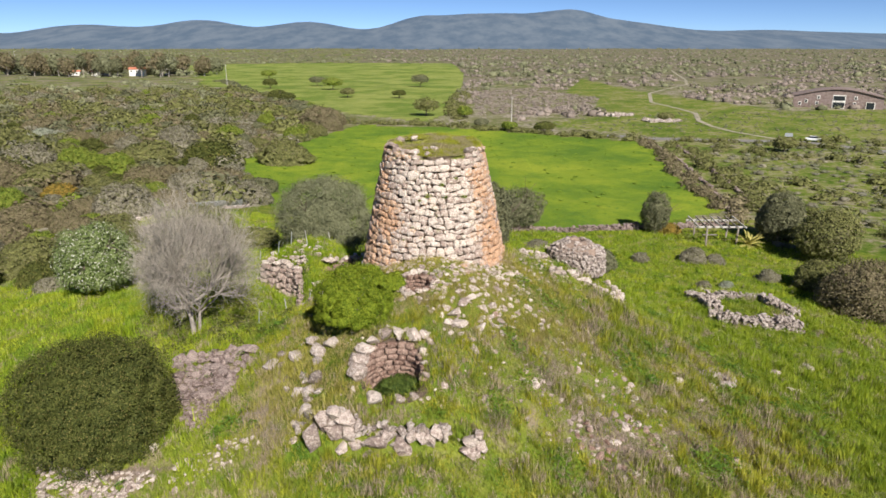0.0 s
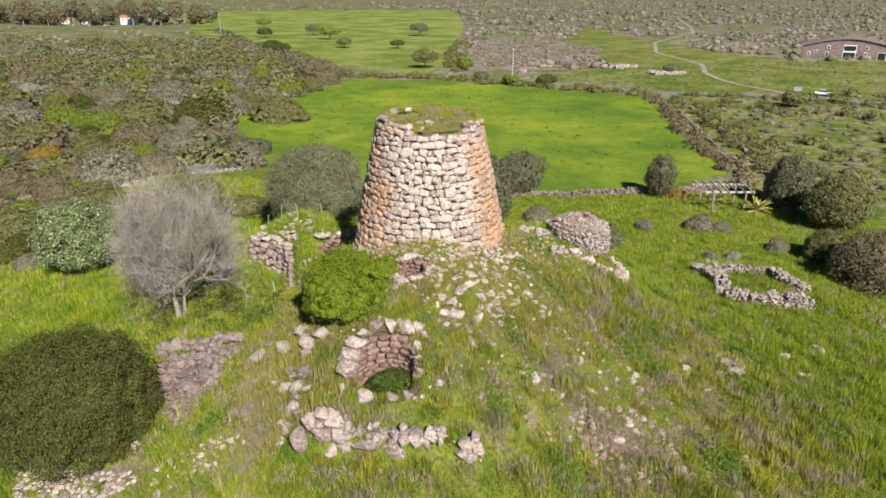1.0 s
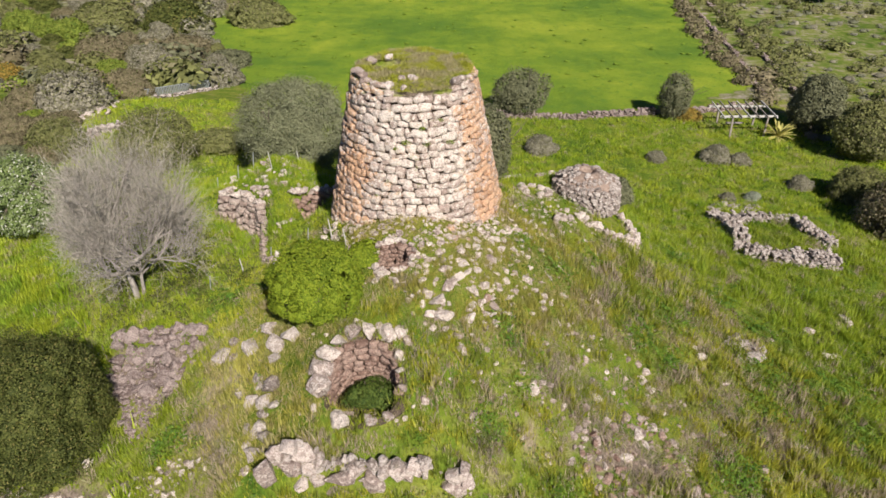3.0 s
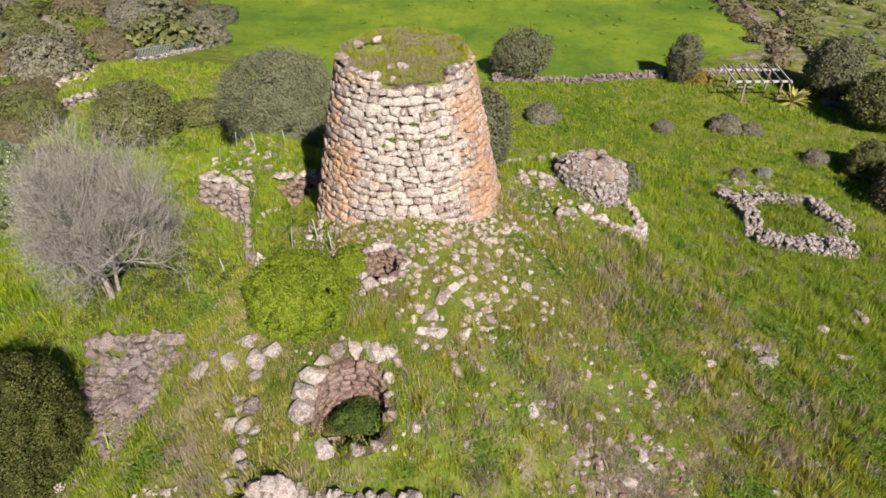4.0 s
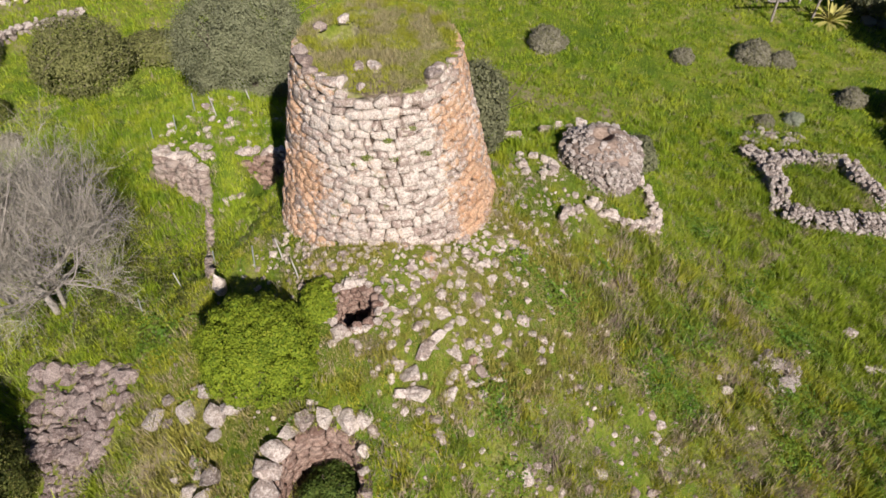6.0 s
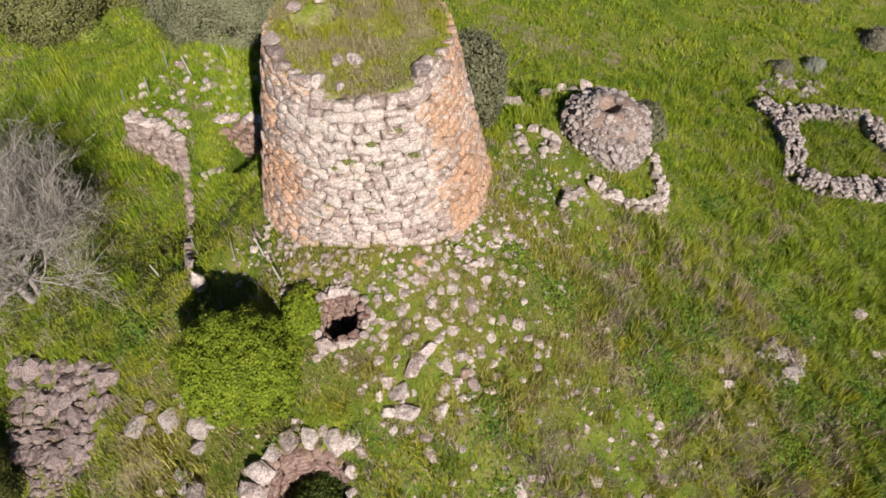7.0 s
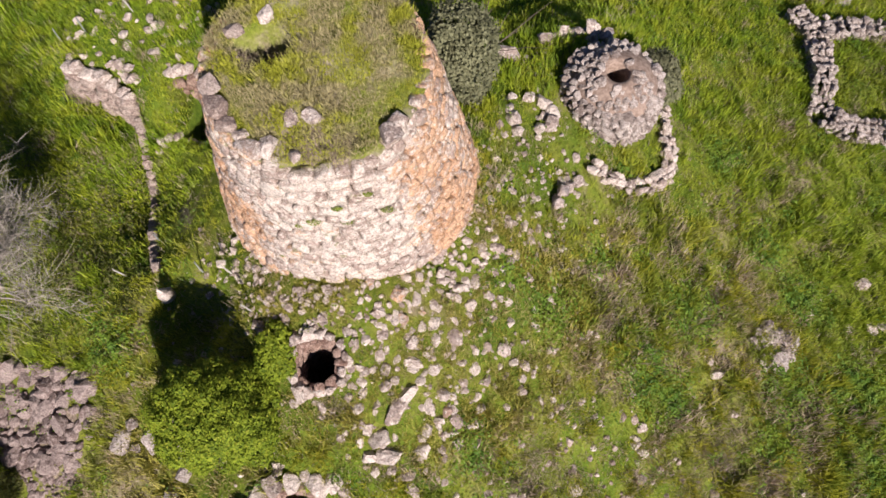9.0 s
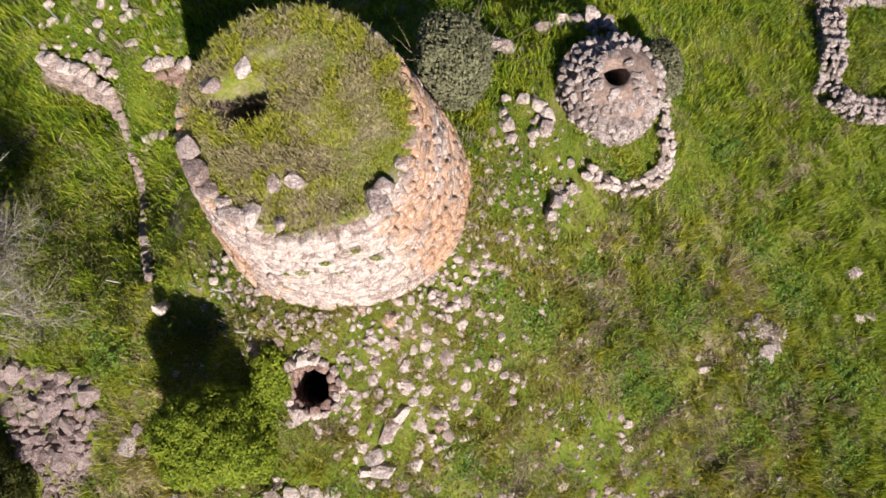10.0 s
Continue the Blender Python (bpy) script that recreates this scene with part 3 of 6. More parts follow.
def make_tower():
    base = 7.0
    t = thing("stone_tower", (TX, TY, base), "round tapering ancient tower of lichened basalt boulders, its rim broken", "tower")
    # dark core behind the joints
    zs = np.linspace(base - 1, 17.9, 14)
    a = np.arange(72) * 2 * np.pi / 72
    v = np.concatenate([np.stack([np.cos(a) * (tower_radius(z) - 0.30), np.sin(a) * (tower_radius(z) - 0.30), np.full(72, z - base)], 1) for z in zs])
    i, j = np.meshgrid(np.arange(len(zs) - 1), np.arange(72), indexing="ij")
    f = np.stack([i * 72 + j, i * 72 + (j + 1) % 72, (i + 1) * 72 + (j + 1) % 72, (i + 1) * 72 + j], -1).reshape(-1, 4)
    part("core", np_mesh("core", v, f, M_SOIL, True), t, None, "dark earth and rubble behind the joints")
    r = np.random.default_rng(3)
    front, back = [], []
    bins = 720
    top = np.full(bins, base - 0.6) + 0.12 * np.sin(np.arange(bins) * 2 * np.pi / bins * 7) + 0.08 * np.sin(np.arange(bins) * 2 * np.pi / bins * 17)
    while top.min() < 18.9:
        level = float(top.mean())
        rad = tower_radius(level + 0.22)
        goal = level + float(r.uniform(0.43, 0.55)) * (1.06 if level < 12 else 0.94)
        a0 = float(r.uniform(0, 6.28))
        ang = a0
        while ang < a0 + 2 * math.pi - 0.03:
            w = float(r.choice((0.42, 0.55, 0.68, 0.82, 1.02))) * float(r.uniform(0.85, 1.15))
            da = min(w / rad, a0 + 2 * math.pi - ang)
            mid = ang + da / 2
            idx = (np.arange(int(ang / (2 * math.pi) * bins), max(int((ang + da) / (2 * math.pi) * bins), int(ang / (2 * math.pi) * bins) + 1))) % bins
            ang += da
            low = float(top[idx].mean())
            h = min(max(goal - low + float(r.normal(0, 0.10)), 0.27), 0.78)
            top[idx] = low + h
            q = tower_radius(low + h / 2)
            x, y = q * math.cos(mid), q * math.sin(mid)
            if low + h * 0.6 > rim(mid) or low + h < land1(TX + x, TY + y) - 0.7:
                continue
            back_by = 0.26 + float(r.normal(0, 0.03))
            m = Matrix.Translation((x * (1 - back_by / q), y * (1 - back_by / q), low + h / 2 - base))
            m = m @ Euler((float(r.normal(0, 0.05)), -0.2 + float(r.normal(0, 0.07)), mid + float(r.normal(0, 0.06)))).to_matrix().to_4x4()
            m = m @ Matrix.Rotation(float(r.normal(0, 0.17)), 4, "X") @ Matrix.Diagonal((0.60, da * q * 1.1, h * 1.12, 1))
            d = math.degrees(mid) % 360
            (front if 232 < d < 318 and 10.2 < low < 15.9 else back).append(m)
    stones_into(t, front + back, M_TOWER, "stone", 300, "masonry", picks=FLAT_FACED)
    # grass-grown earth on top, sinking towards the front
    n, k = 60, 16
    v = [(0, 0, 11.9)]
    for q in range(1, k + 1):
        for p in range(n):
            an = 2 * math.pi * p / n
            rr = (tower_radius(18.3) - 0.12) * q / k
            x, y = rr * math.cos(an), rr * math.sin(an)
            zz = 11.75 + 0.085 * y + 0.13 * float(wob(x, y, 0.8)) + 0.25 * (1 - (q / k) ** 2)
            edge = max(0.0, (q / k - 0.72) / 0.28) if rim(an) > 18.45 else 0.0
            zz += edge * (rim(an) - base - 0.18 - zz)
            zz = min(zz, rim(an) - base - 0.1) if q == k else zz
            zz -= 0.45 * math.exp(-(((x - 0.3) / 1.9) ** 2 + ((y + 3.4) / 1.5) ** 2))
            zz -= 2.1 * math.exp(-(((x + 1.8) / 1.05) ** 2 + ((y - 0.65) / 0.7) ** 2))
            v.append((x, y, zz))
    f = []
    for q in range(k - 1):
        for p in range(n):
            a1, b1 = 1 + q * n + p, 1 + q * n + (p + 1) % n
            f.append((a1, a1 + n, b1 + n, b1))
    for p in range(0, n, 2):
        f.append((0, 1 + p, 1 + (p + 1) % n, 1 + (p + 2) % n))
    cap = np_mesh("earth_cap", np.array(v), np.array(f), M_GROUND, True)
    cap.attributes.new("zone", "FLOAT_COLOR", "POINT").data.foreach_set("color", np.array([(0, 0.45, min(0.9, 0.15 + 0.55 * math.exp(-(((p[0] - 0.3) / 2.2) ** 2 + ((p[1] + 3.3) / 1.4) ** 2)) + 0.25 * float(wob(p[0], p[1], 0.7, 3.0)) + 0.8 * math.exp(-(((p[0] + 1.8) / 1.0) ** 2 + ((p[1] - 0.65) / 0.7) ** 2))), 1) for p in v], np.float32).ravel())
    part("earth_cap", cap, t, None, "grass-grown earth filling the top")
    return t


make_tower()


# ---- dry-stone walls and ruins ----
def wall_poses(line, height, thick, size, r, origin, batter=0.1):
    """Poses of the stones of a dry wall along a line, courses from the ground up."""
    out = []
    pts = [Vector((a, b)) for a, b in line]
    for p, q in zip(pts[:-1], pts[1:]):
        length = (q - p).length
        d = (q - p) / length
        s = Vector((-d.y, d.x))
        rz = math.atan2(d.y, d.x)
        rows = max(1, int(thick / size + 0.5))
        z = -0.15
        while z < height:
            h = size * float(r.uniform(0.6, 0.85))
            u = float(r.uniform(0, 0.3))
            while u < length:
                w = size * float(r.uniform(0.6, 1.7))
                hh = h * float(r.uniform(0.85, 1.35))
                top = height * (1 + 0.30 * float(wob(p.x + u, p.y + u * 0.7, 0.9)) + float(r.normal(0, 0.10)))
                if z + h * 0.5 < top:
                    for k in range(rows):
                        if 0 < k < rows - 1 and z + h < top - h:
                            continue
                        o = (k + 0.5) / rows * thick - thick / 2
                        o *= 1 - batter * z
                        c = p + d * (u + w / 2) + s * (o + float(r.normal(0, 0.22 * size)))
                        g = land1(c.x, c.y)
                        m = Matrix.Translation((c.x - origin[0], c.y - origin[1], g + z + h / 2 + float(r.normal(0, 0.05)) - origin[2]))
                        m = m @ Euler((float(r.normal(0, 0.2)), float(r.normal(0, 0.2)), rz + float(r.normal(0, 0.35)))).to_matrix().to_4x4()
                        out.append(m @ Matrix.Diagonal((w * 1.05, thick / rows * float(r.uniform(0.9, 1.35)), hh * 1.12, 1)))
                u += w * 0.97
            z += h * 0.93
    return out


def dry_wall(name, line, height, thick, size, mat, label, seed, category="wall", limit=300, group=""):
    r = np.random.default_rng(seed)
    x, y = line[0]
    o = (x, y, land1(x, y))
    t = thing(name, o, label, category, group)
    stones_into(t, wall_poses(line, height, thick, size, r, o), mat, "stone", limit, "masonry", True)
    return t


dry_wall("enclosure", [(27.3, 71.6), (28.2, 69.6), (28.0, 66.0), (27.2, 63.0), (28.9, 61.9), (32.0, 61.7), (34.8, 61.5)], 0.85, 1.45, 0.34, M_GREY,
         "low dry-stone wall of a rectangular sheepfold", 11)
dry_wall("enclosure", [(28.6, 69.6), (31.5, 69.6), (34.6, 69.0), (34.4, 66.6), (35.6, 64.2)], 0.85, 1.4, 0.34, M_GREY,
         "low dry-stone wall of a rectangular sheepfold", 12)


def ring(name, cx, cy, rad, a0, a1, n, size, mat, label, seed, category="stone ring", lift=0.0, tall=1.0, uneven=0.05):
    """Boulders set in an arc on the ground."""
    r = np.random.default_rng(seed)
    o = (cx, cy, land1(cx, cy))
    t = thing(name, o, label, category)
    ps = []
    for k in range(n):
        a = a0 + (a1 - a0) * (k + 0.5) / n + float(r.normal(0, 0.02))
        q = rad * (1 + float(r.normal(0, uneven)))
        x, y = cx + q * math.cos(a), cy + q * math.sin(a)
        s = size * float(r.uniform(0.75, 1.3))
        ps.append(Matrix.Translation((x - cx, y - cy, land1(x, y) + 0.2 * s * tall + lift - o[2])) @ Euler((float(r.normal(0, 0.15)), float(r.normal(0, 0.15)), a + 1.57)).to_matrix().to_4x4() @ Matrix.Diagonal((s * 1.25, s * 0.95, s * 0.8 * tall, 1)))
    stones_into(t, ps, mat, "boulder", 300, "masonry", True)
    return t, o


def shaft(t, o, cx, cy, rad, bottom, size, mat, seed, cover=0.25, front_low=0.0):
    """The stone lining of a round hole, from its floor up to the sloping ground."""
    r = np.random.default_rng(seed)
    ps = []
    z = bottom
    while z < bottom + 8:
        h = size * float(r.uniform(0.65, 0.95))
        a = float(r.uniform(0, 1))
        end = a + 2 * math.pi
        put = False
        while a < end:
            w = size * float(r.uniform(0.9, 1.7))
            mid = a + w / rad / 2
            a += w / rad
            x, y = cx + rad * math.cos(mid), cy + rad * math.sin(mid)
            if z + h > land1(x, y) + cover - front_low * max(0.0, -math.sin(mid)):
                continue
            put = True
            ps.append(Matrix.Translation((x + math.cos(mid) * 0.12 - o[0], y + math.sin(mid) * 0.12 - o[1], z + h / 2 - o[2])) @ Euler((float(r.normal(0, 0.07)), float(r.normal(0, 0.07)), mid)).to_matrix().to_4x4() @ Matrix.Diagonal((0.6, w * 1.05, h * 1.1, 1)))
        if not put:
            break
        z += h * 0.95
    stones_into(t, ps, mat, "lining_stone", 300, "lining", picks=FLAT_FACED)
    n = 36
    a = np.arange(n) * 2 * np.pi / n
    v, f = [], []
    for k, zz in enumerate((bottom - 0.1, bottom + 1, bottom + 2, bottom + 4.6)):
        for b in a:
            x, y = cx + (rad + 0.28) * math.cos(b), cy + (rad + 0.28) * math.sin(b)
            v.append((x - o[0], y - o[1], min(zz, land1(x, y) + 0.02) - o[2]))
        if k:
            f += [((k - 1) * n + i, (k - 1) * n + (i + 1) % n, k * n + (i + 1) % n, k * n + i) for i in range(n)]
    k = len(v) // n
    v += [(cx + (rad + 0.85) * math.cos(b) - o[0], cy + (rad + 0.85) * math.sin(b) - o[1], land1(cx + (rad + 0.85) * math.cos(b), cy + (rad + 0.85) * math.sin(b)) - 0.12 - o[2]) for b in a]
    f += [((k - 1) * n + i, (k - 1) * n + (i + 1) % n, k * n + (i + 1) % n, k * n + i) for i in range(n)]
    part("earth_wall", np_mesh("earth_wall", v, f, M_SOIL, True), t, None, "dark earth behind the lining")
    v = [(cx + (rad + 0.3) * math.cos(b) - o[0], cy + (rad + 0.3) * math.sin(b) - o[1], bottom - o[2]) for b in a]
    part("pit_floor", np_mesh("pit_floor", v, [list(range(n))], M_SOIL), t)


# open chamber in the slope, lined with reddish stone
def placed(name, stones, mat, label, category, seed, part_name="boulder", sink=0.12, flat=0.72):
    """A thing made of boulders at given places: (x, y, size)."""
    r = np.random.default_rng(seed)
    x0, y0, _ = stones[0]
    o = (x0, y0, land1(x0, y0))
    t = thing(name, o, label, category)
    for k, (x, y, s) in enumerate(stones):
        m = Matrix.Translation((x - o[0], y - o[1], land1(x, y) + s * (flat / 2 - sink) - o[2]))
        m = m @ Euler((float(r.normal(0, 0.2)), float(r.normal(0, 0.2)), float(r.uniform(0, 3.1)))).to_matrix().to_4x4()
        s *= 1.12
        m = m @ Matrix.Diagonal((s * float(r.uniform(1.0, 1.3)), s * float(r.uniform(0.8, 1.0)), s * flat * float(r.uniform(0.8, 1.2)), 1))
        part(part_name, stone_mesh(k * 5 % 14, mat, True), t, m)
    return t, o


CHAMBER_RIM = [(-5.4, 38.8, 1.15), (-5.3, 39.7, 0.95), (-5.0, 40.4, 0.92), (-4.5, 41.1, 0.78), (-3.8, 41.5, 0.86), (-3.0, 41.6, 0.75), (-1.9, 41.4, 0.98), (-1.2, 41.6, 0.78), (-0.8, 41.2, 0.5),
               (-1.2, 40.4, 0.55), (-1.05, 39.0, 0.6), (-4.1, 37.25, 1.0), (-2.7, 37.35, 0.55), (-1.7, 37.6, 0.45), (-2.4, 41.9, 0.42), (-3.6, 42.0, 0.36), (-1.15, 39.7, 0.4)]
chamber, origin = placed("sunken_chamber", CHAMBER_RIM, M_STONE, "open round chamber in the slope, pale rim boulders, reddish lining", "chamber", 21, "rim_boulder", 0.24, 0.85)
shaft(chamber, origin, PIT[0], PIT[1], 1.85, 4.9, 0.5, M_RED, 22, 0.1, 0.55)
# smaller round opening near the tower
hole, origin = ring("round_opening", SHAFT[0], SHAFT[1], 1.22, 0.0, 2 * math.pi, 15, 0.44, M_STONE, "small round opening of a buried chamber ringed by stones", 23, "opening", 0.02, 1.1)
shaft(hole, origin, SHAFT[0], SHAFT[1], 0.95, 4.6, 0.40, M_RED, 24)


M_EARTH = plain_material('reddish_earth', (0.16, 0.11, 0.085), (0.30, 0.225, 0.18), 5.0, 0.95, 0.0, 0.8)


def make_hut():
    cx, cy = 12.4, 60.85
    z0 = 6.85
    t = thing("stone_hut", (cx, cy, z0), "small round beehive hut of grey rubble with a smoke hole", "hut")
    r = np.random.default_rng(31)
    ps, z = [], -0.6
    while z < 2.5:
        h = float(r.uniform(0.22, 0.34))
        f = max(0.0, (z + 0.2) / 2.75)
        rad = 2.55 - 0.3 * f if z < 1.45 else 2.35 - 1.85 * ((z - 1.45) / 1.0) ** 0.85
        if rad < 0.72:
            break
        a = float(r.uniform(0, 1))
        end = a + 2 * math.pi
        while a < end:
            w = float(r.uniform(0.28, 0.58))
            mid = a + w / rad / 2
            a += w / rad
            q = rad + float(r.normal(0, 0.04))
            if z > 1.25 and z < 2.3 and float(wob(q * math.cos(mid) * 2, q * math.sin(mid) * 2, 1.1, 2.0)) + 0.3 * math.cos(mid) > 0.28:
                continue
            ps.append(Matrix.Translation((q * math.cos(mid), q * math.sin(mid), z + h / 2)) @ Euler((float(r.normal(0, 0.12)), float(r.normal(0, 0.12)), mid)).to_matrix().to_4x4() @ Matrix.Diagonal((0.55, w * 1.06, h * 1.2, 1)))
        z += h * (0.9 if z < 1.6 else 0.55)
    ps.sort(key=lambda m: m.translation.y - m.translation.z)
    stones_into(t, ps, M_GREY, "stone", 300, "masonry", True)
    a = np.arange(40) * 2 * np.pi / 40
    v, f = [], []
    prof = ((2.4, -0.6), (2.35, 0.8), (2.2, 1.5), (1.85, 1.85), (1.4, 2.12), (0.95, 2.34), (0.62, 2.40), (0.56, 1.2), (0.5, -0.3))
    for k, (q, zz) in enumerate(prof):
        v += [(q * math.cos(b), q * math.sin(b), zz) for b in a]
        if k:
            f += [((k - 1) * 40 + i, (k - 1) * 40 + (i + 1) % 40, k * 40 + (i + 1) % 40, k * 40 + i) for i in range(40)]
    part("core", np_mesh("core", v, f, M_EARTH, True), t, None, "reddish earth packed between the stones")


make_hut()
# low arc of wall round the hut, and the little stone-lined pit beside it
dry_wall("ring_wall", [(10.9, 56.7), (11.9, 56.1), (13.2, 55.9), (14.6, 56.3), (15.7, 57.2), (16.1, 58.5), (16.2, 60.2), (15.9, 61.8)], 0.5, 0.8, 0.5, M_STONE, "low curved wall of pale boulders round the hut", 33)
ring("stone_pit", 7.95, 58.9, 1.15, -1.3, 4.4, 9, 0.62, M_STONE, "uneven ring of boulders round a grassy hollow", 34, uneven=0.2)
dry_wall("wall_remnant", [(8.7, 53.9), (9.3, 54.9), (10.3, 55.6)], 0.45, 0.6, 0.6, M_STONE, "short remnant of a pale boulder wall", 35)
dry_wall("wall_remnant", [(10.2, 64.8), (11.5, 64.9), (12.6, 64.5)], 0.7, 0.7, 0.75, M_STONE, "short remnant of a pale boulder wall", 36)

# front wall of the bastion: (x, z, width, height) of each block, then the tumbled return up the slope
BLOCKS = [(-7.6, 4.65, 0.89, 1.66), (-7.0, 5.75, 0.74, 0.97), (-6.25, 6.1, 0.73, 0.85), (-5.7, 5.75, 1.1, 0.84), (-6.3, 5.0, 1.12, 0.85), (-5.5, 4.85, 0.8, 0.85), (-4.9, 5.3, 0.45, 0.71), (-5.1, 4.2, 0.85, 0.6),
          (-5.9, 4.1, 0.6, 0.6), (-4.1, 4.35, 1.57, 0.85), (-3.95, 3.75, 1.3, 0.5), (-3.4, 4.75, 0.42, 0.65), (-3.0, 4.75, 0.66, 0.55), (-2.3, 4.15, 0.98, 0.95), (-1.8, 4.75, 0.48, 0.65), (-1.25, 4.6, 0.78, 0.95),
          (-0.75, 4.4, 0.74, 1.1), (-0.3, 4.95, 0.75, 0.75), (0.15, 4.8, 0.48, 0.7)]
STUMP = [(1.75, 4.4, 0.95, 0.7), (1.6, 3.75, 1.1, 0.9), (2.15, 4.75, 0.46, 0.5), (2.3, 4.1, 0.6, 0.6)]
for blocks, words, seed in ((BLOCKS, "ruined front wall of large rosy-grey boulders", 41), (STUMP, "stump of the ruined rosy-grey boulder wall", 43)):
    r = np.random.default_rng(seed)
    base = (blocks[0][0], 35.15, land1(blocks[0][0], 35.15))
    bastion = thing("bastion_wall", base, words, "wall")
    for k, (x, z, w, h) in enumerate(blocks):
        m = Matrix.Translation((x - base[0], float(r.normal(0, 0.06)) + 0.12 * (z - 4.2), z - base[2])) @ Euler((float(r.normal(0, 0.06)), float(r.normal(0, 0.12)), float(r.normal(0, 0.15)))).to_matrix().to_4x4()
        part("block", stone_mesh(k * 5 % 14, M_ROSY, True), bastion, m @ Matrix.Diagonal((w * 1.17, 0.95, h * 1.17, 1)))
RETURN = [(-8.6, 42.9, 0.98), (-7.6, 43.0, 0.87), (-8.4, 42.0, 0.7), (-9.2, 41.1, 0.7), (-8.2, 40.2, 0.98), (-8.5, 39.4, 0.8), (-9.4, 39.8, 0.71), (-8.4, 38.7, 0.6), (-8.6, 37.9, 1.02), (-9.3, 38.1, 0.62), (-10.2, 40.6, 0.58),
          (-8.0, 37.2, 0.8), (-8.5, 36.6, 0.75), (-7.7, 36.4, 0.7), (-9.1, 37.2, 0.5), (-8.9, 40.5, 0.6), (-7.8, 38.9, 0.5)]
placed("bastion_wall", RETURN, M_GREY, "collapsed side wall of large greyish boulders", "wall", 42, "block", 0.3, 0.85)
placed("boulder_group", [(-12.0, 43.6, 0.96), (-10.2, 43.5, 0.9), (-11.4, 44.3, 0.61), (-9.1, 44.3, 0.94), (-11.2, 43.2, 0.5)], M_GREY, "group of greyish boulders sunk in the grass", "boulders", 44, "boulder", 0.3)
# ruins beside the tower


def faced_step(name, line, u0, u1, foot, crest, size, over, mat, top_mat, label, seed):
    """Masonry that faces a step in the land: courses from its foot up to a ragged top."""
    r = np.random.default_rng(seed)
    x0, y0 = line[0]
    o = (x0, y0, land1(x0, y0))
    t = thing(name, o, label, "wall")
    pts = [Vector(p) for p in line]

    def at(u):
        for p, q in zip(pts[:-1], pts[1:]):
            ln = (q - p).length
            if u <= ln or q is pts[-1]:
                d = (q - p) / ln
                return p + d * u, Vector((-d.y, d.x)), math.atan2(d.y, d.x)
            u -= ln

    ps, tops = [], []
    level = 0.0
    while level < 4.5:
        h = size * float(r.uniform(0.62, 0.85))
        u = u0 + float(r.uniform(0, 0.4))
        while u < u1:
            w = size * float(r.uniform(0.75, 1.55))
            p, s, turn = at(u + w / 2)
            f, c = p + s * foot, p + s * crest
            low, high = land1(f.x, f.y) - 0.15, land1(c.x, c.y) + over * (0.7 + 0.6 * float(wob(p.x, p.y, 0.7)))
            z = low + level
            if z + h * 0.5 < high:
                b = f.lerp(c, min(level / max(high - low, 0.4), 1.0) * 0.55) - s * 0.05
                m = Matrix.Translation((b.x - o[0], b.y - o[1], z + h / 2 - o[2] + float(r.normal(0, 0.04))))
                m = m @ Euler((float(r.normal(-0.12, 0.08)), float(r.normal(0, 0.10)), turn + float(r.normal(0, 0.12)))).to_matrix().to_4x4() @ Matrix.Diagonal((w * 1.06, size * 1.25, h * float(r.uniform(1.0, 1.25)), 1))
                (tops if z + 1.5 * h > high else ps).append(m)
            u += w * 0.98
        level += h * 0.95
    for k, m in enumerate(ps):
        part("stone", stone_mesh(k * 7 % 16, mat), t, m)
    for k, m in enumerate(tops):
        part("top_stone", stone_mesh(k * 5 % 14, top_mat, True), t, m, "paler lichened top stone")
    return t


faced_step("ruined_wall", RUIN, 0.8, 5.9, -0.6, 0.5, 0.68, 0.35, M_BROWN, M_STONE, "ruined wall of large brownish blocks facing a grassy terrace", 45)
faced_step("ruined_wall", RUIN, 5.9, 16.3, -0.35, 0.35, 0.42, 0.1, M_BROWN, M_BROWN, "low brownish stone edge of the grassy terrace", 46)
faced_step("ruined_wall", COURT, 0.2, 5.6, -0.35, 0.4, 0.55, 0.3, M_RED, M_STONE, "remnant of a reddish masonry wall against the tower", 47)
dry_wall("wall_remnant", [(-14.9, 63.6), (-14.0, 63.3), (-13.3, 62.6)], 0.55, 0.6, 0.45, M_STONE, "pale stones topping the ruined wall", 53)
dry_wall("wall_remnant", [(-12.4, 59.0), (-11.4, 59.6), (-10.2, 59.5), (-9.2, 59.0)], 0.3, 0.5, 0.4, M_STONE, "low curved edge of stones above a hollow", 54)
dry_wall("bastion_wall", [(-7.4, 35.4), (-4.0, 35.4), (0.2, 35.35)], 0.75, 0.45, 0.42, M_GREY, "small chinking stones of the ruined front wall", 55)
# field walls
dry_wall("field_wall", [(8, 104.2), (20, 103.6), (33, 106.0), (38, 106.2), (46, 108)], 0.8, 0.8, 0.42, M_SLATE, "long grey dry-stone field wall", 48, limit=0)
dry_wall("field_wall", [(49.5, 111), (55, 140), (59, 170), (61, 205)], 0.6, 0.6, 0.45, M_SLATE, "long grey dry-stone field wall beside a lane", 49, limit=0)
dry_wall("field_wall", [(54.5, 110), (60, 140), (64, 170), (67, 200)], 0.6, 0.6, 0.45, M_SLATE, "long grey dry-stone field wall beside a lane", 50, limit=0)
dry_wall("field_wall", [(-41, 82), (-37.5, 86.5), (-33.5, 89)], 0.8, 0.9, 0.6, M_GREY, "overgrown grey dry-stone field wall", 51, limit=0)


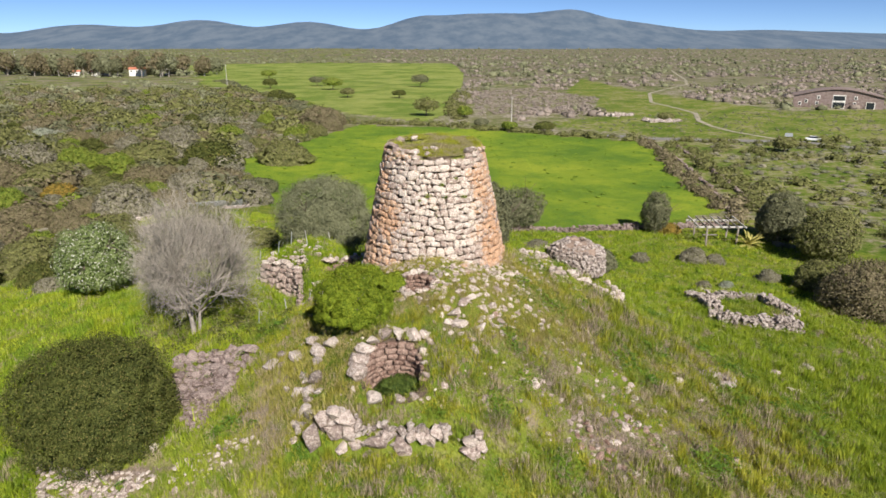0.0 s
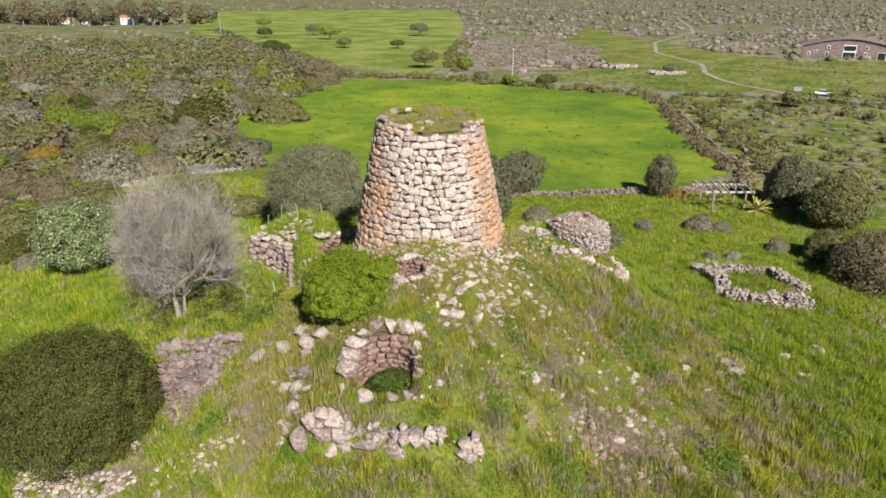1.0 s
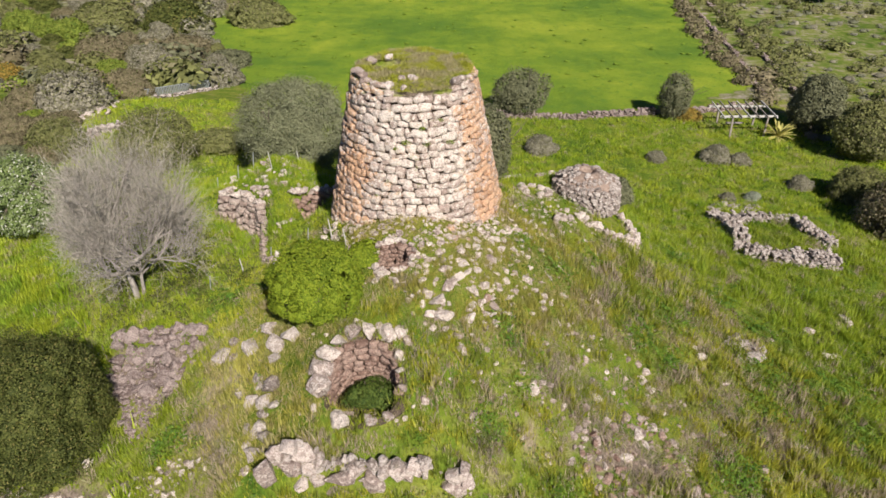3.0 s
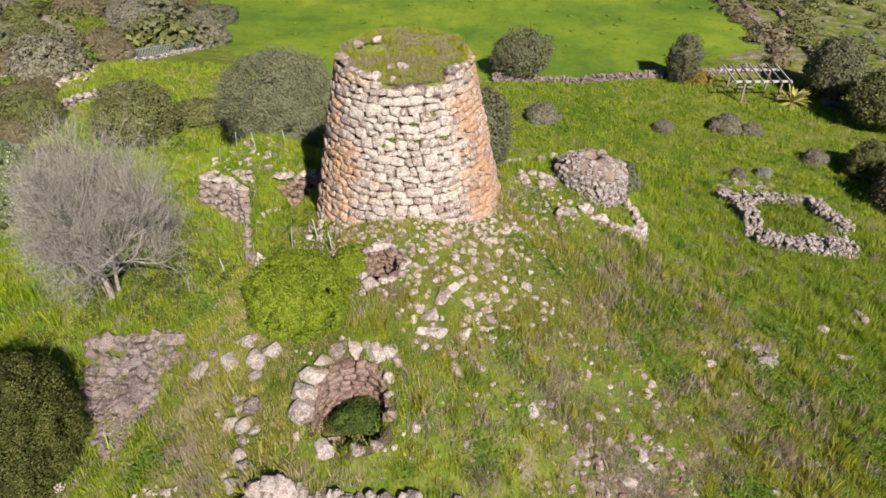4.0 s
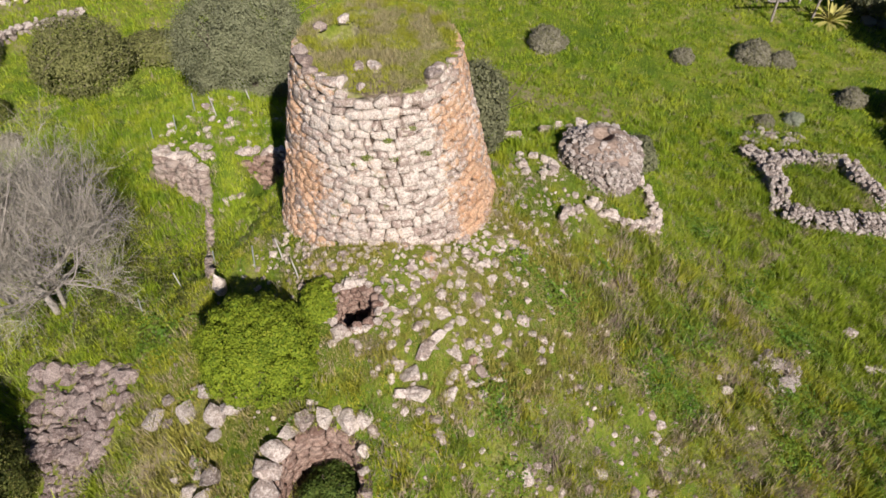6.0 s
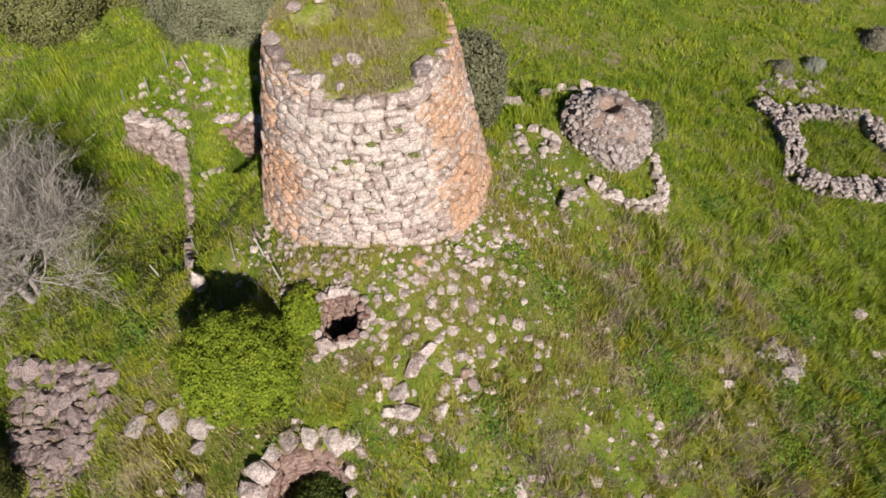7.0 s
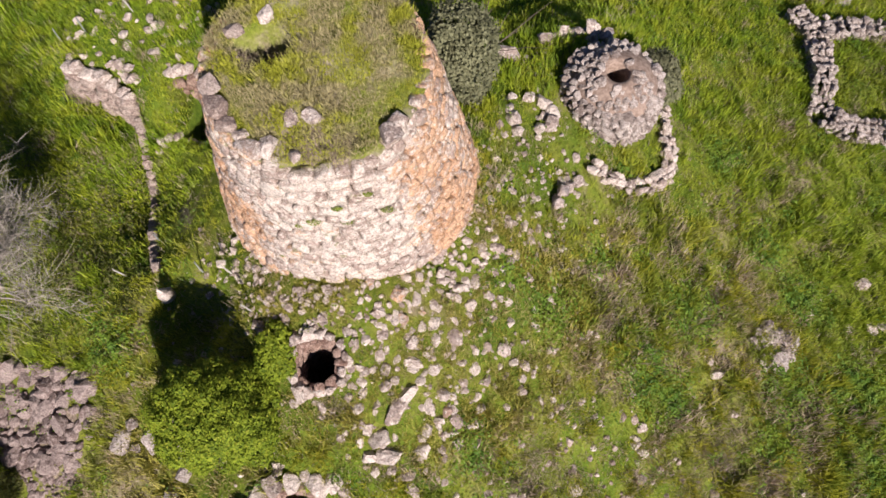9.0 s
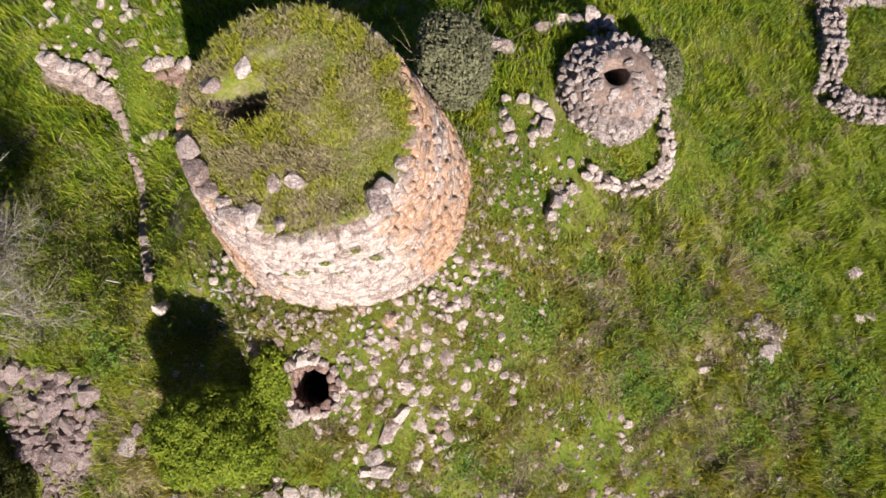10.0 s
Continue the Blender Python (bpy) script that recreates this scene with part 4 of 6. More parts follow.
# ---- plants ----
def leaves(centres, normals, length, width, r):
    """Pointed leaf quads, each its own island."""
    n = len(centres)
    ref = r.normal(0, 1, (n, 3))
    u = np.cross(normals, ref)
    u /= np.linalg.norm(u, axis=1)[:, None] + 1e-9
    w = np.cross(normals, u)
    s = r.uniform(0.6, 1.35, (n, 1))
    a, b = u * length * s * 0.5, w * width * s * 0.5
    v = np.stack([centres - a, centres + b + a * 0.1, centres + a, centres - b + a * 0.1], 1).reshape(-1, 3)
    return v, np.arange(n * 4).reshape(n, 4)


def cube_sphere(cuts):
    """Directions and faces of a cube sphere, all four-cornered."""
    bm = bmesh.new()
    bmesh.ops.create_cube(bm, size=2.0)
    bmesh.ops.subdivide_edges(bm, edges=bm.edges[:], cuts=cuts, use_grid_fill=True)
    v = np.array([p.co[:] for p in bm.verts])
    f = np.array([[p.index for p in q.verts] for q in bm.faces])
    bm.free()
    return v / np.linalg.norm(v, axis=1)[:, None], f


SPHERES = {k: cube_sphere(k) for k in (1, 2, 5)}


def crown(r, radii, clumps, per, leaf, lump=0.22, clump_size=0.2, low=-0.35, shape=2.0, fill=0.55, knobs=9, core=0.0, cuts=5):
    """Leaves on many small domes that make up an uneven, roundish volume of those radii; gaps stay between the domes. core: a dense inner mass of that share."""
    lobe = 0.06 + 1.3 * clump_size
    n = int(min(max(8.5 / lobe**2, 16), clumps * 2))
    i = np.arange(n) + 0.5
    up, turn = 1 - 2 * i / n, i * 2.39996 + r.uniform(0, 6.3)
    d = np.stack([np.sqrt(1 - up**2) * np.cos(turn), np.sqrt(1 - up**2) * np.sin(turn), up], 1) + r.normal(0, 0.28 * lobe, (n, 3))
    d /= np.linalg.norm(d, axis=1)[:, None]
    d = d[d[:, 2] > low]
    n = len(d)
    kd = r.normal(0, 1, (knobs, 3))
    kd /= np.linalg.norm(kd, axis=1)[:, None]
    kd[:, 2] = np.abs(kd[:, 2]) * 0.8
    amp = r.uniform(-1, 1, knobs)

    def bulge(w):
        q = 1 + lump * (np.exp(-((w[:, None] - kd[None]) ** 2).sum(-1) / 0.16) * amp).sum(1)
        return q * (np.abs(w) ** shape).sum(1) ** (-1 / shape)

    each = max(3, clumps * per // n)
    c = d * (bulge(d) * (1 - 0.6 * lobe) * np.where(r.uniform(0, 1, n) < fill, r.uniform(0.94, 1.06, n), r.uniform(0.84, 0.97, n)))[:, None]
    k = np.repeat(np.arange(n), each)
    w = r.normal(0, 1, (len(k), 3))
    w /= np.linalg.norm(w, axis=1)[:, None]
    w = w - 2 * np.minimum((w * d[k]).sum(1) + 0.15, 0)[:, None] * d[k]
    p = c[k] + w * (lobe * r.uniform(0.7, 1.3, n)[k] * r.uniform(0.72, 1.1, len(k)))[:, None] * np.array([1, 1, 0.85])
    nrm = w * 0.85 + d[k] * 0.25 + r.normal(0, 0.3, (len(k), 3)) + np.array([0, 0, 0.25])
    nrm /= np.linalg.norm(nrm, axis=1)[:, None] + 1e-9
    v, f = leaves(p * np.asarray(radii), nrm, leaf, leaf * 0.55, r)
    if core:
        w, g = SPHERES[cuts]
        b = bulge(w) * (core - 0.55 * lobe) * (1 + r.normal(0, 0.05, len(w)))
        v, f = merge([(v, f), (w * b[:, None] * np.asarray(radii), g)])
    return v, f


def limbs(r, height, reach, trunk, n=7, start=0.25, levels=2, sides=6):
    """Trunk and limbs: tapered, bent tubes."""
    out = []
    bend = r.normal(0, 0.06, (5, 3)) * height
    t = np.linspace(0, 1, 5)[:, None]
    spine = np.array([[0, 0, -0.3]]) * (1 - t) + np.array([[0, 0, height * 0.6]]) * t + bend * t
    out.append(tube(spine, np.linspace(trunk, trunk * 0.35, 5), sides + 2))
    ends = []
    for k in range(n):
        s = r.uniform(start, 0.95)
        p0 = spine[0] * (1 - s) + spine[-1] * s + bend[2] * 0.4 * s
        a = 2.4 * k + r.normal(0, 0.4)
        up = r.uniform(0.25, 0.95)
        d = np.array([math.cos(a), math.sin(a), up])
        ln = reach * r.uniform(0.6, 1.0)
        q = np.linspace(0, 1, 5)[:, None]
        path = p0 + d * ln * q + r.normal(0, 0.05, (5, 3)) * ln * q + np.array([[0, 0, 0.2]]) * ln * q**2
        out.append(tube(path, np.linspace(trunk * 0.42, trunk * 0.08, 5), sides))
        ends.append((path, d, ln))
        if levels > 1:
            for _ in range(3):
                s2 = r.integers(2, 4)
                d2 = d + r.normal(0, 0.6, 3)
                l2 = ln * r.uniform(0.35, 0.6)
                q2 = np.linspace(0, 1, 4)[:, None]
                path2 = path[s2] + d2 * l2 * q2 + r.normal(0, 0.05, (4, 3)) * l2 * q2
                out.append(tube(path2, np.linspace(trunk * 0.18, trunk * 0.04, 4), 5))
                ends.append((path2, d2, l2))
    return merge(out), ends


def tree(name, x, y, height, radii, leaf_mat, label, seed, clumps=500, per=26, leaf=0.22, lump=0.25, trunk=0.28, centre=0.58, category="tree", bark=M_BARK, z=None, low=-0.5, size=0.17, group="", fill=0.6, shape=2.0, core=0.74):
    r = np.random.default_rng(seed)
    z = land1(x, y) if z is None else z
    t = thing(name, (x, y, z), label, category, group)
    (v, f), _ = limbs(r, height, max(radii) * 0.8, trunk)
    part("trunk", np_mesh("trunk", v, f, bark, True), t)
    v, f = crown(r, radii, clumps, per, leaf, lump, size, low, shape, fill, 14, core)
    v = v + np.array([0, 0, height - radii[2]])
    part("crown", np_mesh("crown", v, f, leaf_mat, True), t)
    return t


def bush(name, x, y, radii, leaf_mat, label, seed, clumps=700, per=30, leaf=0.16, lump=0.12, z=None, low=-0.25, size=0.13, sink=0.35, category="bush", fill=0.8, shape=2.4, core=0.84):
    """A dense bush that sits on the ground, with stems inside."""
    r = np.random.default_rng(seed)
    z = land1(x, y) if z is None else z
    t = thing(name, (x, y, z), label, category)
    (v, f), _ = limbs(r, radii[2] * 1.3, min(radii) * 0.7, 0.12, 9, 0.05, 2, 5)
    part("trunk", np_mesh("trunk", v, f, M_BARK, True), t)
    v, f = crown(r, radii, clumps, per, leaf, lump, size, low, shape, fill, 14, core)
    v = v + np.array([0, 0, radii[2] * sink])
    part("foliage", np_mesh("foliage", v, f, leaf_mat, True), t)
    return t


bush("mastic_bush", -22.7, 40.0, (4.85, 4.5, 5.2), M_LENTISK, "large dark green rounded mastic bush on the slope", 61, 2600, 34, 0.12, 0.22, 0.9, -0.4, 0.06, 0.5, core=0.82, shape=2.2)
bush("ivy_bush", -6.0, 44.2, (2.65, 2.3, 2.75), M_IVY, "bright green leafy bush among the ruins", 67, 1500, 36, 0.12, 0.3, 7.4, -0.4, 0.08, 0.75, core=0.74, fill=0.55, shape=2.6)
bush("ivy_bush", -3.6, 46.8, (0.85, 1.15, 0.5), M_IVY, "small bright green leafy bush beside the round opening", 73, 200, 26, 0.15, 0.4, core=0.7)
tree("hawthorn", -32.2, 60.5, 6.6, (3.5, 3.2, 3.4), M_WHITE, "hawthorn in white blossom", 63, 700, 30, 0.2, 0.25, 0.22, low=-0.75)
tree("holm_oak", -13.4, 75.5, 10.1, (5.2, 4.7, 5.1), M_HOLM, "broad grey-green holm oak behind the tower", 64, 2600, 36, 0.14, 0.22, 0.35, low=-0.8, size=0.13, fill=0.65, core=0.64)
tree("wild_olive", 4.6, 60.6, 6.4, (1.7, 1.9, 3.3), M_OAK, "dark wild olive beside the tower", 65, 500, 26, 0.18, 0.2, 0.16, low=-0.95, size=0.14, fill=0.75)
tree("wild_olive", 11.8, 105.5, 6.2, (3.8, 3.0, 3.2), M_OAK, "grey-green wild olive at the field wall", 66, 420, 24, 0.26, 0.25, 0.25, low=-0.8)
tree("juniper", 33.2, 103.6, 6.6, (2.2, 2.0, 3.4), M_OAK, "upright grey-green juniper at the field wall", 67, 420, 24, 0.22, 0.2, 0.2, low=-0.95)
tree("wild_olive", 50.2, 98.5, 7.8, (3.7, 3.5, 4.0), M_OAK, "large dark wild olive by the lane", 68, 700, 26, 0.28, 0.25, 0.3, low=-0.9, size=0.12, fill=0.75)
tree("wild_olive", 52.2, 89.0, 7.2, (3.9, 3.6, 3.7), M_S_OLIVE, "large olive-green wild olive by the lane", 69, 700, 26, 0.28, 0.25, 0.3, low=-0.9, size=0.12, fill=0.75)
bush("mastic_bush", 46.5, 69.5, (4.8, 4.2, 4.2), M_S_BROWN, "large brownish mastic bush", 70, 700, 26, 0.24, 0.2)
bush("mastic_bush", 45.0, 77.5, (2.6, 2.4, 2.6), M_S_OLIVE, "olive-green mastic bush beside the grass", 71, 400, 24, 0.22, 0.2)
bush("hut_bush", 15.2, 62.2, (1.2, 1.6, 1.3), M_OAK, "dark bush against the hut", 72, 260, 24, 0.16, 0.2, 6.0)


def grey_tree():
    """A bare, finely twigged grey tree."""
    r = np.random.default_rng(77)
    x, y = -20.2, 51.2
    t = thing("bare_tree", (x, y, land1(x, y)), "leafless grey tree with a dense fan of fine twigs", "tree")
    out, twigs = [], []

    def grow(p, d, ln, rad, level):
        n = 5
        pts = [p]
        for k in range(n - 1):
            d = d + r.normal(0, 0.15, 3) + np.array([0, 0, 0.05])
            d = d / np.linalg.norm(d)
            pts.append(pts[-1] + d * ln / (n - 1))
        pts = np.array(pts)
        if level < 4:
            out.append(tube(pts, np.linspace(rad, rad * 0.5, n), 7 if level == 0 else 5 if level < 3 else 3))
        else:
            twigs.append(pts)
            return
        kids = (0, 6, 6, 7)[level] if level else 7
        for k in range(kids):
            s = r.uniform(0.3, 1.0) if level else r.uniform(0.55, 1.0)
            i = min(int(s * (n - 1)), n - 2)
            q = pts[i] + (pts[i + 1] - pts[i]) * (s * (n - 1) - i)
            a = r.normal(0, 1, 3)
            a -= a.dot(d) * d
            a /= np.linalg.norm(a)
            nd = d * (0.35 if level == 0 else 0.75) + a * r.uniform(0.5, 1.0) * np.array([1.15, 1.0, 0.7]) + np.array([0, 0, 0.16])
            grow(q, nd / np.linalg.norm(nd), ln * r.uniform(0.58, 0.85) * (1.9 if level == 0 else 1.0), rad * 0.5, level + 1)

    grow(np.array([0, 0, -0.2]), np.array([-0.05, 0.0, 1.0]), 3.0, 0.30, 0)
    grow(np.array([0.45, 0.25, -0.2]), np.array([0.2, 0.1, 1.0]), 2.7, 0.20, 0)
    v, f = merge(out)
    grown = np.array([0.78, 0.85, 1.2])
    part("trunk", np_mesh("trunk", v * grown, f, M_PALE_BARK, True), t, None, "pale grey trunk and limbs")
    vs, fs = [], []
    for pts in twigs:
        for _ in range(6):
            w = r.normal(0, 1, 3)
            w *= 0.009 / np.linalg.norm(w)
            a, b = pts[r.integers(0, 4)], pts[-1] + r.normal(0, 0.5, 3)
            c = (a + b) / 2 + r.normal(0, 0.08, 3)
            k = len(vs)
            vs += [a - w, a + w, c + w, c - w, b]
            fs += [(k, k + 1, k + 2, k + 3), (k + 3, k + 2, k + 4, k + 4)]
    f = np.array([q for q in fs if q[2] != q[3]])
    tip = np.array([(q[0], q[1], q[2]) for q in fs if q[2] == q[3]])
    v = np.array(vs) * grown
    part("twig_mass", np_mesh("twig_mass", v, f, M_TWIG), t)
    part("twig_fringe", np_mesh("twig_fringe", v, tip, M_TWIG), t)


grey_tree()

# ---- scrub over the hillside ----
def scrub_proto(seed, mat, clumps, per, leaf, name):
    r = np.random.default_rng(seed)
    v, f = crown(r, (1, 1, 0.85), clumps, per, leaf, 0.3, 0.12, -0.3, 2.0, 0.6, 14, 0.8, 5)
    return np_mesh(name, v + np.array([0, 0, 0.12]), f, mat, True)


SCRUB = [scrub_proto(100 + i, m, 700, 20, 0.085, "foliage") for i, m in enumerate((M_S_OLIVE, M_S_GREY, M_S_BROWN, M_S_GREEN, M_S_SAGE, M_S_RUST, M_OAK, M_LENTISK))]
SCRUB_WORDS = ("olive-green rounded mastic shrub", "grey half-bare thorny shrub", "brownish heath shrub", "fresh green shrub", "pale sage-grey shrub", "rusty yellowish shrub", "grey-green wild olive shrub", "dark green mastic shrub")


def shrub(x, y, s, kind, turn, tall=1.0):
    ob = new("shrub", SCRUB[kind])
    ob.matrix_basis = Matrix.LocRotScale((x, y, land1(x, y) - 0.05 * s), Euler((0, 0, turn)), (s, s, s * tall))
    return tagged(ob, SCRUB_WORDS[kind] + " in the rough grass", "shrub", "shrubs on the hillside")


BIG_SHRUBS = ((-68.9, 107.6, 3.1, 6), (-88.6, 145.2, 5.8, 1), (-73.1, 123.8, 4.7, 0), (-87.8, 170.2, 3.5, 7), (-113.5, 195.0, 4.4, 4), (-73.4, 143.0, 3.2, 3), (-95.3, 220.1, 3.6, 3), (-58.8, 115.7, 2.9, 0),
              (-57.1, 128.6, 4.3, 2), (-65.6, 149.9, 6.0, 0), (-52.9, 154.0, 6.5, 7), (-55.2, 186.1, 3.4, 6), (-71.2, 184.5, 5.5, 1), (-37.9, 161.8, 6.0, 0), (-44.6, 133.9, 4.2, 2), (-33.9, 117.2, 3.4, 1),
              (-64.5, 112.1, 3.0, 5), (-60.7, 95.7, 3.6, 2), (-53.3, 99.8, 3.3, 2), (-48.4, 75.5, 3.2, 0), (-85.7, 358.7, 6.5, 7), (-42.0, 242.3, 7.5, 2))
r = np.random.default_rng(90)
shrubs_at = []
for x, y, size, kind in BIG_SHRUBS:
    shrub(x, y, size, kind, float(r.uniform(0, 6.3)), float(r.uniform(0.8, 0.95)))
    shrubs_at.append((x, y, size))
tries = 0
while len(shrubs_at) < 285 and tries < 9000:
    tries += 1
    y = 62 * (250 / 62) ** float(r.uniform(0, 1))
    x = float(r.uniform(-0.7 * y - 14, -22))
    size = float(r.choice((1.0, 1.5, 2.1, 2.9, 3.8))) * float(r.uniform(0.85, 1.2))
    if x > -27 - 0.12 * (y - 60) and y < 110:
        continue
    if inside(np.array([x]), np.array([y]), FIELD)[0] or (abs(x + 38 - 0.08 * (y - 80)) < 5 and 80 < y < 118) or math.hypot(x + 33, y - 60.5) < 5:
        continue
    if abs(x) > 0.75 * (y + 14) or inside(np.array([x]), np.array([y]), CLEARING)[0] or any((x - a) ** 2 + (y - b) ** 2 < (0.78 * (size + c)) ** 2 for a, b, c in shrubs_at):
        continue
    shrubs_at.append((x, y, size))
    kind = int(r.choice(8, p=(0.27, 0.18, 0.19, 0.13, 0.02, 0.0, 0.14, 0.07)))
    if kind < 3:
        kind = int(np.argmax([float(wob(x, y, 11.0, 1.0)), float(wob(x, y, 11.0, 2.6)), float(wob(x, y, 11.0, 4.3))]))
    shrub(x, y, size, kind, float(r.uniform(0, 6.3)), float(r.uniform(0.8, 1.2)))
for x, y, s, kind in ((26.9, 88.5, 1.2, 1), (34.2, 88.6, 1.9, 1), (36.6, 87.6, 1.3, 1), (40.5, 80.5, 1.4, 1), (13.3, 91.5, 2.0, 1), (35.5, 103.5, 1.7, 5), (31.0, 76.5, 0.9, 1), (34.0, 77.0, 0.9, 4), (49.0, 74.0, 1.6, 1)):
    shrub(x, y, s, kind, s * 7)


def far_scrub(name, label, n, spread, size, mat, seed, per=220, leaf=0.27, tall=1.0):
    """Bushes too many to count, joined into one object."""
    r = np.random.default_rng(seed)
    pts = spread(r, n)
    protos = [crown(np.random.default_rng(seed + 7 * i), (1, 1, 0.85), per // 4, 4, leaf, 0.4, 0.19, -0.2, 2.0, 0.8, 12, 0.73, 2 if per > 100 else 1) for i in range(6)]
    out = []
    for k, (x, y) in enumerate(pts):
        d = math.hypot(x, y)
        s = float(r.uniform(*size))
        a = float(r.uniform(0, 6.3))
        m = np.array([[math.cos(a), -math.sin(a), 0], [math.sin(a), math.cos(a), 0], [0, 0, float(r.uniform(0.62, 1.0)) * tall]])
        z = land1(x, y) + 3.0 * min(max((d - 250) / 800, 0), 1) * float(wob(x, y, 190.0, 1.0)) * min(max((4000 - d) / 1500, 0), 1)
        pv, pf = protos[k % 6]
        out.append((pv @ m.T * s + np.array([x, y, z + 0.15 * s]), pf))
    v, f = merge(out)
    return tagged(new(name, np_mesh(name, v, f, mat, True)), label, "scrub", kind="stuff")


def inside_points(r, poly, n, gap):
    """Random points in a polygon, kept apart."""
    xs, ys = [p[0] for p in poly], [p[1] for p in poly]
    out = []
    for _ in range(n * 30):
        x, y = float(r.uniform(min(xs), max(xs))), float(r.uniform(min(ys), max(ys)))
        if inside(np.array([x]), np.array([y]), poly)[0] and all((x - a) ** 2 + (y - b) ** 2 > gap * gap for a, b in out):
            out.append((x, y))
            if len(out) == n:
                break
    return out


def open_ground(x, y):
    p, q = np.array([x]), np.array([y])
    for poly in (FIELD, FIELD_2, FIELD_3, PASTURE, CLEARING, MAUVE):
        if inside(p, q, poly)[0]:
            return True
    return near_line(p, q, TRACK)[0] < 6 or near_line(p, q, ROAD)[0] < 5


def spread_zone(y0, y1, x_of, keep=lambda x, y: True):
    def go(r, n):
        out = []
        tries = 0
        while len(out) < n and tries < n * 40:
            tries += 1
            y = y0 * (y1 / y0) ** float(r.uniform(0, 1))
            lo, hi = x_of(y)
            x = float(r.uniform(lo, hi))
            if keep(x, y) and not open_ground(x, y) and (y0 > 250 or all((x - a) ** 2 + (y - b) ** 2 > 14 for a, b in out) and (x > 0 or all((x - a) ** 2 + (y - b) ** 2 > (1.8 + 0.8 * c) ** 2 for a, b, c in shrubs_at))):
                out.append((x, y))
        return out
    return go


wide = lambda y: (-0.72 * y - 25, 0.72 * y + 25)
left = lambda y: (-0.72 * y - 25, -0.16 * y - 5)
right = lambda y: (0.28 * y + 22, 0.72 * y + 25)
patchy = lambda x, y: float(wob(x, y, 38.0, 4.0)) > -0.15
def drifts(k, cut, s=13.0):
    return lambda x, y: float(wob(x, y, s, k)) > cut


far_scrub("left_scrub", "maquis scrub covering the hillside", 300, spread_zone(110, 420, left, drifts(1.0, 0.0)), (2.0, 5.2), M_S_OLIVE, 201)
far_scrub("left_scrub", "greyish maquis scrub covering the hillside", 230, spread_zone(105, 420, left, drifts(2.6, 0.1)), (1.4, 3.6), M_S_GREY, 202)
far_scrub("left_scrub", "brown heath scrub covering the hillside", 230, spread_zone(100, 420, left, drifts(4.3, 0.1)), (1.6, 4.2), M_S_BROWN, 203)
far_scrub("left_scrub", "fresh green shrubs on the hillside", 110, spread_zone(100, 420, left), (1.2, 3.0), M_S_GREEN, 209)
far_scrub("left_scrub", "dark wild olives on the hillside", 120, spread_zone(90, 420, left, drifts(5.5, -0.1)), (1.8, 4.6), M_OAK, 217)
far_scrub("right_scrub", "pale grey scrub beyond the lane", 330, spread_zone(95, 215, right, drifts(1.7, -0.1, 9.0)), (0.5, 1.7), M_S_PALE, 204, 150, 0.2, 0.6)
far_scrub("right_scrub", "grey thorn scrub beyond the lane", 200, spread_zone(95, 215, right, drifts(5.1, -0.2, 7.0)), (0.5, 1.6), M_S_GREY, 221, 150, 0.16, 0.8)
far_scrub("right_scrub", "olive scrub beyond the lane", 90, spread_zone(95, 215, right, drifts(3.7, 0.1, 9.0)), (0.8, 2.6), M_S_OLIVE, 205)
# muted, paler leaf colours of these far trees partly stand in for haze
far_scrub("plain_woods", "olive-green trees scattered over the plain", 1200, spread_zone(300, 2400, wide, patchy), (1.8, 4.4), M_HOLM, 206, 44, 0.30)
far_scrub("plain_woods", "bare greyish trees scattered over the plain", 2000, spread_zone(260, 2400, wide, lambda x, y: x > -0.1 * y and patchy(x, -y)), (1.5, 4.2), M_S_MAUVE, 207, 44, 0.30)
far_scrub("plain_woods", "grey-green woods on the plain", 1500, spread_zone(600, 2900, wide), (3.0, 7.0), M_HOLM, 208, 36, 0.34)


def field_spread(poly):
    return lambda r, n: inside_points(r, poly, n, 0.8)


far_scrub("field_tufts", "darker grass tufts in the green field", 320, field_spread(FIELD), (0.3, 0.9), M_TUFT, 218, 40, 0.3, 0.4)
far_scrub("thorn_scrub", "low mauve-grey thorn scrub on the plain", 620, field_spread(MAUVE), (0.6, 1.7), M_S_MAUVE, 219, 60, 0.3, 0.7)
far_scrub("thistles", "pale sage-grey thistles over the pasture", 800, field_spread(PASTURE), (0.3, 0.9), M_S_PALE, 220, 40, 0.4, 0.5)


def along(pts, spacing, jitter):
    def go(r, n):
        out = []
        for (x0, y0), (x1, y1) in zip(pts[:-1], pts[1:]):
            k = max(1, int(math.hypot(x1 - x0, y1 - y0) / spacing))
            out += [(x0 + (x1 - x0) * i / k + float(r.normal(0, jitter)), y0 + (y1 - y0) * i / k + float(r.normal(0, jitter))) for i in range(k)]
        return out
    return go


far_scrub("hedge", "dark bramble hedge along the green field", 0, along([(-34, 248), (0, 243), (30, 226), (62, 207)], 2.2, 1.3), (1.2, 2.6), M_S_OLIVE, 211)
far_scrub("hedge", "hedge of shrubs beside the lane", 0, along([(49.5, 112), (54, 150), (60, 205)], 1.7, 1.0), (0.9, 2.4), M_S_BROWN, 212)
far_scrub("hedge", "hedge of shrubs beyond the lane", 0, along([(56, 112), (62, 150), (68, 200)], 1.9, 1.4), (0.9, 2.4), M_S_OLIVE, 213)
far_scrub("hedge", "hedge of shrubs along the road", 0, along([(70, 206), (92, 200), (108, 193), (122, 184)], 2.4, 1.2), (1.0, 2.3), M_S_OLIVE, 214)
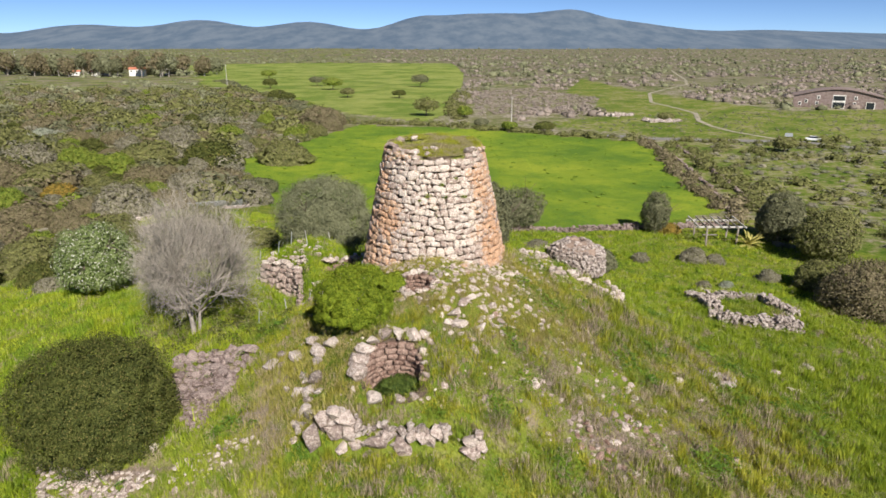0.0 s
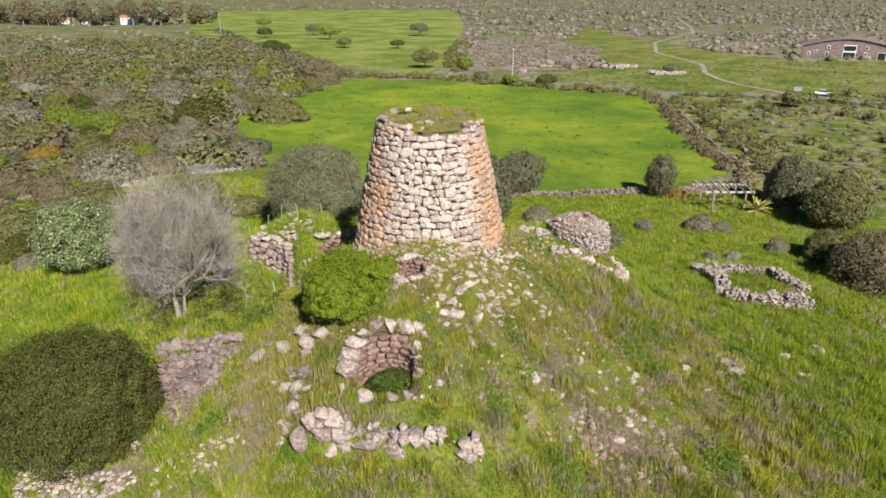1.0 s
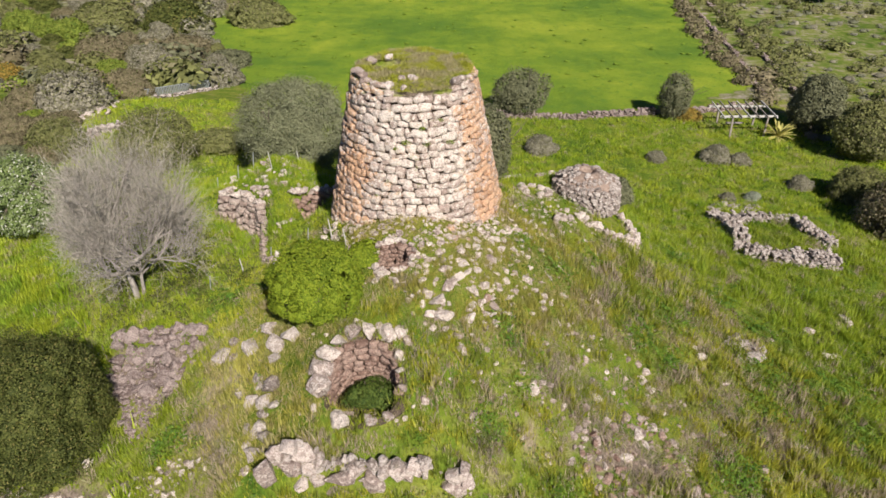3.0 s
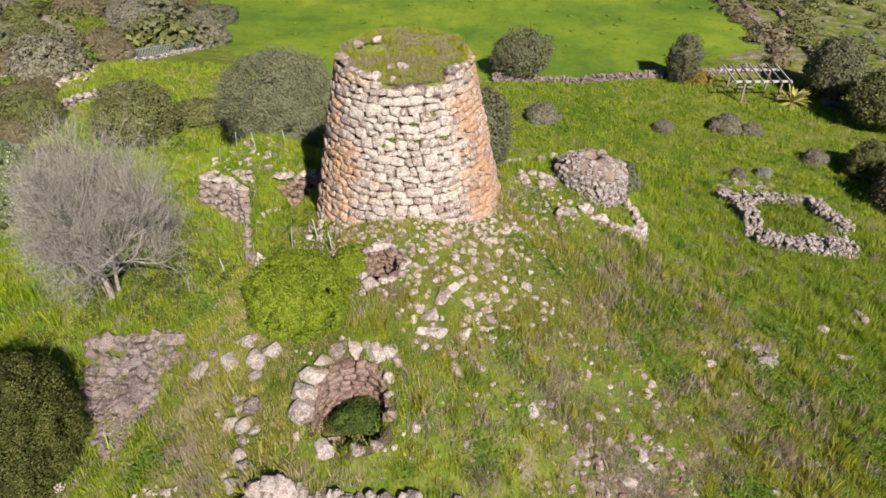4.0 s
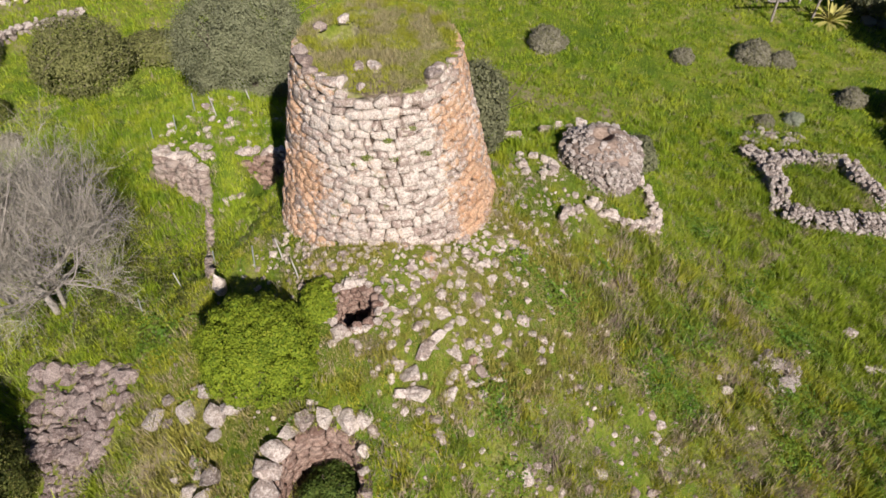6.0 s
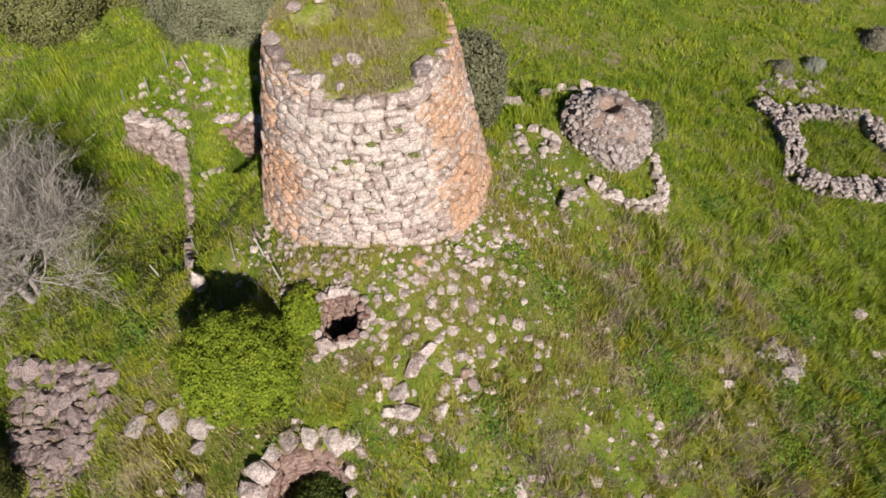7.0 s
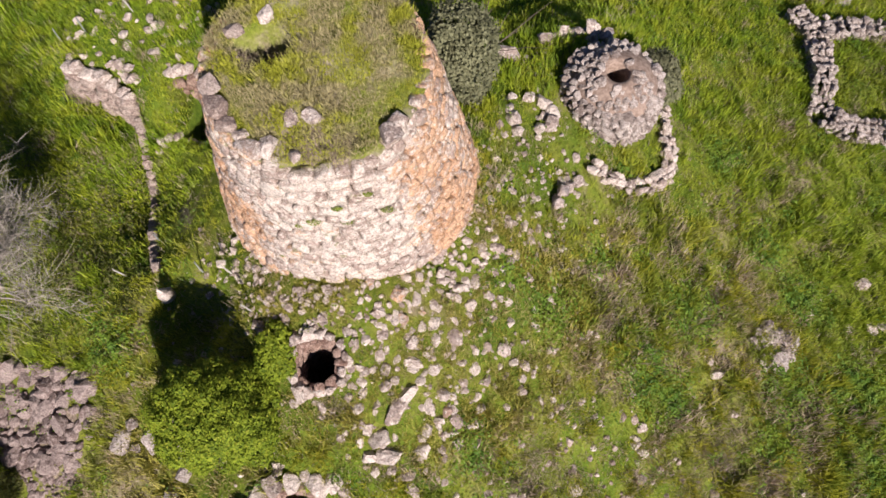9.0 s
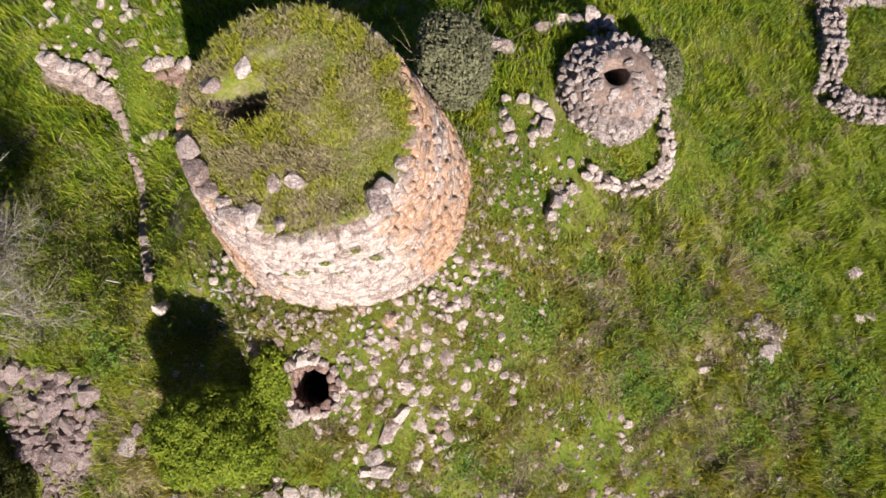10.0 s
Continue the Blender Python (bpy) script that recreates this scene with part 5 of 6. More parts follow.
far_scrub("hedge", "ragged hedge on the meadow's edge", 0, along([(-35, 250), (-60, 300), (-110, 400), (-170, 540)], 4.5, 3.0), (1.6, 3.4), M_OAK, 215)
far_scrub("hedge", "ragged hedge between the meadows", 0, along([(4, 262), (6, 330), (14, 430)], 4.0, 2.5), (1.6, 3.2), M_S_OLIVE, 216)


# ---- stones lying about ----
def rubble_patch(name, poly, n, sizes, gap, mat, label, seed, flat=0.6, category="rubble"):
    r = np.random.default_rng(seed)
    o = (*poly[0], land1(*poly[0]))
    t = thing(name, o, label, category)
    ps = []
    for x, y in inside_points(r, poly, n, gap):
        s = float(r.uniform(*sizes)) * float(r.choice((0.7, 1.0, 1.35)))
        ps.append(Matrix.Translation((x - o[0], y - o[1], land1(x, y) + s * 0.10 - o[2])) @ Euler((float(r.normal(0, 0.3)), float(r.normal(0, 0.3)), float(r.uniform(0, 3.1)))).to_matrix().to_4x4()
                  @ Matrix.Diagonal((s * 1.15, s * float(r.uniform(0.75, 1)), s * flat, 1)))
    stones_into(t, ps, mat, "stone", 300, "rubble", slab=True)
    return t


rubble_patch("stone_revetment", [(-20.2, 47.7), (-14.0, 46.8), (-13.8, 43.8), (-15.0, 42.4), (-19.0, 42.8)], 170, (0.5, 0.85), 0.46, M_SLATE, "sloping revetment of brownish-grey stones", 401, 0.75)
rubble_patch("stone_revetment", [(-18.8, 43.4), (-14.6, 43.0), (-15.2, 40.2), (-16.2, 39.2), (-17.3, 40.6)], 170, (0.16, 0.42), 0.22, M_SLATE, "spill of small brownish-grey rubble", 402, 0.6)
rubble_patch("rubble_bank", [(-26.5, 38.6), (-23.0, 37.3), (-18.2, 36.6), (-17.3, 35.6), (-19.5, 34.2), (-24.0, 34.8)], 190, (0.25, 0.55), 0.34, M_STONE, "bank of pale rubble below the mastic bush", 403, 0.65)
rubble_patch("rubble_bank", [(-16.5, 36.6), (-13.2, 37.6), (-11.4, 37.2), (-12.5, 35.2), (-16.0, 34.2)], 60, (0.14, 0.38), 0.3, M_STONE, "thin scatter of pale rubble in the grass", 404, 0.65)
rubble_patch("rubble_bank", [(8.0, 38.5), (12.0, 40.6), (14.8, 39.5), (15.2, 36.2), (11.0, 34.6), (8.6, 35.8)], 90, (0.14, 0.36), 0.34, M_RED, "scatter of reddish broken stones on the slope", 405, 0.6)
rubble_patch("stone_heap", [(20.3, 48.6), (21.4, 49.6), (23.4, 49.0), (22.6, 47.8), (20.9, 46.9)], 26, (0.45, 0.8), 0.34, M_GREY, "small heap of grey stones in the grass", 406, 0.75, "stones")
rubble_patch("rubble_bank", [(27.0, 74.5), (31.0, 75.8), (33.5, 74.0), (32.0, 72.0), (28.5, 72.2)], 40, (0.3, 0.9), 0.5, M_GREY, "scattered grey stones beside the sheepfold", 407, 0.6)
rubble_patch("rubble_bank", [(-56, 96), (-50, 104), (-44, 104), (-40, 94), (-44, 88), (-52, 90)], 120, (0.4, 1.0), 0.8, M_STONE, "pale rocks showing through the rough grass", 408, 0.45)
rubble_patch("rubble_bank", [(-18.5, 66.5), (-14.0, 69.5), (-9.0, 68.0), (-9.5, 64.5), (-14.5, 61.5), (-17.0, 63.0)], 70, (0.25, 0.6), 0.5, M_STONE, "tumbled pale stones behind the ruined wall", 409, 0.6)

BY_TOWER = [(0.1, 50.0, 0.6), (-0.4, 49.9, 0.33), (3.4, 50.0, 0.4), (2.7, 49.5, 0.4), (3.1, 48.1, 0.71), (2.6, 47.9, 0.5), (2.2, 47.3, 0.7), (4.0, 47.6, 0.97), (4.5, 47.8, 0.41), (3.8, 49.3, 0.48), (4.5, 50.2, 0.47), (5.0, 50.1, 0.63),
            (4.7, 50.7, 0.37), (4.2, 49.8, 0.49), (5.4, 51.4, 0.55), (6.0, 51.8, 0.69), (-0.5, 47.6, 0.45), (1.1, 47.6, 0.42), (0.5, 47.2, 0.3), (-1.5, 48.1, 0.55), (-0.7, 48.5, 0.3), (-0.5, 46.4, 0.64), (-0.2, 46.9, 0.42), (1.5, 46.5, 0.42), (1.1, 46.8, 0.32),
            (2.3, 46.4, 0.7), (6.6, 53.1, 0.6), (7.3, 53.0, 0.58)]
BELOW_TOWER = [(1.1, 45.5, 0.62), (0.1, 45.6, 0.47), (0.6, 46.1, 0.42), (0.2, 45.2, 0.45), (-2.5, 45.2, 0.86), (-2.8, 44.8, 0.46), (-1.9, 44.8, 0.3), (-1.6, 44.2, 0.3), (-0.1, 43.2, 0.46), (-0.3, 43.8, 0.3), (4.3, 45.4, 0.52), (3.9, 45.1, 0.44), (5.4, 45.9, 0.58), (4.9, 46.3, 0.54),
               (4.0, 44.1, 0.62), (3.3, 44.1, 0.44), (3.0, 44.4, 0.31), (2.5, 42.9, 0.85), (3.4, 42.6, 0.47), (1.9, 41.8, 0.6), (2.1, 41.2, 0.69), (9.3, 51.4, 0.65), (11.7, 52.7, 0.45), (10.3, 52.4, 0.43), (12.3, 51.8, 0.39), (14.4, 52.5, 0.44), (3.4, 45.2, 0.7), (2.7, 43.7, 0.6)]
ON_SLOPE = [(16.4, 53.2, 0.66), (11.1, 51.1, 0.59), (10.5, 48.3, 0.75), (7.8, 49.2, 0.41), (6.1, 49.5, 0.35), (7.2, 46.6, 0.65), (6.3, 46.1, 0.35), (7.0, 45.5, 0.65), (8.0, 45.1, 0.42), (9.4, 46.2, 0.43), (11.1, 47.1, 0.53), (8.5, 44.5, 0.45), (9.4, 44.2, 0.29), (9.1, 44.9, 0.34), (11.1, 44.2, 0.36),
            (10.8, 45.3, 0.32), (10.2, 45.2, 0.32), (13.0, 43.2, 0.62), (13.4, 42.8, 0.56), (13.1, 42.3, 0.31), (10.7, 43.0, 0.39), (9.8, 41.1, 0.81), (27.9, 52.0, 1.11), (23.8, 46.9, 0.48), (26.6, 49.6, 0.77), (28.1, 49.5, 0.75), (18.0, 46.8, 0.67)]
LOW_SLOPE = [(6.0, 40.3, 0.83), (5.2, 37.7, 0.5), (6.5, 37.1, 0.4), (9.0, 39.6, 0.42), (10.2, 39.9, 0.58), (11.9, 39.5, 0.66), (12.3, 38.9, 0.55), (12.9, 40.2, 0.74), (13.5, 39.9, 0.45), (14.0, 39.4, 0.6), (14.4, 39.2, 0.37), (10.9, 38.0, 0.71), (9.6, 37.3, 0.42), (14.5, 38.1, 0.44), (14.4, 36.7, 0.98), (11.7, 35.9, 0.73),
             (10.8, 35.3, 0.68), (13.1, 43.5, 0.47), (9.1, 36.1, 0.41), (7.8, 37.1, 0.44), (0.1, 38.5, 0.59), (0.9, 39.4, 0.3), (2.6, 38.0, 0.72), (-18.3, 38.3, 0.77), (-13.1, 35.7, 0.56), (-8.9, 35.9, 0.63), (31.8, 54.1, 1.29), (28.8, 49.7, 0.79), (31.6, 47.4, 0.64), (25.7, 38.7, 0.59), (18.9, 37.3, 0.54)]
PINK = [(0.4, 49.7, 0.45), (1.9, 50.0, 0.56), (2.5, 50.1, 0.41), (1.7, 49.2, 0.83), (1.8, 48.2, 0.6), (2.6, 48.5, 0.4)]
REDDISH = [(9.7, 36.7, 0.69), (13.0, 37.9, 0.61), (13.2, 37.2, 0.61), (13.5, 37.0, 0.5), (11.0, 36.2, 0.55), (10.4, 37.3, 0.49), (12.4, 37.3, 0.53), (13.6, 36.4, 0.54), (3.6, 44.5, 0.51)]


def boulders(stones, mat, label, seed, flat=0.7):
    r = np.random.default_rng(seed)
    for k, (x, y, s) in enumerate(stones):
        ob = new("boulder", stone_mesh(k * 5 % 14, mat, True))
        ob.matrix_basis = Matrix.LocRotScale((x, y, land1(x, y) - s * 0.06), Euler((float(r.normal(0, 0.25)), float(r.normal(0, 0.25)), float(r.uniform(0, 3.1)))), (s * float(r.uniform(1.0, 1.3)), s * float(r.uniform(0.75, 1.0)), s * flat * float(r.uniform(0.8, 1.2))))
        tagged(ob, label, "boulder", "boulders on the mound")


boulders(BY_TOWER, M_STONE, "pale lichened boulder at the tower's foot", 411)
boulders(BELOW_TOWER, M_STONE, "pale lichened boulder on the grassy mound", 412)
boulders(ON_SLOPE, M_STONE, "pale boulder half sunk in the grass slope", 413)
boulders(LOW_SLOPE, M_STONE, "pale boulder low on the grass slope", 414)
boulders(PINK, M_FLUSH, "boulder with orange lichen at the tower's foot", 415)
boulders(REDDISH, M_RED, "reddish broken boulder on the slope", 416)
for x, y, w, d, h, a in ((2.0, 45.1, 1.05, 0.55, 0.4, 0.9), (1.45, 44.4, 1.3, 0.75, 0.45, 1.0), (0.75, 43.3, 1.0, 0.75, 0.55, 0.3), (1.15, 42.6, 1.1, 0.7, 0.5, -0.2), (0.4, 42.6, 0.75, 0.5, 0.4, 0.1), (6.9, 63.3, 1.9, 1.0, 0.9, -0.35), (-9.65, 50.1, 0.8, 0.7, 1.9, 0.2), (9.4, 64.5, 1.0, 0.8, 0.7, 0.4), (10.3, 64.9, 0.9, 0.8, 0.8, 0.1)):
    ob = new("boulder", stone_mesh(int(a * 10) % 8, M_STONE, True))
    ob.matrix_basis = Matrix.LocRotScale((x, y, land1(x, y) + h * 0.32), Euler((0.1, -0.08, a)), (w, d, h))
    tagged(ob, "large angular pale boulder among the rubble", "boulder", "boulders on the mound")


def pebbles(name, label, n, area, sizes, mat, seed):
    """Small stones past counting, joined."""
    r = np.random.default_rng(seed)
    out = []
    x, y = area(r, n)
    for k in range(n):
        if math.hypot(x[k] - SHAFT[0], y[k] - SHAFT[1]) < 1.2 or math.hypot(x[k] - PIT[0], y[k] - PIT[1]) < 1.8 or math.hypot(x[k] - TX, y[k] - TY) < 5.7:
            continue
        s = float(r.uniform(*sizes)) * float(r.choice((0.7, 1, 1.5)))
        m = np.array(Euler((float(r.normal(0, 0.3)), float(r.normal(0, 0.3)), float(r.uniform(0, 3.1)))).to_matrix() @ Matrix.Diagonal((s * 1.2, s, s * 0.7)))
        v, f = SLABS[k % 14]
        out.append((v @ m.T + np.array([x[k], y[k], land1(x[k], y[k]) - s * 0.02]), f))
    tagged(new(name, np_mesh(name, *merge(out), mat)), label, "rubble", kind="stuff")


def foot_area(r, n):
    a, q = r.uniform(3.6, 6.1, n), 5.9 + np.abs(r.normal(0, 2.6, n))
    return TX + q * np.cos(a), TY + q * np.sin(a)


def saddle_area(r, n):
    return r.normal(8.0, 2.2, n), r.normal(55.5, 3.0, n)


def fan_area(r, n):
    return r.normal(2.6, 1.9, n), r.normal(46.2, 2.2, n)


def slope_area(r, n):
    return r.normal(5, 9, n), r.normal(43, 5.5, n)


pebbles("foot_rubble", "pale rubble strewn round the tower's foot", 520, foot_area, (0.11, 0.30), M_STONE, 421)
pebbles("foot_rubble", "pale rubble between tower and hut", 240, saddle_area, (0.10, 0.32), M_STONE, 422)
pebbles("foot_rubble", "pale broken rocks fanning down from the tower", 130, fan_area, (0.18, 0.42), M_STONE, 424)
pebbles("slope_rubble", "small pale stones strewn over the mound", 400, slope_area, (0.12, 0.30), M_STONE, 423)
pebbles("slope_rubble", "grey-brown stones showing on the dry slope", 260, lambda r, n: (r.normal(11.5, 3.6, n), r.normal(39.5, 2.6, n)), (0.14, 0.36), M_BROWN, 425)
pebbles("foot_rubble", "pale rubble round the buried opening", 80, lambda r, n: (r.normal(-2.2, 2.0, n), r.normal(48.3, 1.5, n)), (0.14, 0.36), M_STONE, 426)


# ---- grass ----
def grass_material_dry():
    k = Nodes("dry_grass", 0.7, 0.2)
    own = k.island()
    c = k.mix(own, (0.24, 0.19, 0.145), (0.46, 0.38, 0.31))
    k.done(c)
    k.translucent(c, 0.3)
    return k.mat


M_DRY = grass_material_dry()


def grass_material_top():
    k = Nodes("olive_grass", 0.65, 0.2)
    own, drift = k.island(), k.noise(k.pos(), 0.9, 4, 0.6)
    c = k.mix(k.span(drift, 0.42, 0.58), k.mix(own, (0.27, 0.29, 0.025), (0.46, 0.46, 0.06)), k.mix(own, (0.28, 0.25, 0.12), (0.50, 0.43, 0.24)))
    k.done(c)
    k.translucent(c, 0.4)
    return k.mat


M_TOPGRASS = grass_material_top()


def blades_mesh(name, label, x, y, z, size, r, blades, width, mat=None, spread=0.10, lean_by=0.6):
    k = np.repeat(np.arange(len(x)), blades)
    n = len(k)
    drift = 0.5 + 0.5 * (wob(x, y, 3.1, 5.0) + 1) / 2 + 0.45 * np.clip(wob(x, y, 0.9, 2.0), 0, 1)
    ln = size * r.uniform(0.5, 1.3, n) * (drift * (1 - 0.45 * turf(x, y)))[k]
    a = r.uniform(0, 2 * np.pi, n)
    lean = np.abs(r.normal(0, lean_by, n))
    d = np.stack([np.cos(a) * lean, np.sin(a) * lean, np.ones(n)], 1)
    d /= np.linalg.norm(d, axis=1)[:, None]
    base = np.stack([x[k], y[k], z[k]], 1) + np.concatenate([r.normal(0, spread, (n, 2)), np.zeros((n, 1))], 1)
    s = np.stack([-np.sin(a + r.normal(0, 0.7, n)), np.cos(a), np.zeros(n)], 1) * (width * ln)[:, None]
    v = np.stack([base - s, base + s, base + d * ln[:, None]], 1).reshape(-1, 3)
    return tagged(new(name, np_mesh(name, v, np.arange(n * 3).reshape(n, 3), mat or M_GRASS)), label, "grass", kind="stuff")


def grass_stuff(name, label, n, area, size, seed, blades=5, width=0.10, mat=None, thin=0.9):
    r = np.random.default_rng(seed)
    x, y = area(r, n)
    ok = np.hypot(x - PIT[0], y - PIT[1]) > 1.9
    ok &= np.hypot(x - SHAFT[0], y - SHAFT[1]) > 1.3
    ok &= np.hypot(x - TX, y - TY) > 5.6
    ok &= np.hypot(x - 12.5, y - 60.7) > 2.6
    for poly in ([(-20.2, 47.7), (-14.0, 46.8), (-13.8, 43.8), (-15.2, 40.2), (-16.2, 39.2), (-19.0, 42.8)], [(-26.5, 38.6), (-23.0, 37.3), (-18.2, 36.6), (-17.3, 35.6), (-19.5, 34.2), (-24.0, 34.8)]):
        ok &= ~inside(x, y, poly) | (r.uniform(0, 1, len(x)) < 0.08)
    ok &= r.uniform(0, 1, len(x)) > thin * np.clip((bare(x, y) + 0.12 * wob(x, y, 1.3, 1.0) - 0.25) / 0.3, 0, 1)
    x, y = x[ok], y[ok]
    z = land(x, y) + 0.10 * wob(x, y, 1.7) + 0.05 * wob(x, y, 0.6, 2.0) - 0.03
    return blades_mesh(name, label, x, y, z, size, r, blades, width, mat)


def mound_area(r, n):
    return r.uniform(-30, 38, n) + r.normal(0, 1.2, n), r.uniform(29, 76, n) + r.normal(0, 0.8, n)


def near_area(r, n):
    side = r.uniform(0, 1, n) < 0.3
    return np.where(side, r.uniform(34, 60, n), r.uniform(-55, 60, n)), np.where(side, r.uniform(25, 70, n), r.uniform(-6, 31, n))


def outer_area(r, n):
    far = r.uniform(0, 1, n) < 0.22
    return np.where(far, r.uniform(-46, -27, n), r.uniform(-42, 58, n)), np.where(far, r.uniform(38, 70, n), r.uniform(60, 104, n))


DRY_SPOTS = [(17.7, 42.8, 1.0), (16.0, 41.0, 1.1), (8.7, 41.0, 1.6), (7.8, 42.1, 1.3), (15.6, 40.3, 0.9), (9.5, 40.2, 1.2), (6.8, 41.0, 0.8), (10.5, 38.6, 1.4), (3.5, 37.0, 0.7), (-12.5, 39.5, 1.0), (-10.5, 37.0, 0.9), (13.5, 41.5, 0.8), (18.5, 50.5, 1.2), (21.0, 56.0, 1.5), (-1.0, 44.5, 1.0), (12.0, 49.5, 1.0), (14.5, 36.5, 1.2), (10.5, 35.5, 1.5), (12.5, 38.0, 1.3), (17.5, 38.0, 0.8), (20.5, 41.5, 1.0)]


def dry_area(r, n):
    k = r.integers(0, len(DRY_SPOTS), n)
    s = np.array(DRY_SPOTS)[k]
    return s[:, 0] + r.normal(0, 1, n) * s[:, 2] * 0.6, s[:, 1] + r.normal(0, 1, n) * s[:, 2] * 0.6


grass_stuff("grass", "long spring grass over the mound", 95000, mound_area, 0.46, 301, 6, 0.056)
grass_stuff("grass", "long spring grass behind the mound", 56000, outer_area, 0.5, 302, 5, 0.08)
grass_stuff("grass", "long spring grass on the lower slopes", 40000, near_area, 0.6, 306, 4, 0.08)
grass_stuff("grass", "short olive turf between the stones of the mound", 24000, lambda r, n: (r.normal(2.5, 4.6, n), r.normal(49.0, 4.2, n)), 0.26, 310, 6, 0.09, None, 0.0)
grass_stuff("dry_grass", "pale dry grass tufts on the slope", 7000, dry_area, 0.36, 303, 6, 0.045, M_DRY, 0.0)
grass_stuff("dry_grass", "straw-coloured grass drifts over the mound", 9000, mound_area, 0.5, 305, 4, 0.035, M_DRY)
LEAFY = ((8.6, 49.2, 1.3), (11.2, 51.9, 0.9), (13.5, 47.2, 1.3), (16.7, 49.8, 1.5), (25.5, 46.1, 1.6), (23.8, 51.1, 1.3), (4.9, 43.4, 0.9), (6.4, 50.5, 0.9), (15.0, 45.4, 1.2), (11.3, 58.3, 0.8), (20.2, 59.3, 1.3), (22.1, 46.3, 1.4),
         (26.0, 42.2, 1.6), (21.8, 53.9, 1.2), (4.7, 42.6, 0.9), (14.2, 45.4, 1.2), (3.5, 37.7, 1.0), (17.4, 38.0, 1.6), (21.2, 43.3, 1.3), (27.2, 45.5, 1.6), (5.5, 40.0, 0.9), (-14.0, 38.5, 1.0), (-12.8, 48.0, 1.2), (7.2, 35.0, 1.0))


def patches(spots, tight=0.55):
    def go(r, n):
        q = np.array(spots)
        k = r.choice(len(q), n, p=q[:, 2] ** 2 / (q[:, 2] ** 2).sum())
        return q[k, 0] + r.normal(0, tight, n) * q[k, 2], q[k, 1] + r.normal(0, tight, n) * q[k, 2]
    return go


def in_tussocks(area, per, radius):
    """Blades gathered in tussocks over an area."""
    def go(r, n):
        m = n // per
        x, y = area(r, m)
        k = np.repeat(np.arange(m), per)
        w = r.uniform(0.5, 1.3, m)[k] * radius
        return x[k] + r.normal(0, 1, len(k)) * w, y[k] + r.normal(0, 1, len(k)) * w
    return go


def leafy_material():
    k = Nodes("leafy_herbs", 0.6, 0.25)
    own = k.island()
    c = k.mix(k.span(k.noise(k.pos(), 1.1, 3), 0.35, 0.65), k.mix(own, (0.055, 0.12, 0.014), (0.14, 0.25, 0.03)), k.mix(own, (0.10, 0.17, 0.016), (0.23, 0.32, 0.035)))
    k.done(c)
    k.translucent(c, 0.3)
    return k.mat


M_HERB = leafy_material()


def herbs(name, label, n, area, height, leaf, seed):
    """Broad small leaves in low, uneven cushions."""
    r = np.random.default_rng(seed)
    x, y = area(r, n)
    ok = (r.uniform(0, 1, len(x)) > 0.85 * turf(x, y)) & (np.hypot(x - PIT[0], y - PIT[1]) > 2.2) & (np.hypot(x - SHAFT[0], y - SHAFT[1]) > 1.4) & (np.hypot(x - TX, y - TY) > 5.8)
    x, y = x[ok], y[ok]
    z = land(x, y) + 0.1 + height * np.clip(0.5 + 0.6 * wob(x, y, 0.35, 4.0), 0.05, 1.0) * r.uniform(0.75, 1.05, len(x))
    nrm = r.normal(0, 0.45, (len(x), 3)) + np.array([0.0, 0.0, 1.0])
    nrm /= np.linalg.norm(nrm, axis=1)[:, None]
    v, f = leaves(np.stack([x, y, z], 1), nrm, leaf, leaf * 0.7, r)
    return tagged(new(name, np_mesh(name, v, f, M_HERB)), label, "weeds", kind="stuff")


herbs("herbs", "dark green leafy herbs in patches on the mound", 26000, patches(LEAFY), 0.5, 0.13, 441)
herbs("herbs", "green clover and nettles among the grass", 24000, in_tussocks(mound_area, 60, 0.38), 0.45, 0.12, 442)
grass_stuff("tussocks", "tall lush grass tussocks over the mound", 30000, in_tussocks(mound_area, 14, 0.22), 0.85, 307, 4, 0.04)
grass_stuff("tussocks", "tall grass tussocks on the lower slopes", 12000, in_tussocks(lambda r, n: (r.uniform(5, 40, n), r.uniform(30, 56, n)), 16, 0.26), 0.95, 308, 4, 0.04)
grass_stuff("dry_grass", "bleached dead stalks in drifts on the slope", 5200, in_tussocks(lambda r, n: (r.normal(11, 7, n), r.normal(42, 4.5, n)), 40, 0.5), 0.42, 309, 5, 0.04, M_DRY, 0.0)
r = np.random.default_rng(304)
a, q = r.uniform(0, 6.28, 5200), (tower_radius(18.3) - 0.3) * np.sqrt(r.uniform(0, 1, 5200))
x, y = q * np.cos(a), q * np.sin(a)
keep = ((x + 1.8) / 1.1) ** 2 + ((y - 0.65) / 0.8) ** 2 > 1
x, y, q = x[keep], y[keep], q[keep]
blades_mesh("top_grass", "yellowish tall grass on the tower's top", x + TX, y + TY, 18.72 + 0.085 * y + 0.10 * wob(x, y, 0.9) + 0.25 * (1 - (q / 3.97) ** 2), 0.27, r, 7, 0.08, M_TOPGRASS, 0.1, 1.0)
for x, y, s in ((-1.38, 53.2, 0.62), (-0.63, 53.2, 0.6), (-2.15, 52.2, 0.75), (-1.2, 51.9, 0.5), (-3.0, 52.6, 0.5), (2.0, 52.6, 0.8), (-3.9, 53.6, 0.9), (-4.2, 54.4, 0.8), (-3.5, 53.0, 0.7), (-3.6, 56.5, 0.8), (-2.4, 57.0, 0.6)):
    ob = new("top_stone", stone_mesh(int(abs(x) * 10) % 14, M_BROWN if x < -3.3 else M_STONE, True))
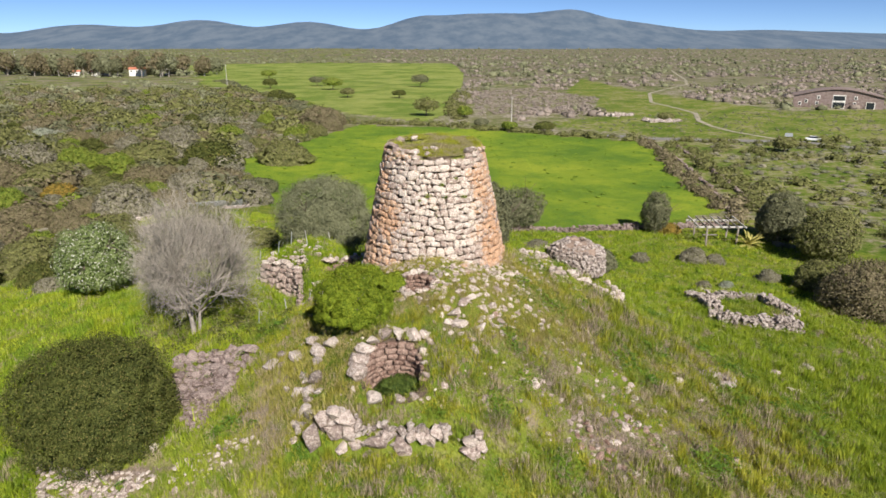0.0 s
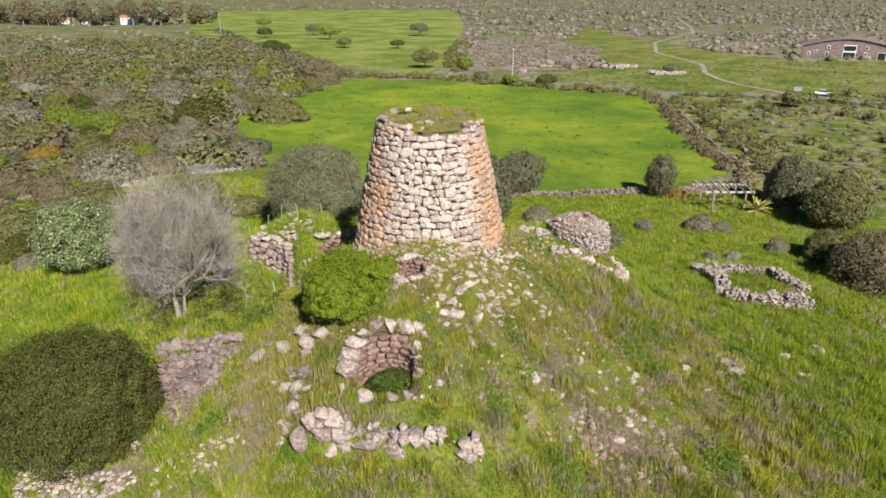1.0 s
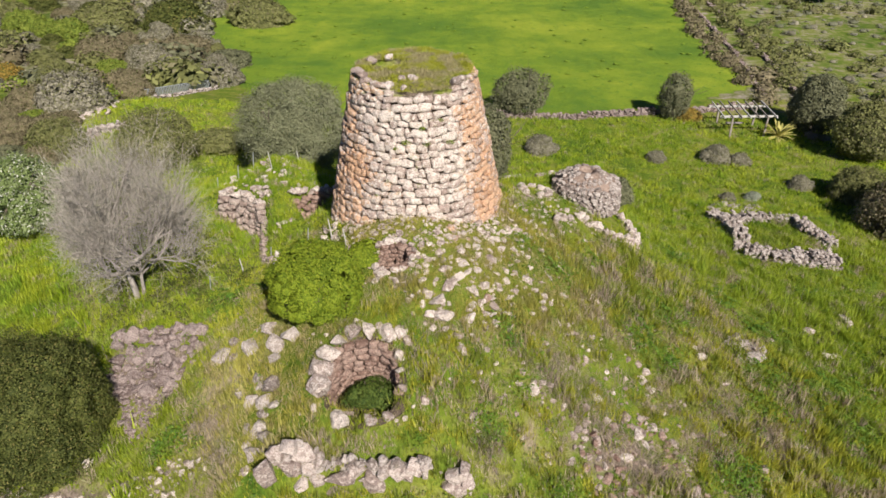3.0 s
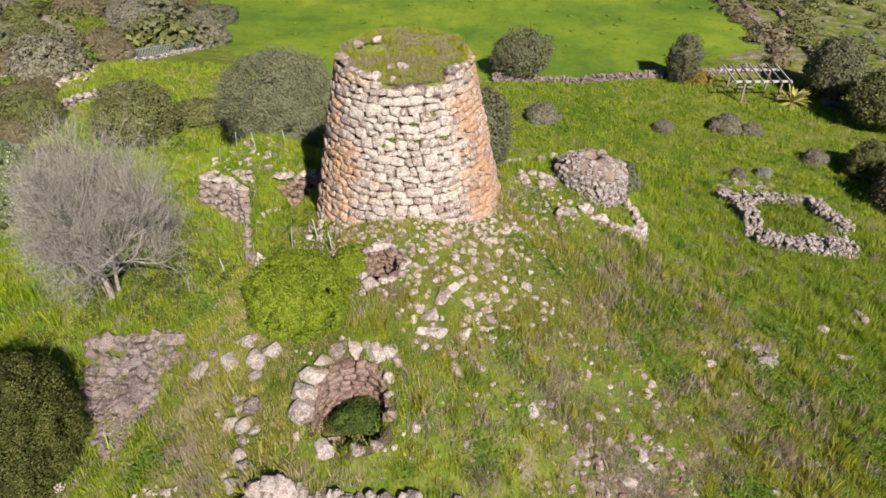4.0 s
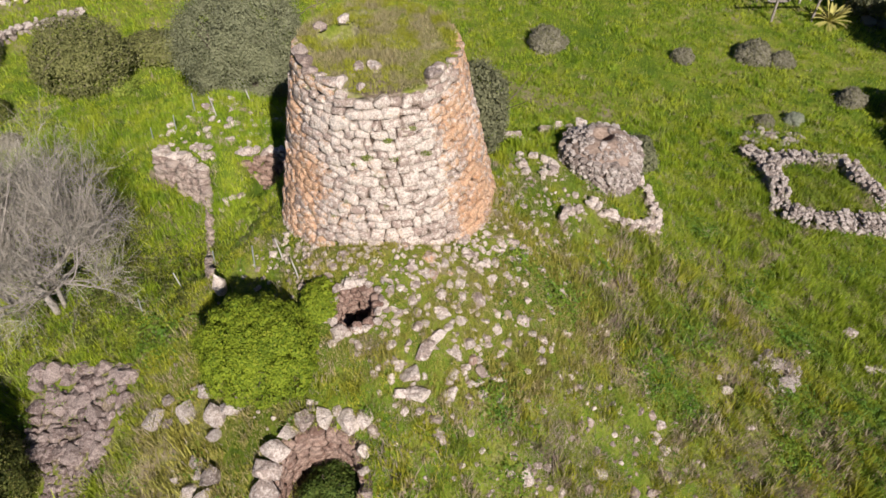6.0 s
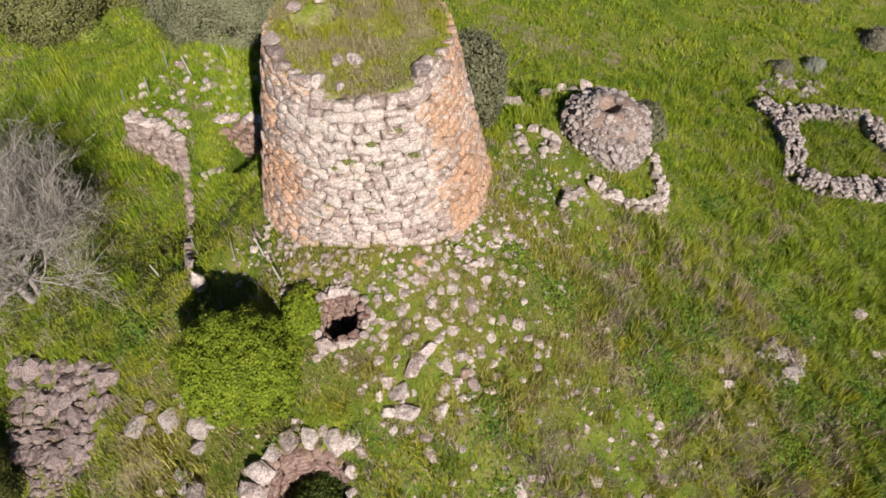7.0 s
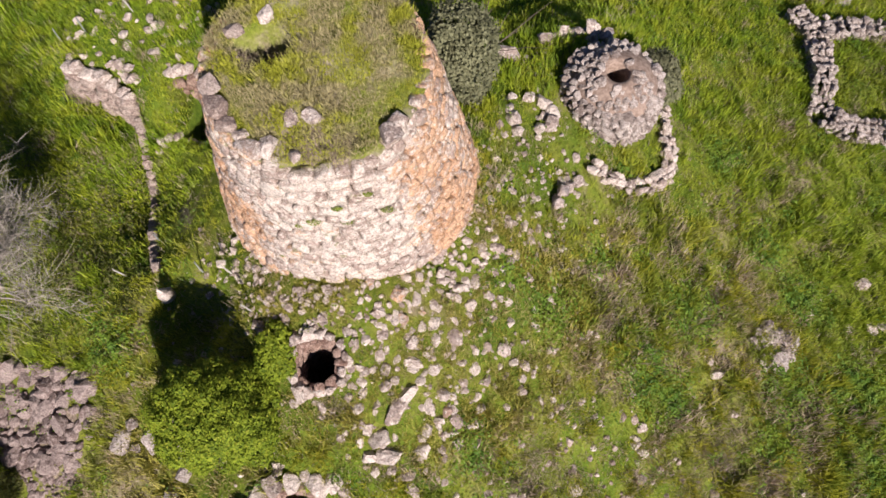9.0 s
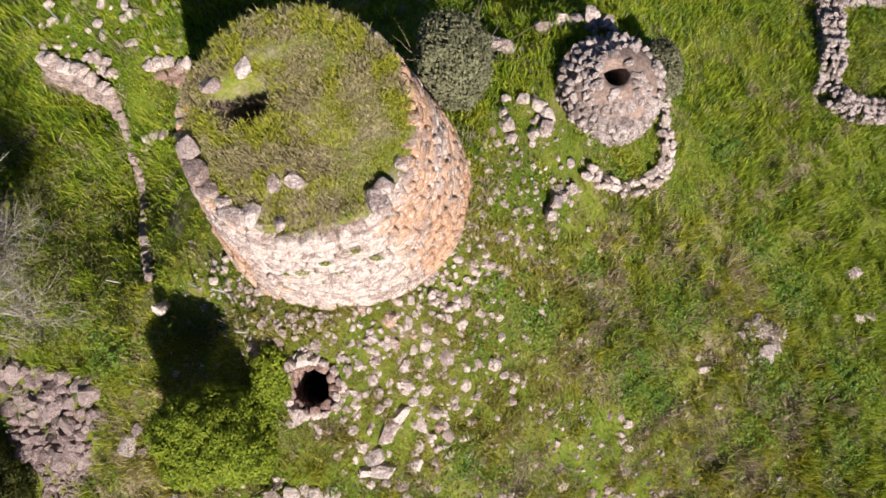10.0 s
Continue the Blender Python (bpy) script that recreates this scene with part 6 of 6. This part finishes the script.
    ob.matrix_basis = Matrix.LocRotScale((x, y, 18.8 + 0.085 * (y - TY) + 0.06 * s + 0.1), Euler((0.1, 0.1, x)), (s * 1.15, s * 0.9, s * 0.7))
    tagged(ob, ("brownish" if x < -3.3 else "whitish") + " loose stone lying on the tower's grassy top", "stone", "stones on the tower")


for dx, dy, z, size in ((-0.4, -4.66, 15.6, 0.34), (0.82, -4.62, 15.5, 0.3), (2.27, -4.13, 15.4, 0.28), (0.58, -4.47, 16.4, 0.24), (1.69, -4.1, 16.8, 0.22), (-1.0, -4.64, 15.2, 0.2), (1.2, -4.6, 13.2, 0.25), (-2.2, -4.8, 12.2, 0.25)):
    r = np.random.default_rng(int(100 * size) + int(10 * z))
    v, f = crown(r, (size * 0.9, size * 0.35, size * 0.55), 40, 4, 0.07, 0.4, 0.25, -0.9)
    ob = new("wall_plant", np_mesh("wall_plant", v, f, M_S_GREEN))
    ob.matrix_basis = Matrix.Translation((TX + dx * 1.005, TY + dy * 1.005, z))
    tagged(ob, "green tuft growing from a joint of the tower", "plant", kind="stuff")

# low leafy weeds among the grass, and plants in the chamber
def weeds(name, label, n, area, size, mat, seed, per=36, leaf=0.16):
    r = np.random.default_rng(seed)
    x, y = area(r, n)
    out = []
    for k in range(n):
        if math.hypot(x[k] - TX, y[k] - TY) < 6.2 or math.hypot(x[k] - SHAFT[0], y[k] - SHAFT[1]) < 1.5 or math.hypot(x[k] - PIT[0], y[k] - PIT[1]) < 2.3:
            continue
        s = float(r.uniform(*size))
        v, f = crown(r, (s, s, s * 0.6), per // 4, 4, leaf, 0.3, 0.3, -0.1)
        out.append((v + np.array([x[k], y[k], land1(x[k], y[k]) + 0.05]), f))
    tagged(new(name, np_mesh(name, *merge(out), mat)), label, "weeds", kind="stuff")


weeds("weeds", "low leafy green weeds in the grass", 260, mound_area, (0.25, 0.7), M_S_GREEN, 431, 60, 0.09)
weeds("brambles", "olive brambles under the bare tree", 90, lambda r, n: (r.uniform(-25, -11.5, n), r.uniform(50, 59, n)), (0.4, 1.1), M_S_OLIVE, 434, 60, 0.16)
weeds("brambles", "brown bramble stems under the bare tree", 60, lambda r, n: (r.uniform(-26, -13, n), r.uniform(49.5, 60, n)), (0.4, 1.0), M_S_BROWN, 435, 50, 0.14)
weeds("brambles", "dark mastic scrub round the bare tree", 110, lambda r, n: (r.uniform(-25, -11.5, n), r.uniform(47.5, 56.5, n)), (0.4, 1.0), M_LENTISK, 437, 90, 0.14)
M_LEAFY = leaf_material("dark_green_leaf", (0.02, 0.036, 0.007), (0.075, 0.105, 0.02), (0.13, 0.15, 0.03), 0.08)
weeds("weeds", "leafy green weeds on the slope", 200, lambda r, n: (r.uniform(12, 38, n), r.uniform(30, 52, n)), (0.35, 0.9), M_S_GREEN, 432, 80, 0.09)
weeds("weeds", "lush green weeds inside the sheepfold", 70, lambda r, n: (r.uniform(28.9, 34, n), r.uniform(62.6, 68.8, n)), (0.4, 0.8), M_S_GREEN, 436, 80, 0.1)
bush("chamber_plants", PIT[0] + 0.2, PIT[1] + 0.25, (1.55, 1.05, 0.8), M_LEAFY, "green plants growing on the chamber's floor", 433, 240, 26, 0.12, 0.5, 5.05, -0.2, 0.15, 0.5, "plants")


r = np.random.default_rng(438)
a, q = r.uniform(0, 6.28, 420), 1.75 * np.sqrt(r.uniform(0, 1, 420))
x, y = PIT[0] + q * np.cos(a), PIT[1] + q * np.sin(a)
blades_mesh("pit_grass", "grass on the chamber's floor", x, y, np.full(420, 4.95), 0.5, r, 6, 0.07)
for x, y, w, d, h, a in ((-4.0, 38.6, 0.8, 0.5, 0.5, 0.6), (-2.4, 38.2, 0.6, 0.45, 0.4, 0.1)):
    ob = new("boulder", stone_mesh(int(w * 10) % 14, M_BROWN, True))
    ob.matrix_basis = Matrix.LocRotScale((x, y, 4.95 + h * 0.35), Euler((0.2, -0.15, a)), (w, d, h))
    tagged(ob, "brownish fallen stone on the chamber's floor", "boulder")


# ---- garden and farm things in the middle distance ----
M_WOOD = plain_material("weathered_wood", (0.16, 0.13, 0.11), (0.34, 0.30, 0.26), 6.0, 0.85)
M_PALE_WOOD = plain_material("bleached_wood", (0.36, 0.34, 0.31), (0.52, 0.49, 0.45), 6.0, 0.8)
M_METAL = plain_material("galvanised_metal", (0.42, 0.44, 0.45), (0.60, 0.62, 0.63), 5.0, 0.45, 0.6, 0.1)
M_AGAVE = leaf_material("agave_leaf", (0.12, 0.125, 0.035), (0.33, 0.285, 0.09), None, 0.0, 0.15)
M_WHITEWASH = plain_material("whitewash", (0.62, 0.60, 0.56), (0.80, 0.78, 0.74), 0.7, 0.9)
M_TILES = plain_material("red_roof_tiles", (0.36, 0.12, 0.07), (0.52, 0.21, 0.13), 1.2, 0.85)
M_BARN = plain_material("brown_stone_facing", (0.15, 0.11, 0.10), (0.27, 0.21, 0.19), 1.4, 0.9)
M_CAR = plain_material("white_car_paint", (0.78, 0.78, 0.78), (0.82, 0.82, 0.82), 1.0, 0.25, 0.0, 0.0)
M_DARKGLASS = plain_material("dark_glass", (0.02, 0.025, 0.03), (0.03, 0.035, 0.04), 1.0, 0.08, 0.0, 0.0)
M_RUBBER = plain_material("black_rubber", (0.02, 0.02, 0.02), (0.04, 0.04, 0.04), 5.0, 0.9)


def box(name, size, at, mat, parent, bevel=0.02, rot=(0, 0, 0), label=""):
    bm = bmesh.new()
    box_bm(bm, *size, Matrix.Identity(4), bevel)
    return part(name, bm_mesh(name, bm, mat), parent, Matrix.Translation(at) @ Euler(rot).to_matrix().to_4x4(), label)


def make_pergola():
    x, y = 40.9, 98.2
    z = land1(x, y)
    t = thing("pergola", (x, y, z), "weathered timber pergola with open rafters in the grass", "pergola")
    for px, py in ((-2.2, -1.6), (2.3, -1.6), (-2.6, 2.4), (2.4, 2.4)):
        box("post", (0.22, 0.22, 2.7), (px, py, 1.25), M_WOOD, t, 0.02, (0, 0.03 * (1 if px > 0 else -1), 0))
    for py, w in ((-1.6, 7.4), (2.4, 7.6)):
        box("beam", (w, 0.2, 0.26), (-0.2, py, 2.72), M_PALE_WOOD, t, 0.02)
    for k in range(7):
        box("rafter", (0.13, 6.0, 0.2), (-3.5 + 1.12 * k, 0.5, 2.96), M_WOOD if k % 3 else M_PALE_WOOD, t, 0.015, (0.04, 0, -0.05))
    box("bench", (2.4, 0.5, 0.08), (-0.2, 2.2, 0.48), M_WOOD, t, 0.02)


make_pergola()


def make_agave():
    x, y = 44.9, 96.0
    t = thing("agave", (x, y, land1(x, y)), "big variegated yellow and green agave rosette", "agave")
    r = np.random.default_rng(510)
    for k in range(30):
        a, up, ln = k * 2.4, float(r.uniform(0.1, 1.25)), float(r.uniform(2.4, 3.4))
        s = np.linspace(0, 1, 7)
        rad = ln * s * math.cos(up)
        zz = ln * s * math.sin(up) - 0.9 * s**2.4 * (1.3 - up * 0.6) + 0.15
        w = 0.19 * np.sin(np.pi * (0.12 + 0.88 * s)) ** 0.7 + 0.002
        c = np.stack([np.cos(a) * rad, np.sin(a) * rad, zz], 1)
        side = np.array([-math.sin(a), math.cos(a), 0.0])
        v = np.concatenate([c + side * w[:, None] + [0, 0, 0.05], c - [0, 0, 0.03], c - side * w[:, None] + [0, 0, 0.05]])
        f = [(i, i + 1, i + 8, i + 7) for i in range(6)] + [(i + 7, i + 8, i + 15, i + 14) for i in range(6)]
        part("leaf", np_mesh("leaf", v, f, M_AGAVE, True), t)


make_agave()


def make_rack():
    a, b = Vector((-39.7, 103.4, 0)), Vector((-34.0, 113.0, 0))
    z = land1(a.x, a.y)
    t = thing("feed_rack", (a.x, a.y, z), "long galvanised feed rack of slanting bars on a stone kerb", "feed rack")
    d = b - a
    rz = math.atan2(d.y, d.x)
    n = 26
    for k in range(n):
        p = d * ((k + 0.5) / n)
        g = land1(a.x + p.x, a.y + p.y) - z
        box("bar", (0.26, 0.06, 1.25), (p.x, p.y, g + 0.72), M_METAL, t, 0.0, (0.45, 0.25, rz))
    for h, o in ((0.25, 0.25), (1.2, -0.25)):
        box("rail", (d.length, 0.08, 0.08), (d.x / 2 + o * math.sin(rz), d.y / 2 - o * math.cos(rz), h + land1(-37, 108) - z), M_METAL, t, 0.0, (0, math.atan2(land1(a.x, a.y) - land1(b.x, b.y), d.length), rz))


make_rack()
dry_wall("field_wall", [(-39.0, 102.4), (-36.0, 107.4), (-33.0, 112.6)], 0.35, 0.6, 0.4, M_GREY, "low stone kerb in front of the feed rack", 52, limit=0)


def post(x, y, h, mat=M_METAL, lean=0.0, rad=0.035):
    z = land1(x, y)
    v, f = tube([(0, 0, -0.3), (lean * h * 0.5, 0, h * 0.5), (lean * h, 0, h)], (rad, rad, rad * 0.9), 6)
    ob = new("fence_post", np_mesh("fence_post", v, f, mat, True))
    ob.matrix_basis = Matrix.Translation((x, y, z))
    return tagged(ob, "thin pale fence post leaning in the grass", "fence post", "fence posts by the ruins")


for k, (x, y, h) in enumerate(((-15.8, 68.0, 1.5), (-13.8, 66.8, 1.6), (-16.6, 65.8, 1.4), (-11.8, 68.8, 1.4), (-18.6, 66.0, 1.3), (-6.1, 50.7, 1.5), (-7.9, 51.1, 1.6), (-4.9, 48.8, 1.3), (-11.2, 53.5, 1.3), (-12.6, 51.6, 1.3), (-14.6, 50.2, 1.2))):
    post(x, y, h, M_PALE_WOOD if k % 2 else M_METAL, 0.12 * (-1) ** k, 0.04)


def make_house(x, y, w, d, h, turn, label, storeys=1):
    z = land1(x, y) + 3.0 * min(max((math.hypot(x, y) - 250) / 800, 0), 1) * float(wob(x, y, 190.0, 1.0))
    t = thing("farmhouse", (x, y, z - 0.3), label, "house")
    t.matrix_basis = t.matrix_basis @ Matrix.Rotation(turn, 4, "Z")
    box("wall", (w, d, h), (0, 0, h / 2), M_WHITEWASH, t, 0.02)
    bm = bmesh.new()
    e = 0.5
    pts = [(-w / 2 - e, -d / 2 - e, h), (w / 2 + e, -d / 2 - e, h), (w / 2 + e, d / 2 + e, h), (-w / 2 - e, d / 2 + e, h), (-w / 2 - e, 0, h + d * 0.22), (w / 2 + e, 0, h + d * 0.22)]
    vs = [bm.verts.new(p) for p in pts]
    for q in ((0, 1, 5, 4), (2, 3, 4, 5), (1, 2, 5), (3, 0, 4), (3, 2, 1, 0)):
        bm.faces.new([vs[i] for i in q])
    part("roof", bm_mesh("roof", bm, M_TILES), t, None, "red tiled gable roof")
    for k in range(max(2, int(w / 4))):
        wx = -w / 2 + (k + 0.5) * w / max(2, int(w / 4))
        win = box("window", (1.1, 0.12, 1.3), (wx, -d / 2 - 0.03, h - 1.6), M_DARKGLASS, t, 0.01)
        box("sill", (1.4, 0.25, 0.1), (0, -0.06, -0.72), M_WHITEWASH, win, 0.01)


make_house(-262, 600, 12, 8, 6.0, 0.2, "white farmhouse with a red roof among tall trees")
make_house(-292, 596, 13, 7, 4.0, -0.1, "low white farm building with a red roof")
make_house(-318, 604, 9, 6, 3.5, 0.3, "small white shed with a red roof")


def make_barn():
    x, y = 182, 322
    z = land1(x, y) + 3.0 * min(max((math.hypot(x, y) - 250) / 800, 0), 1) * float(wob(x, y, 190.0, 1.0))
    t = thing("barn", (x, y, z - 0.5), "wide brown stone-faced barn with an arched roof", "barn")
    t.matrix_basis = t.matrix_basis @ Matrix.Rotation(-0.46, 4, "Z")
    w, d, n = 36.0, 16.0, 20
    prof = [(-w / 2 + w * k / n, 5.6 + 3.2 * math.cos(math.pi * (k / n - 0.5)) ** 1.2) for k in range(n + 1)]
    bm = bmesh.new()
    front = [bm.verts.new((a, -d / 2, b)) for a, b in prof] + [bm.verts.new((w / 2, -d / 2, 0)), bm.verts.new((-w / 2, -d / 2, 0))]
    f = bm.faces.new(front)
    bmesh.ops.translate(bm, vec=(0, d, 0), verts=[v for v in bmesh.ops.extrude_face_region(bm, geom=[f])["geom"] if isinstance(v, bmesh.types.BMVert)])
    bmesh.ops.recalc_face_normals(bm, faces=bm.faces[:])
    part("wall", bm_mesh("wall", bm, M_BARN), t, None, "brown stone-faced walls")
    v, q = [], []
    for k, (a, b) in enumerate(prof):
        a *= 1.03
        v += [(a, -d / 2 - 0.7, b + 0.05), (a, d / 2 + 0.7, b + 0.05), (a, d / 2 + 0.7, b + 0.4), (a, -d / 2 - 0.7, b + 0.4)]
        if k:
            o = 4 * k
            q += [(o - 4 + i, o - 4 + (i + 1) % 4, o + (i + 1) % 4, o + i) for i in range(4)]
    part("roof", np_mesh("roof", v, q, M_BARN), t, None, "thin brownish arched roof edge")
    for px, pz, pw, ph in ((0.5, 3.4, 4.6, 5.6), (13.0, 1.9, 3.0, 3.0), (-12.6, 3.4, 0.8, 1.2), (-15.2, 2.3, 0.8, 1.1), (-7.8, 5.2, 0.8, 1.1), (-8.2, 2.6, 0.8, 1.1), (7.0, 5.2, 0.8, 1.1), (6.8, 2.6, 0.8, 1.1)):
        win = box("window", (pw + 0.5, 0.2, ph + 0.4), (px, -d / 2 - 0.08, pz), M_WHITEWASH, t, 0.03)
        box("pane", (pw, 0.1, ph * (0.44 if ph > 5 else 1)), (0, -0.1, -ph * 0.26 if ph > 5 else 0), M_DARKGLASS, win, 0.0)
        if ph > 5:
            box("pane", (pw, 0.1, ph * 0.36), (0, -0.1, ph * 0.28), M_DARKGLASS, win, 0.0)


make_barn()


def make_car():
    x, y = 110.9, 205.2
    t = thing("car", (x, y, land1(x, y) + 0.12), "small white car standing on the road", "car")
    t.matrix_basis = t.matrix_basis @ Matrix.Rotation(-0.62, 4, "Z")
    bm = bmesh.new()
    box_bm(bm, 4.3, 1.75, 0.72, Matrix.Translation((0, 0, 0.68)), 0.14)
    part("body", bm_mesh("body", bm, M_CAR), t)
    bm = bmesh.new()
    got = bmesh.ops.create_cube(bm, size=1.0)["verts"]
    for v in got:
        top = v.co.z > 0
        v.co = Vector((v.co.x * (1.7 if top else 2.7) - 0.2, v.co.y * (1.3 if top else 1.6), 1.05 + (0.52 if top else 0)))
    bmesh.ops.bevel(bm, geom=bm.edges[:], offset=0.06, segments=1, affect="EDGES")
    cab = part("cabin", bm_mesh("cabin", bm, M_DARKGLASS), t, None, "dark windows")
    box("roof", (1.65, 1.28, 0.06), (-0.2, 0, 1.59), M_CAR, t, 0.02)
    for wx in (-1.35, 1.35):
        for wy in (-0.82, 0.82):
            v, f = tube([(0, -0.1, 0), (0, 0, 0), (0, 0.1, 0)], (0.31, 0.33, 0.31), 14)
            part("wheel", np_mesh("wheel", v, f, M_RUBBER, True), t, Matrix.Translation((wx, wy, 0.33)))
    for wy in (-0.6, 0.6):
        box("headlight", (0.08, 0.36, 0.16), (2.14, wy, 0.78), M_METAL, t, 0.02)


make_car()


def pole(x, y, h):
    z = land1(x, y) + 3.0 * min(max((math.hypot(x, y) - 250) / 800, 0), 1) * float(wob(x, y, 190.0, 1.0))
    t = thing("utility_pole", (x, y, z), "pale wooden utility pole with a short crossarm", "pole", "poles over the plain")
    v, f = tube([(0, 0, -0.5), (0, 0, h / 2), (0, 0, h)], (0.2, 0.17, 0.13), 8)
    part("shaft", np_mesh("shaft", v, f, M_PALE_WOOD, True), t)
    box("crossarm", (1.5, 0.1, 0.12), (0, 0, h - 0.4), M_PALE_WOOD, t, 0.01)


for x, y, h in ((24.9, 253.6, 9.5), (-150.8, 485.7, 14.0), (-380, 625, 20.0)):
    pole(x, y, h)
box_sign = thing("sign_board", (103.5, 205.5, land1(103.5, 205.5)), "grey notice board on two posts by the road", "sign")
box("board", (2.2, 0.12, 1.7), (0, 0, 1.7), M_METAL, box_sign, 0.02, (0, 0, -0.4))
for k in (-0.9, 0.9):
    box("post", (0.12, 0.12, 1.8), (k * 0.92, -k * 0.39, 0.8), M_WOOD, box_sign, 0.0)

# cleared-stone piles in the pasture
rubble_patch("stone_pile", [(62, 284), (74, 286), (78, 281), (70, 277), (63, 279)], 90, (0.8, 1.6), 0.7, M_GREY, "low pile of cleared field stones with scrub", 441, 0.9, "stone pile")
rubble_patch("stone_pile", [(76, 262), (86, 264), (90, 260), (83, 255), (76, 257)], 90, (0.8, 1.7), 0.7, M_GREY, "low pile of cleared field stones with scrub", 442, 0.9, "stone pile")

# ---- single trees of the plain ----
PLAIN_TREES = [(-87, 480, 5.5, 6), (-52, 375, 4, 5), (-24, 372, 3.4, 4), (-70, 440, 6.5, 7), (-16, 470, 6, 8), (-7, 279, 5.0, 7), (33, 226, 3.4, 3.6), (22, 230, 2.6, 3.2), (13, 240, 2.4, 3), (93, 186, 3.2, 4), (-77, 340, 4.2, 5), (8, 268, 3.0, 5), (64, 284, 2.6, 3), (84, 261, 3.0, 3), (-112, 450, 5, 6), (-140, 560, 6, 7)]
for k, (x, y, s, h) in enumerate(PLAIN_TREES):
    mat = (M_OAK, M_S_GREEN, M_LENTISK, M_S_OLIVE)[(k * 3) % 4]
    tree("field_tree", x, y, h, (s, s, h * 0.42), mat, "spreading tree standing alone in the meadow", 520 + k, 130, 14, 0.6, 0.3, 0.25, low=-0.6, group="trees in the meadows")
r = np.random.default_rng(560)
for k in range(32):
    x, y = -390 + 5.9 * k + float(r.normal(0, 3)), 618 + float(r.normal(0, 14))
    if 8 <= k <= 21:
        y += 22 if k % 2 else -26
    tree("eucalyptus", x, y, float(r.uniform(14, 20)), (7.0, 7.0, 7.5), M_S_BROWN if k % 3 else M_HOLM, "tall ragged eucalyptus by the farmhouse", 561 + k, 90, 12, 1.5, 0.35, 0.5, low=-0.9, group="trees round the farm", bark=M_PALE_BARK)

for k, (x, y, h) in enumerate(((-270, 580, 16), (-252, 584, 18), (-284, 576, 15), (-300, 582, 19), (-236, 588, 17))):
    tree("eucalyptus", x, y, h, (4.5, 4.5, 6.0), M_OAK, "tall ragged eucalyptus by the farmhouse", 601 + k, 90, 12, 1.3, 0.35, 0.4, low=-0.9, group="trees round the farm", bark=M_PALE_BARK)

# wild olives and shrubs behind the ruins
tree("wild_olive", -28.6, 78.2, 6.0, (4.2, 3.8, 3.4), M_S_OLIVE, "rounded olive-green wild olive behind the bare tree", 590, 700, 26, 0.2, 0.2, 0.2, low=-0.95, size=0.10, fill=0.8)
bush("low_shrub", -26.2, 77.6, (1.9, 1.3, 0.9), M_S_GREEN, "low fresh green shrub below the wild olive", 591, 160, 22, 0.2)
bush("wild_olive_bush", -40.2, 80.5, (3.0, 2.8, 2.8), M_S_OLIVE, "olive-green bush by the field wall", 592, 380, 24, 0.2, 0.2)
bush("wild_olive_bush", -51.2, 104.5, (3.6, 3.2, 3.2), M_S_OLIVE, "olive-green bush among pale rocks", 593, 360, 24, 0.25, 0.2)
bush("bramble", -24.2, 84.0, (3.4, 2.6, 1.5), M_S_OLIVE, "low olive bramble thicket", 594, 300, 22, 0.22, 0.2)


# ---- the hills on the horizon ----
RIDGE = ((-0.5, 0.09, 12.7), (-0.34, 0.07, 18.1), (-0.19, 0.07, 16.8), (-0.04, 0.05, 18.4), (0.03, 0.06, 18.6), (0.11, 0.07, 22.0), (0.18, 0.05, 18.9), (0.26, 0.08, 15.0), (0.45, 0.14, 6.1))


def make_hills():
    u, d = np.meshgrid(np.linspace(-0.75, 0.75, 260), np.linspace(2500, 3950, 40))
    p = 9.2 * np.clip((0.95 - np.abs(u)) / 0.2, 0, 1)
    for c, s, h in RIDGE:
        p = p + h * np.exp(-(((u - c) / s) ** 2))
    k = np.clip((d - 2600) / 1300, 0, 1)
    x = u * d
    z = PLAIN - 3 + (p / 1000 * 3900 + 29) * (k * k * (3 - 2 * k)) + np.vectorize(lambda a, b: 14 * noise.fractal(Vector((a / 300, b / 900, 3.3)), 1.0, 2.0, 5))(x, d) * k * (1 - 0.6 * k)
    nx = u.shape[1]
    i, j = np.meshgrid(np.arange(39), np.arange(nx - 1), indexing="ij")
    f = np.stack([i * nx + j, i * nx + j + 1, (i + 1) * nx + j + 1, (i + 1) * nx + j], -1).reshape(-1, 4)
    k2 = Nodes("hazy_hills", 1.0, 0.0)
    q = k2.pos()
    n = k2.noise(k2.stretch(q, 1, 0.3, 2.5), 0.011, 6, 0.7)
    # dull bluish base colour and a faint blue glow stand in for haze
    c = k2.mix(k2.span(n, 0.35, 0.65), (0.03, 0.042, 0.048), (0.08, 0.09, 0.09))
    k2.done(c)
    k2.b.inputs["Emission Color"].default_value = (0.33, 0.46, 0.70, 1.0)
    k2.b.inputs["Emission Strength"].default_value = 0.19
    tagged(new("backdrop", np_mesh("backdrop", np.stack([x, d, z], -1).reshape(-1, 3), f, k2.mat, True)), "long wooded ridge on the horizon, blue-grey with painted haze", "hills", kind="structure")


make_hills()
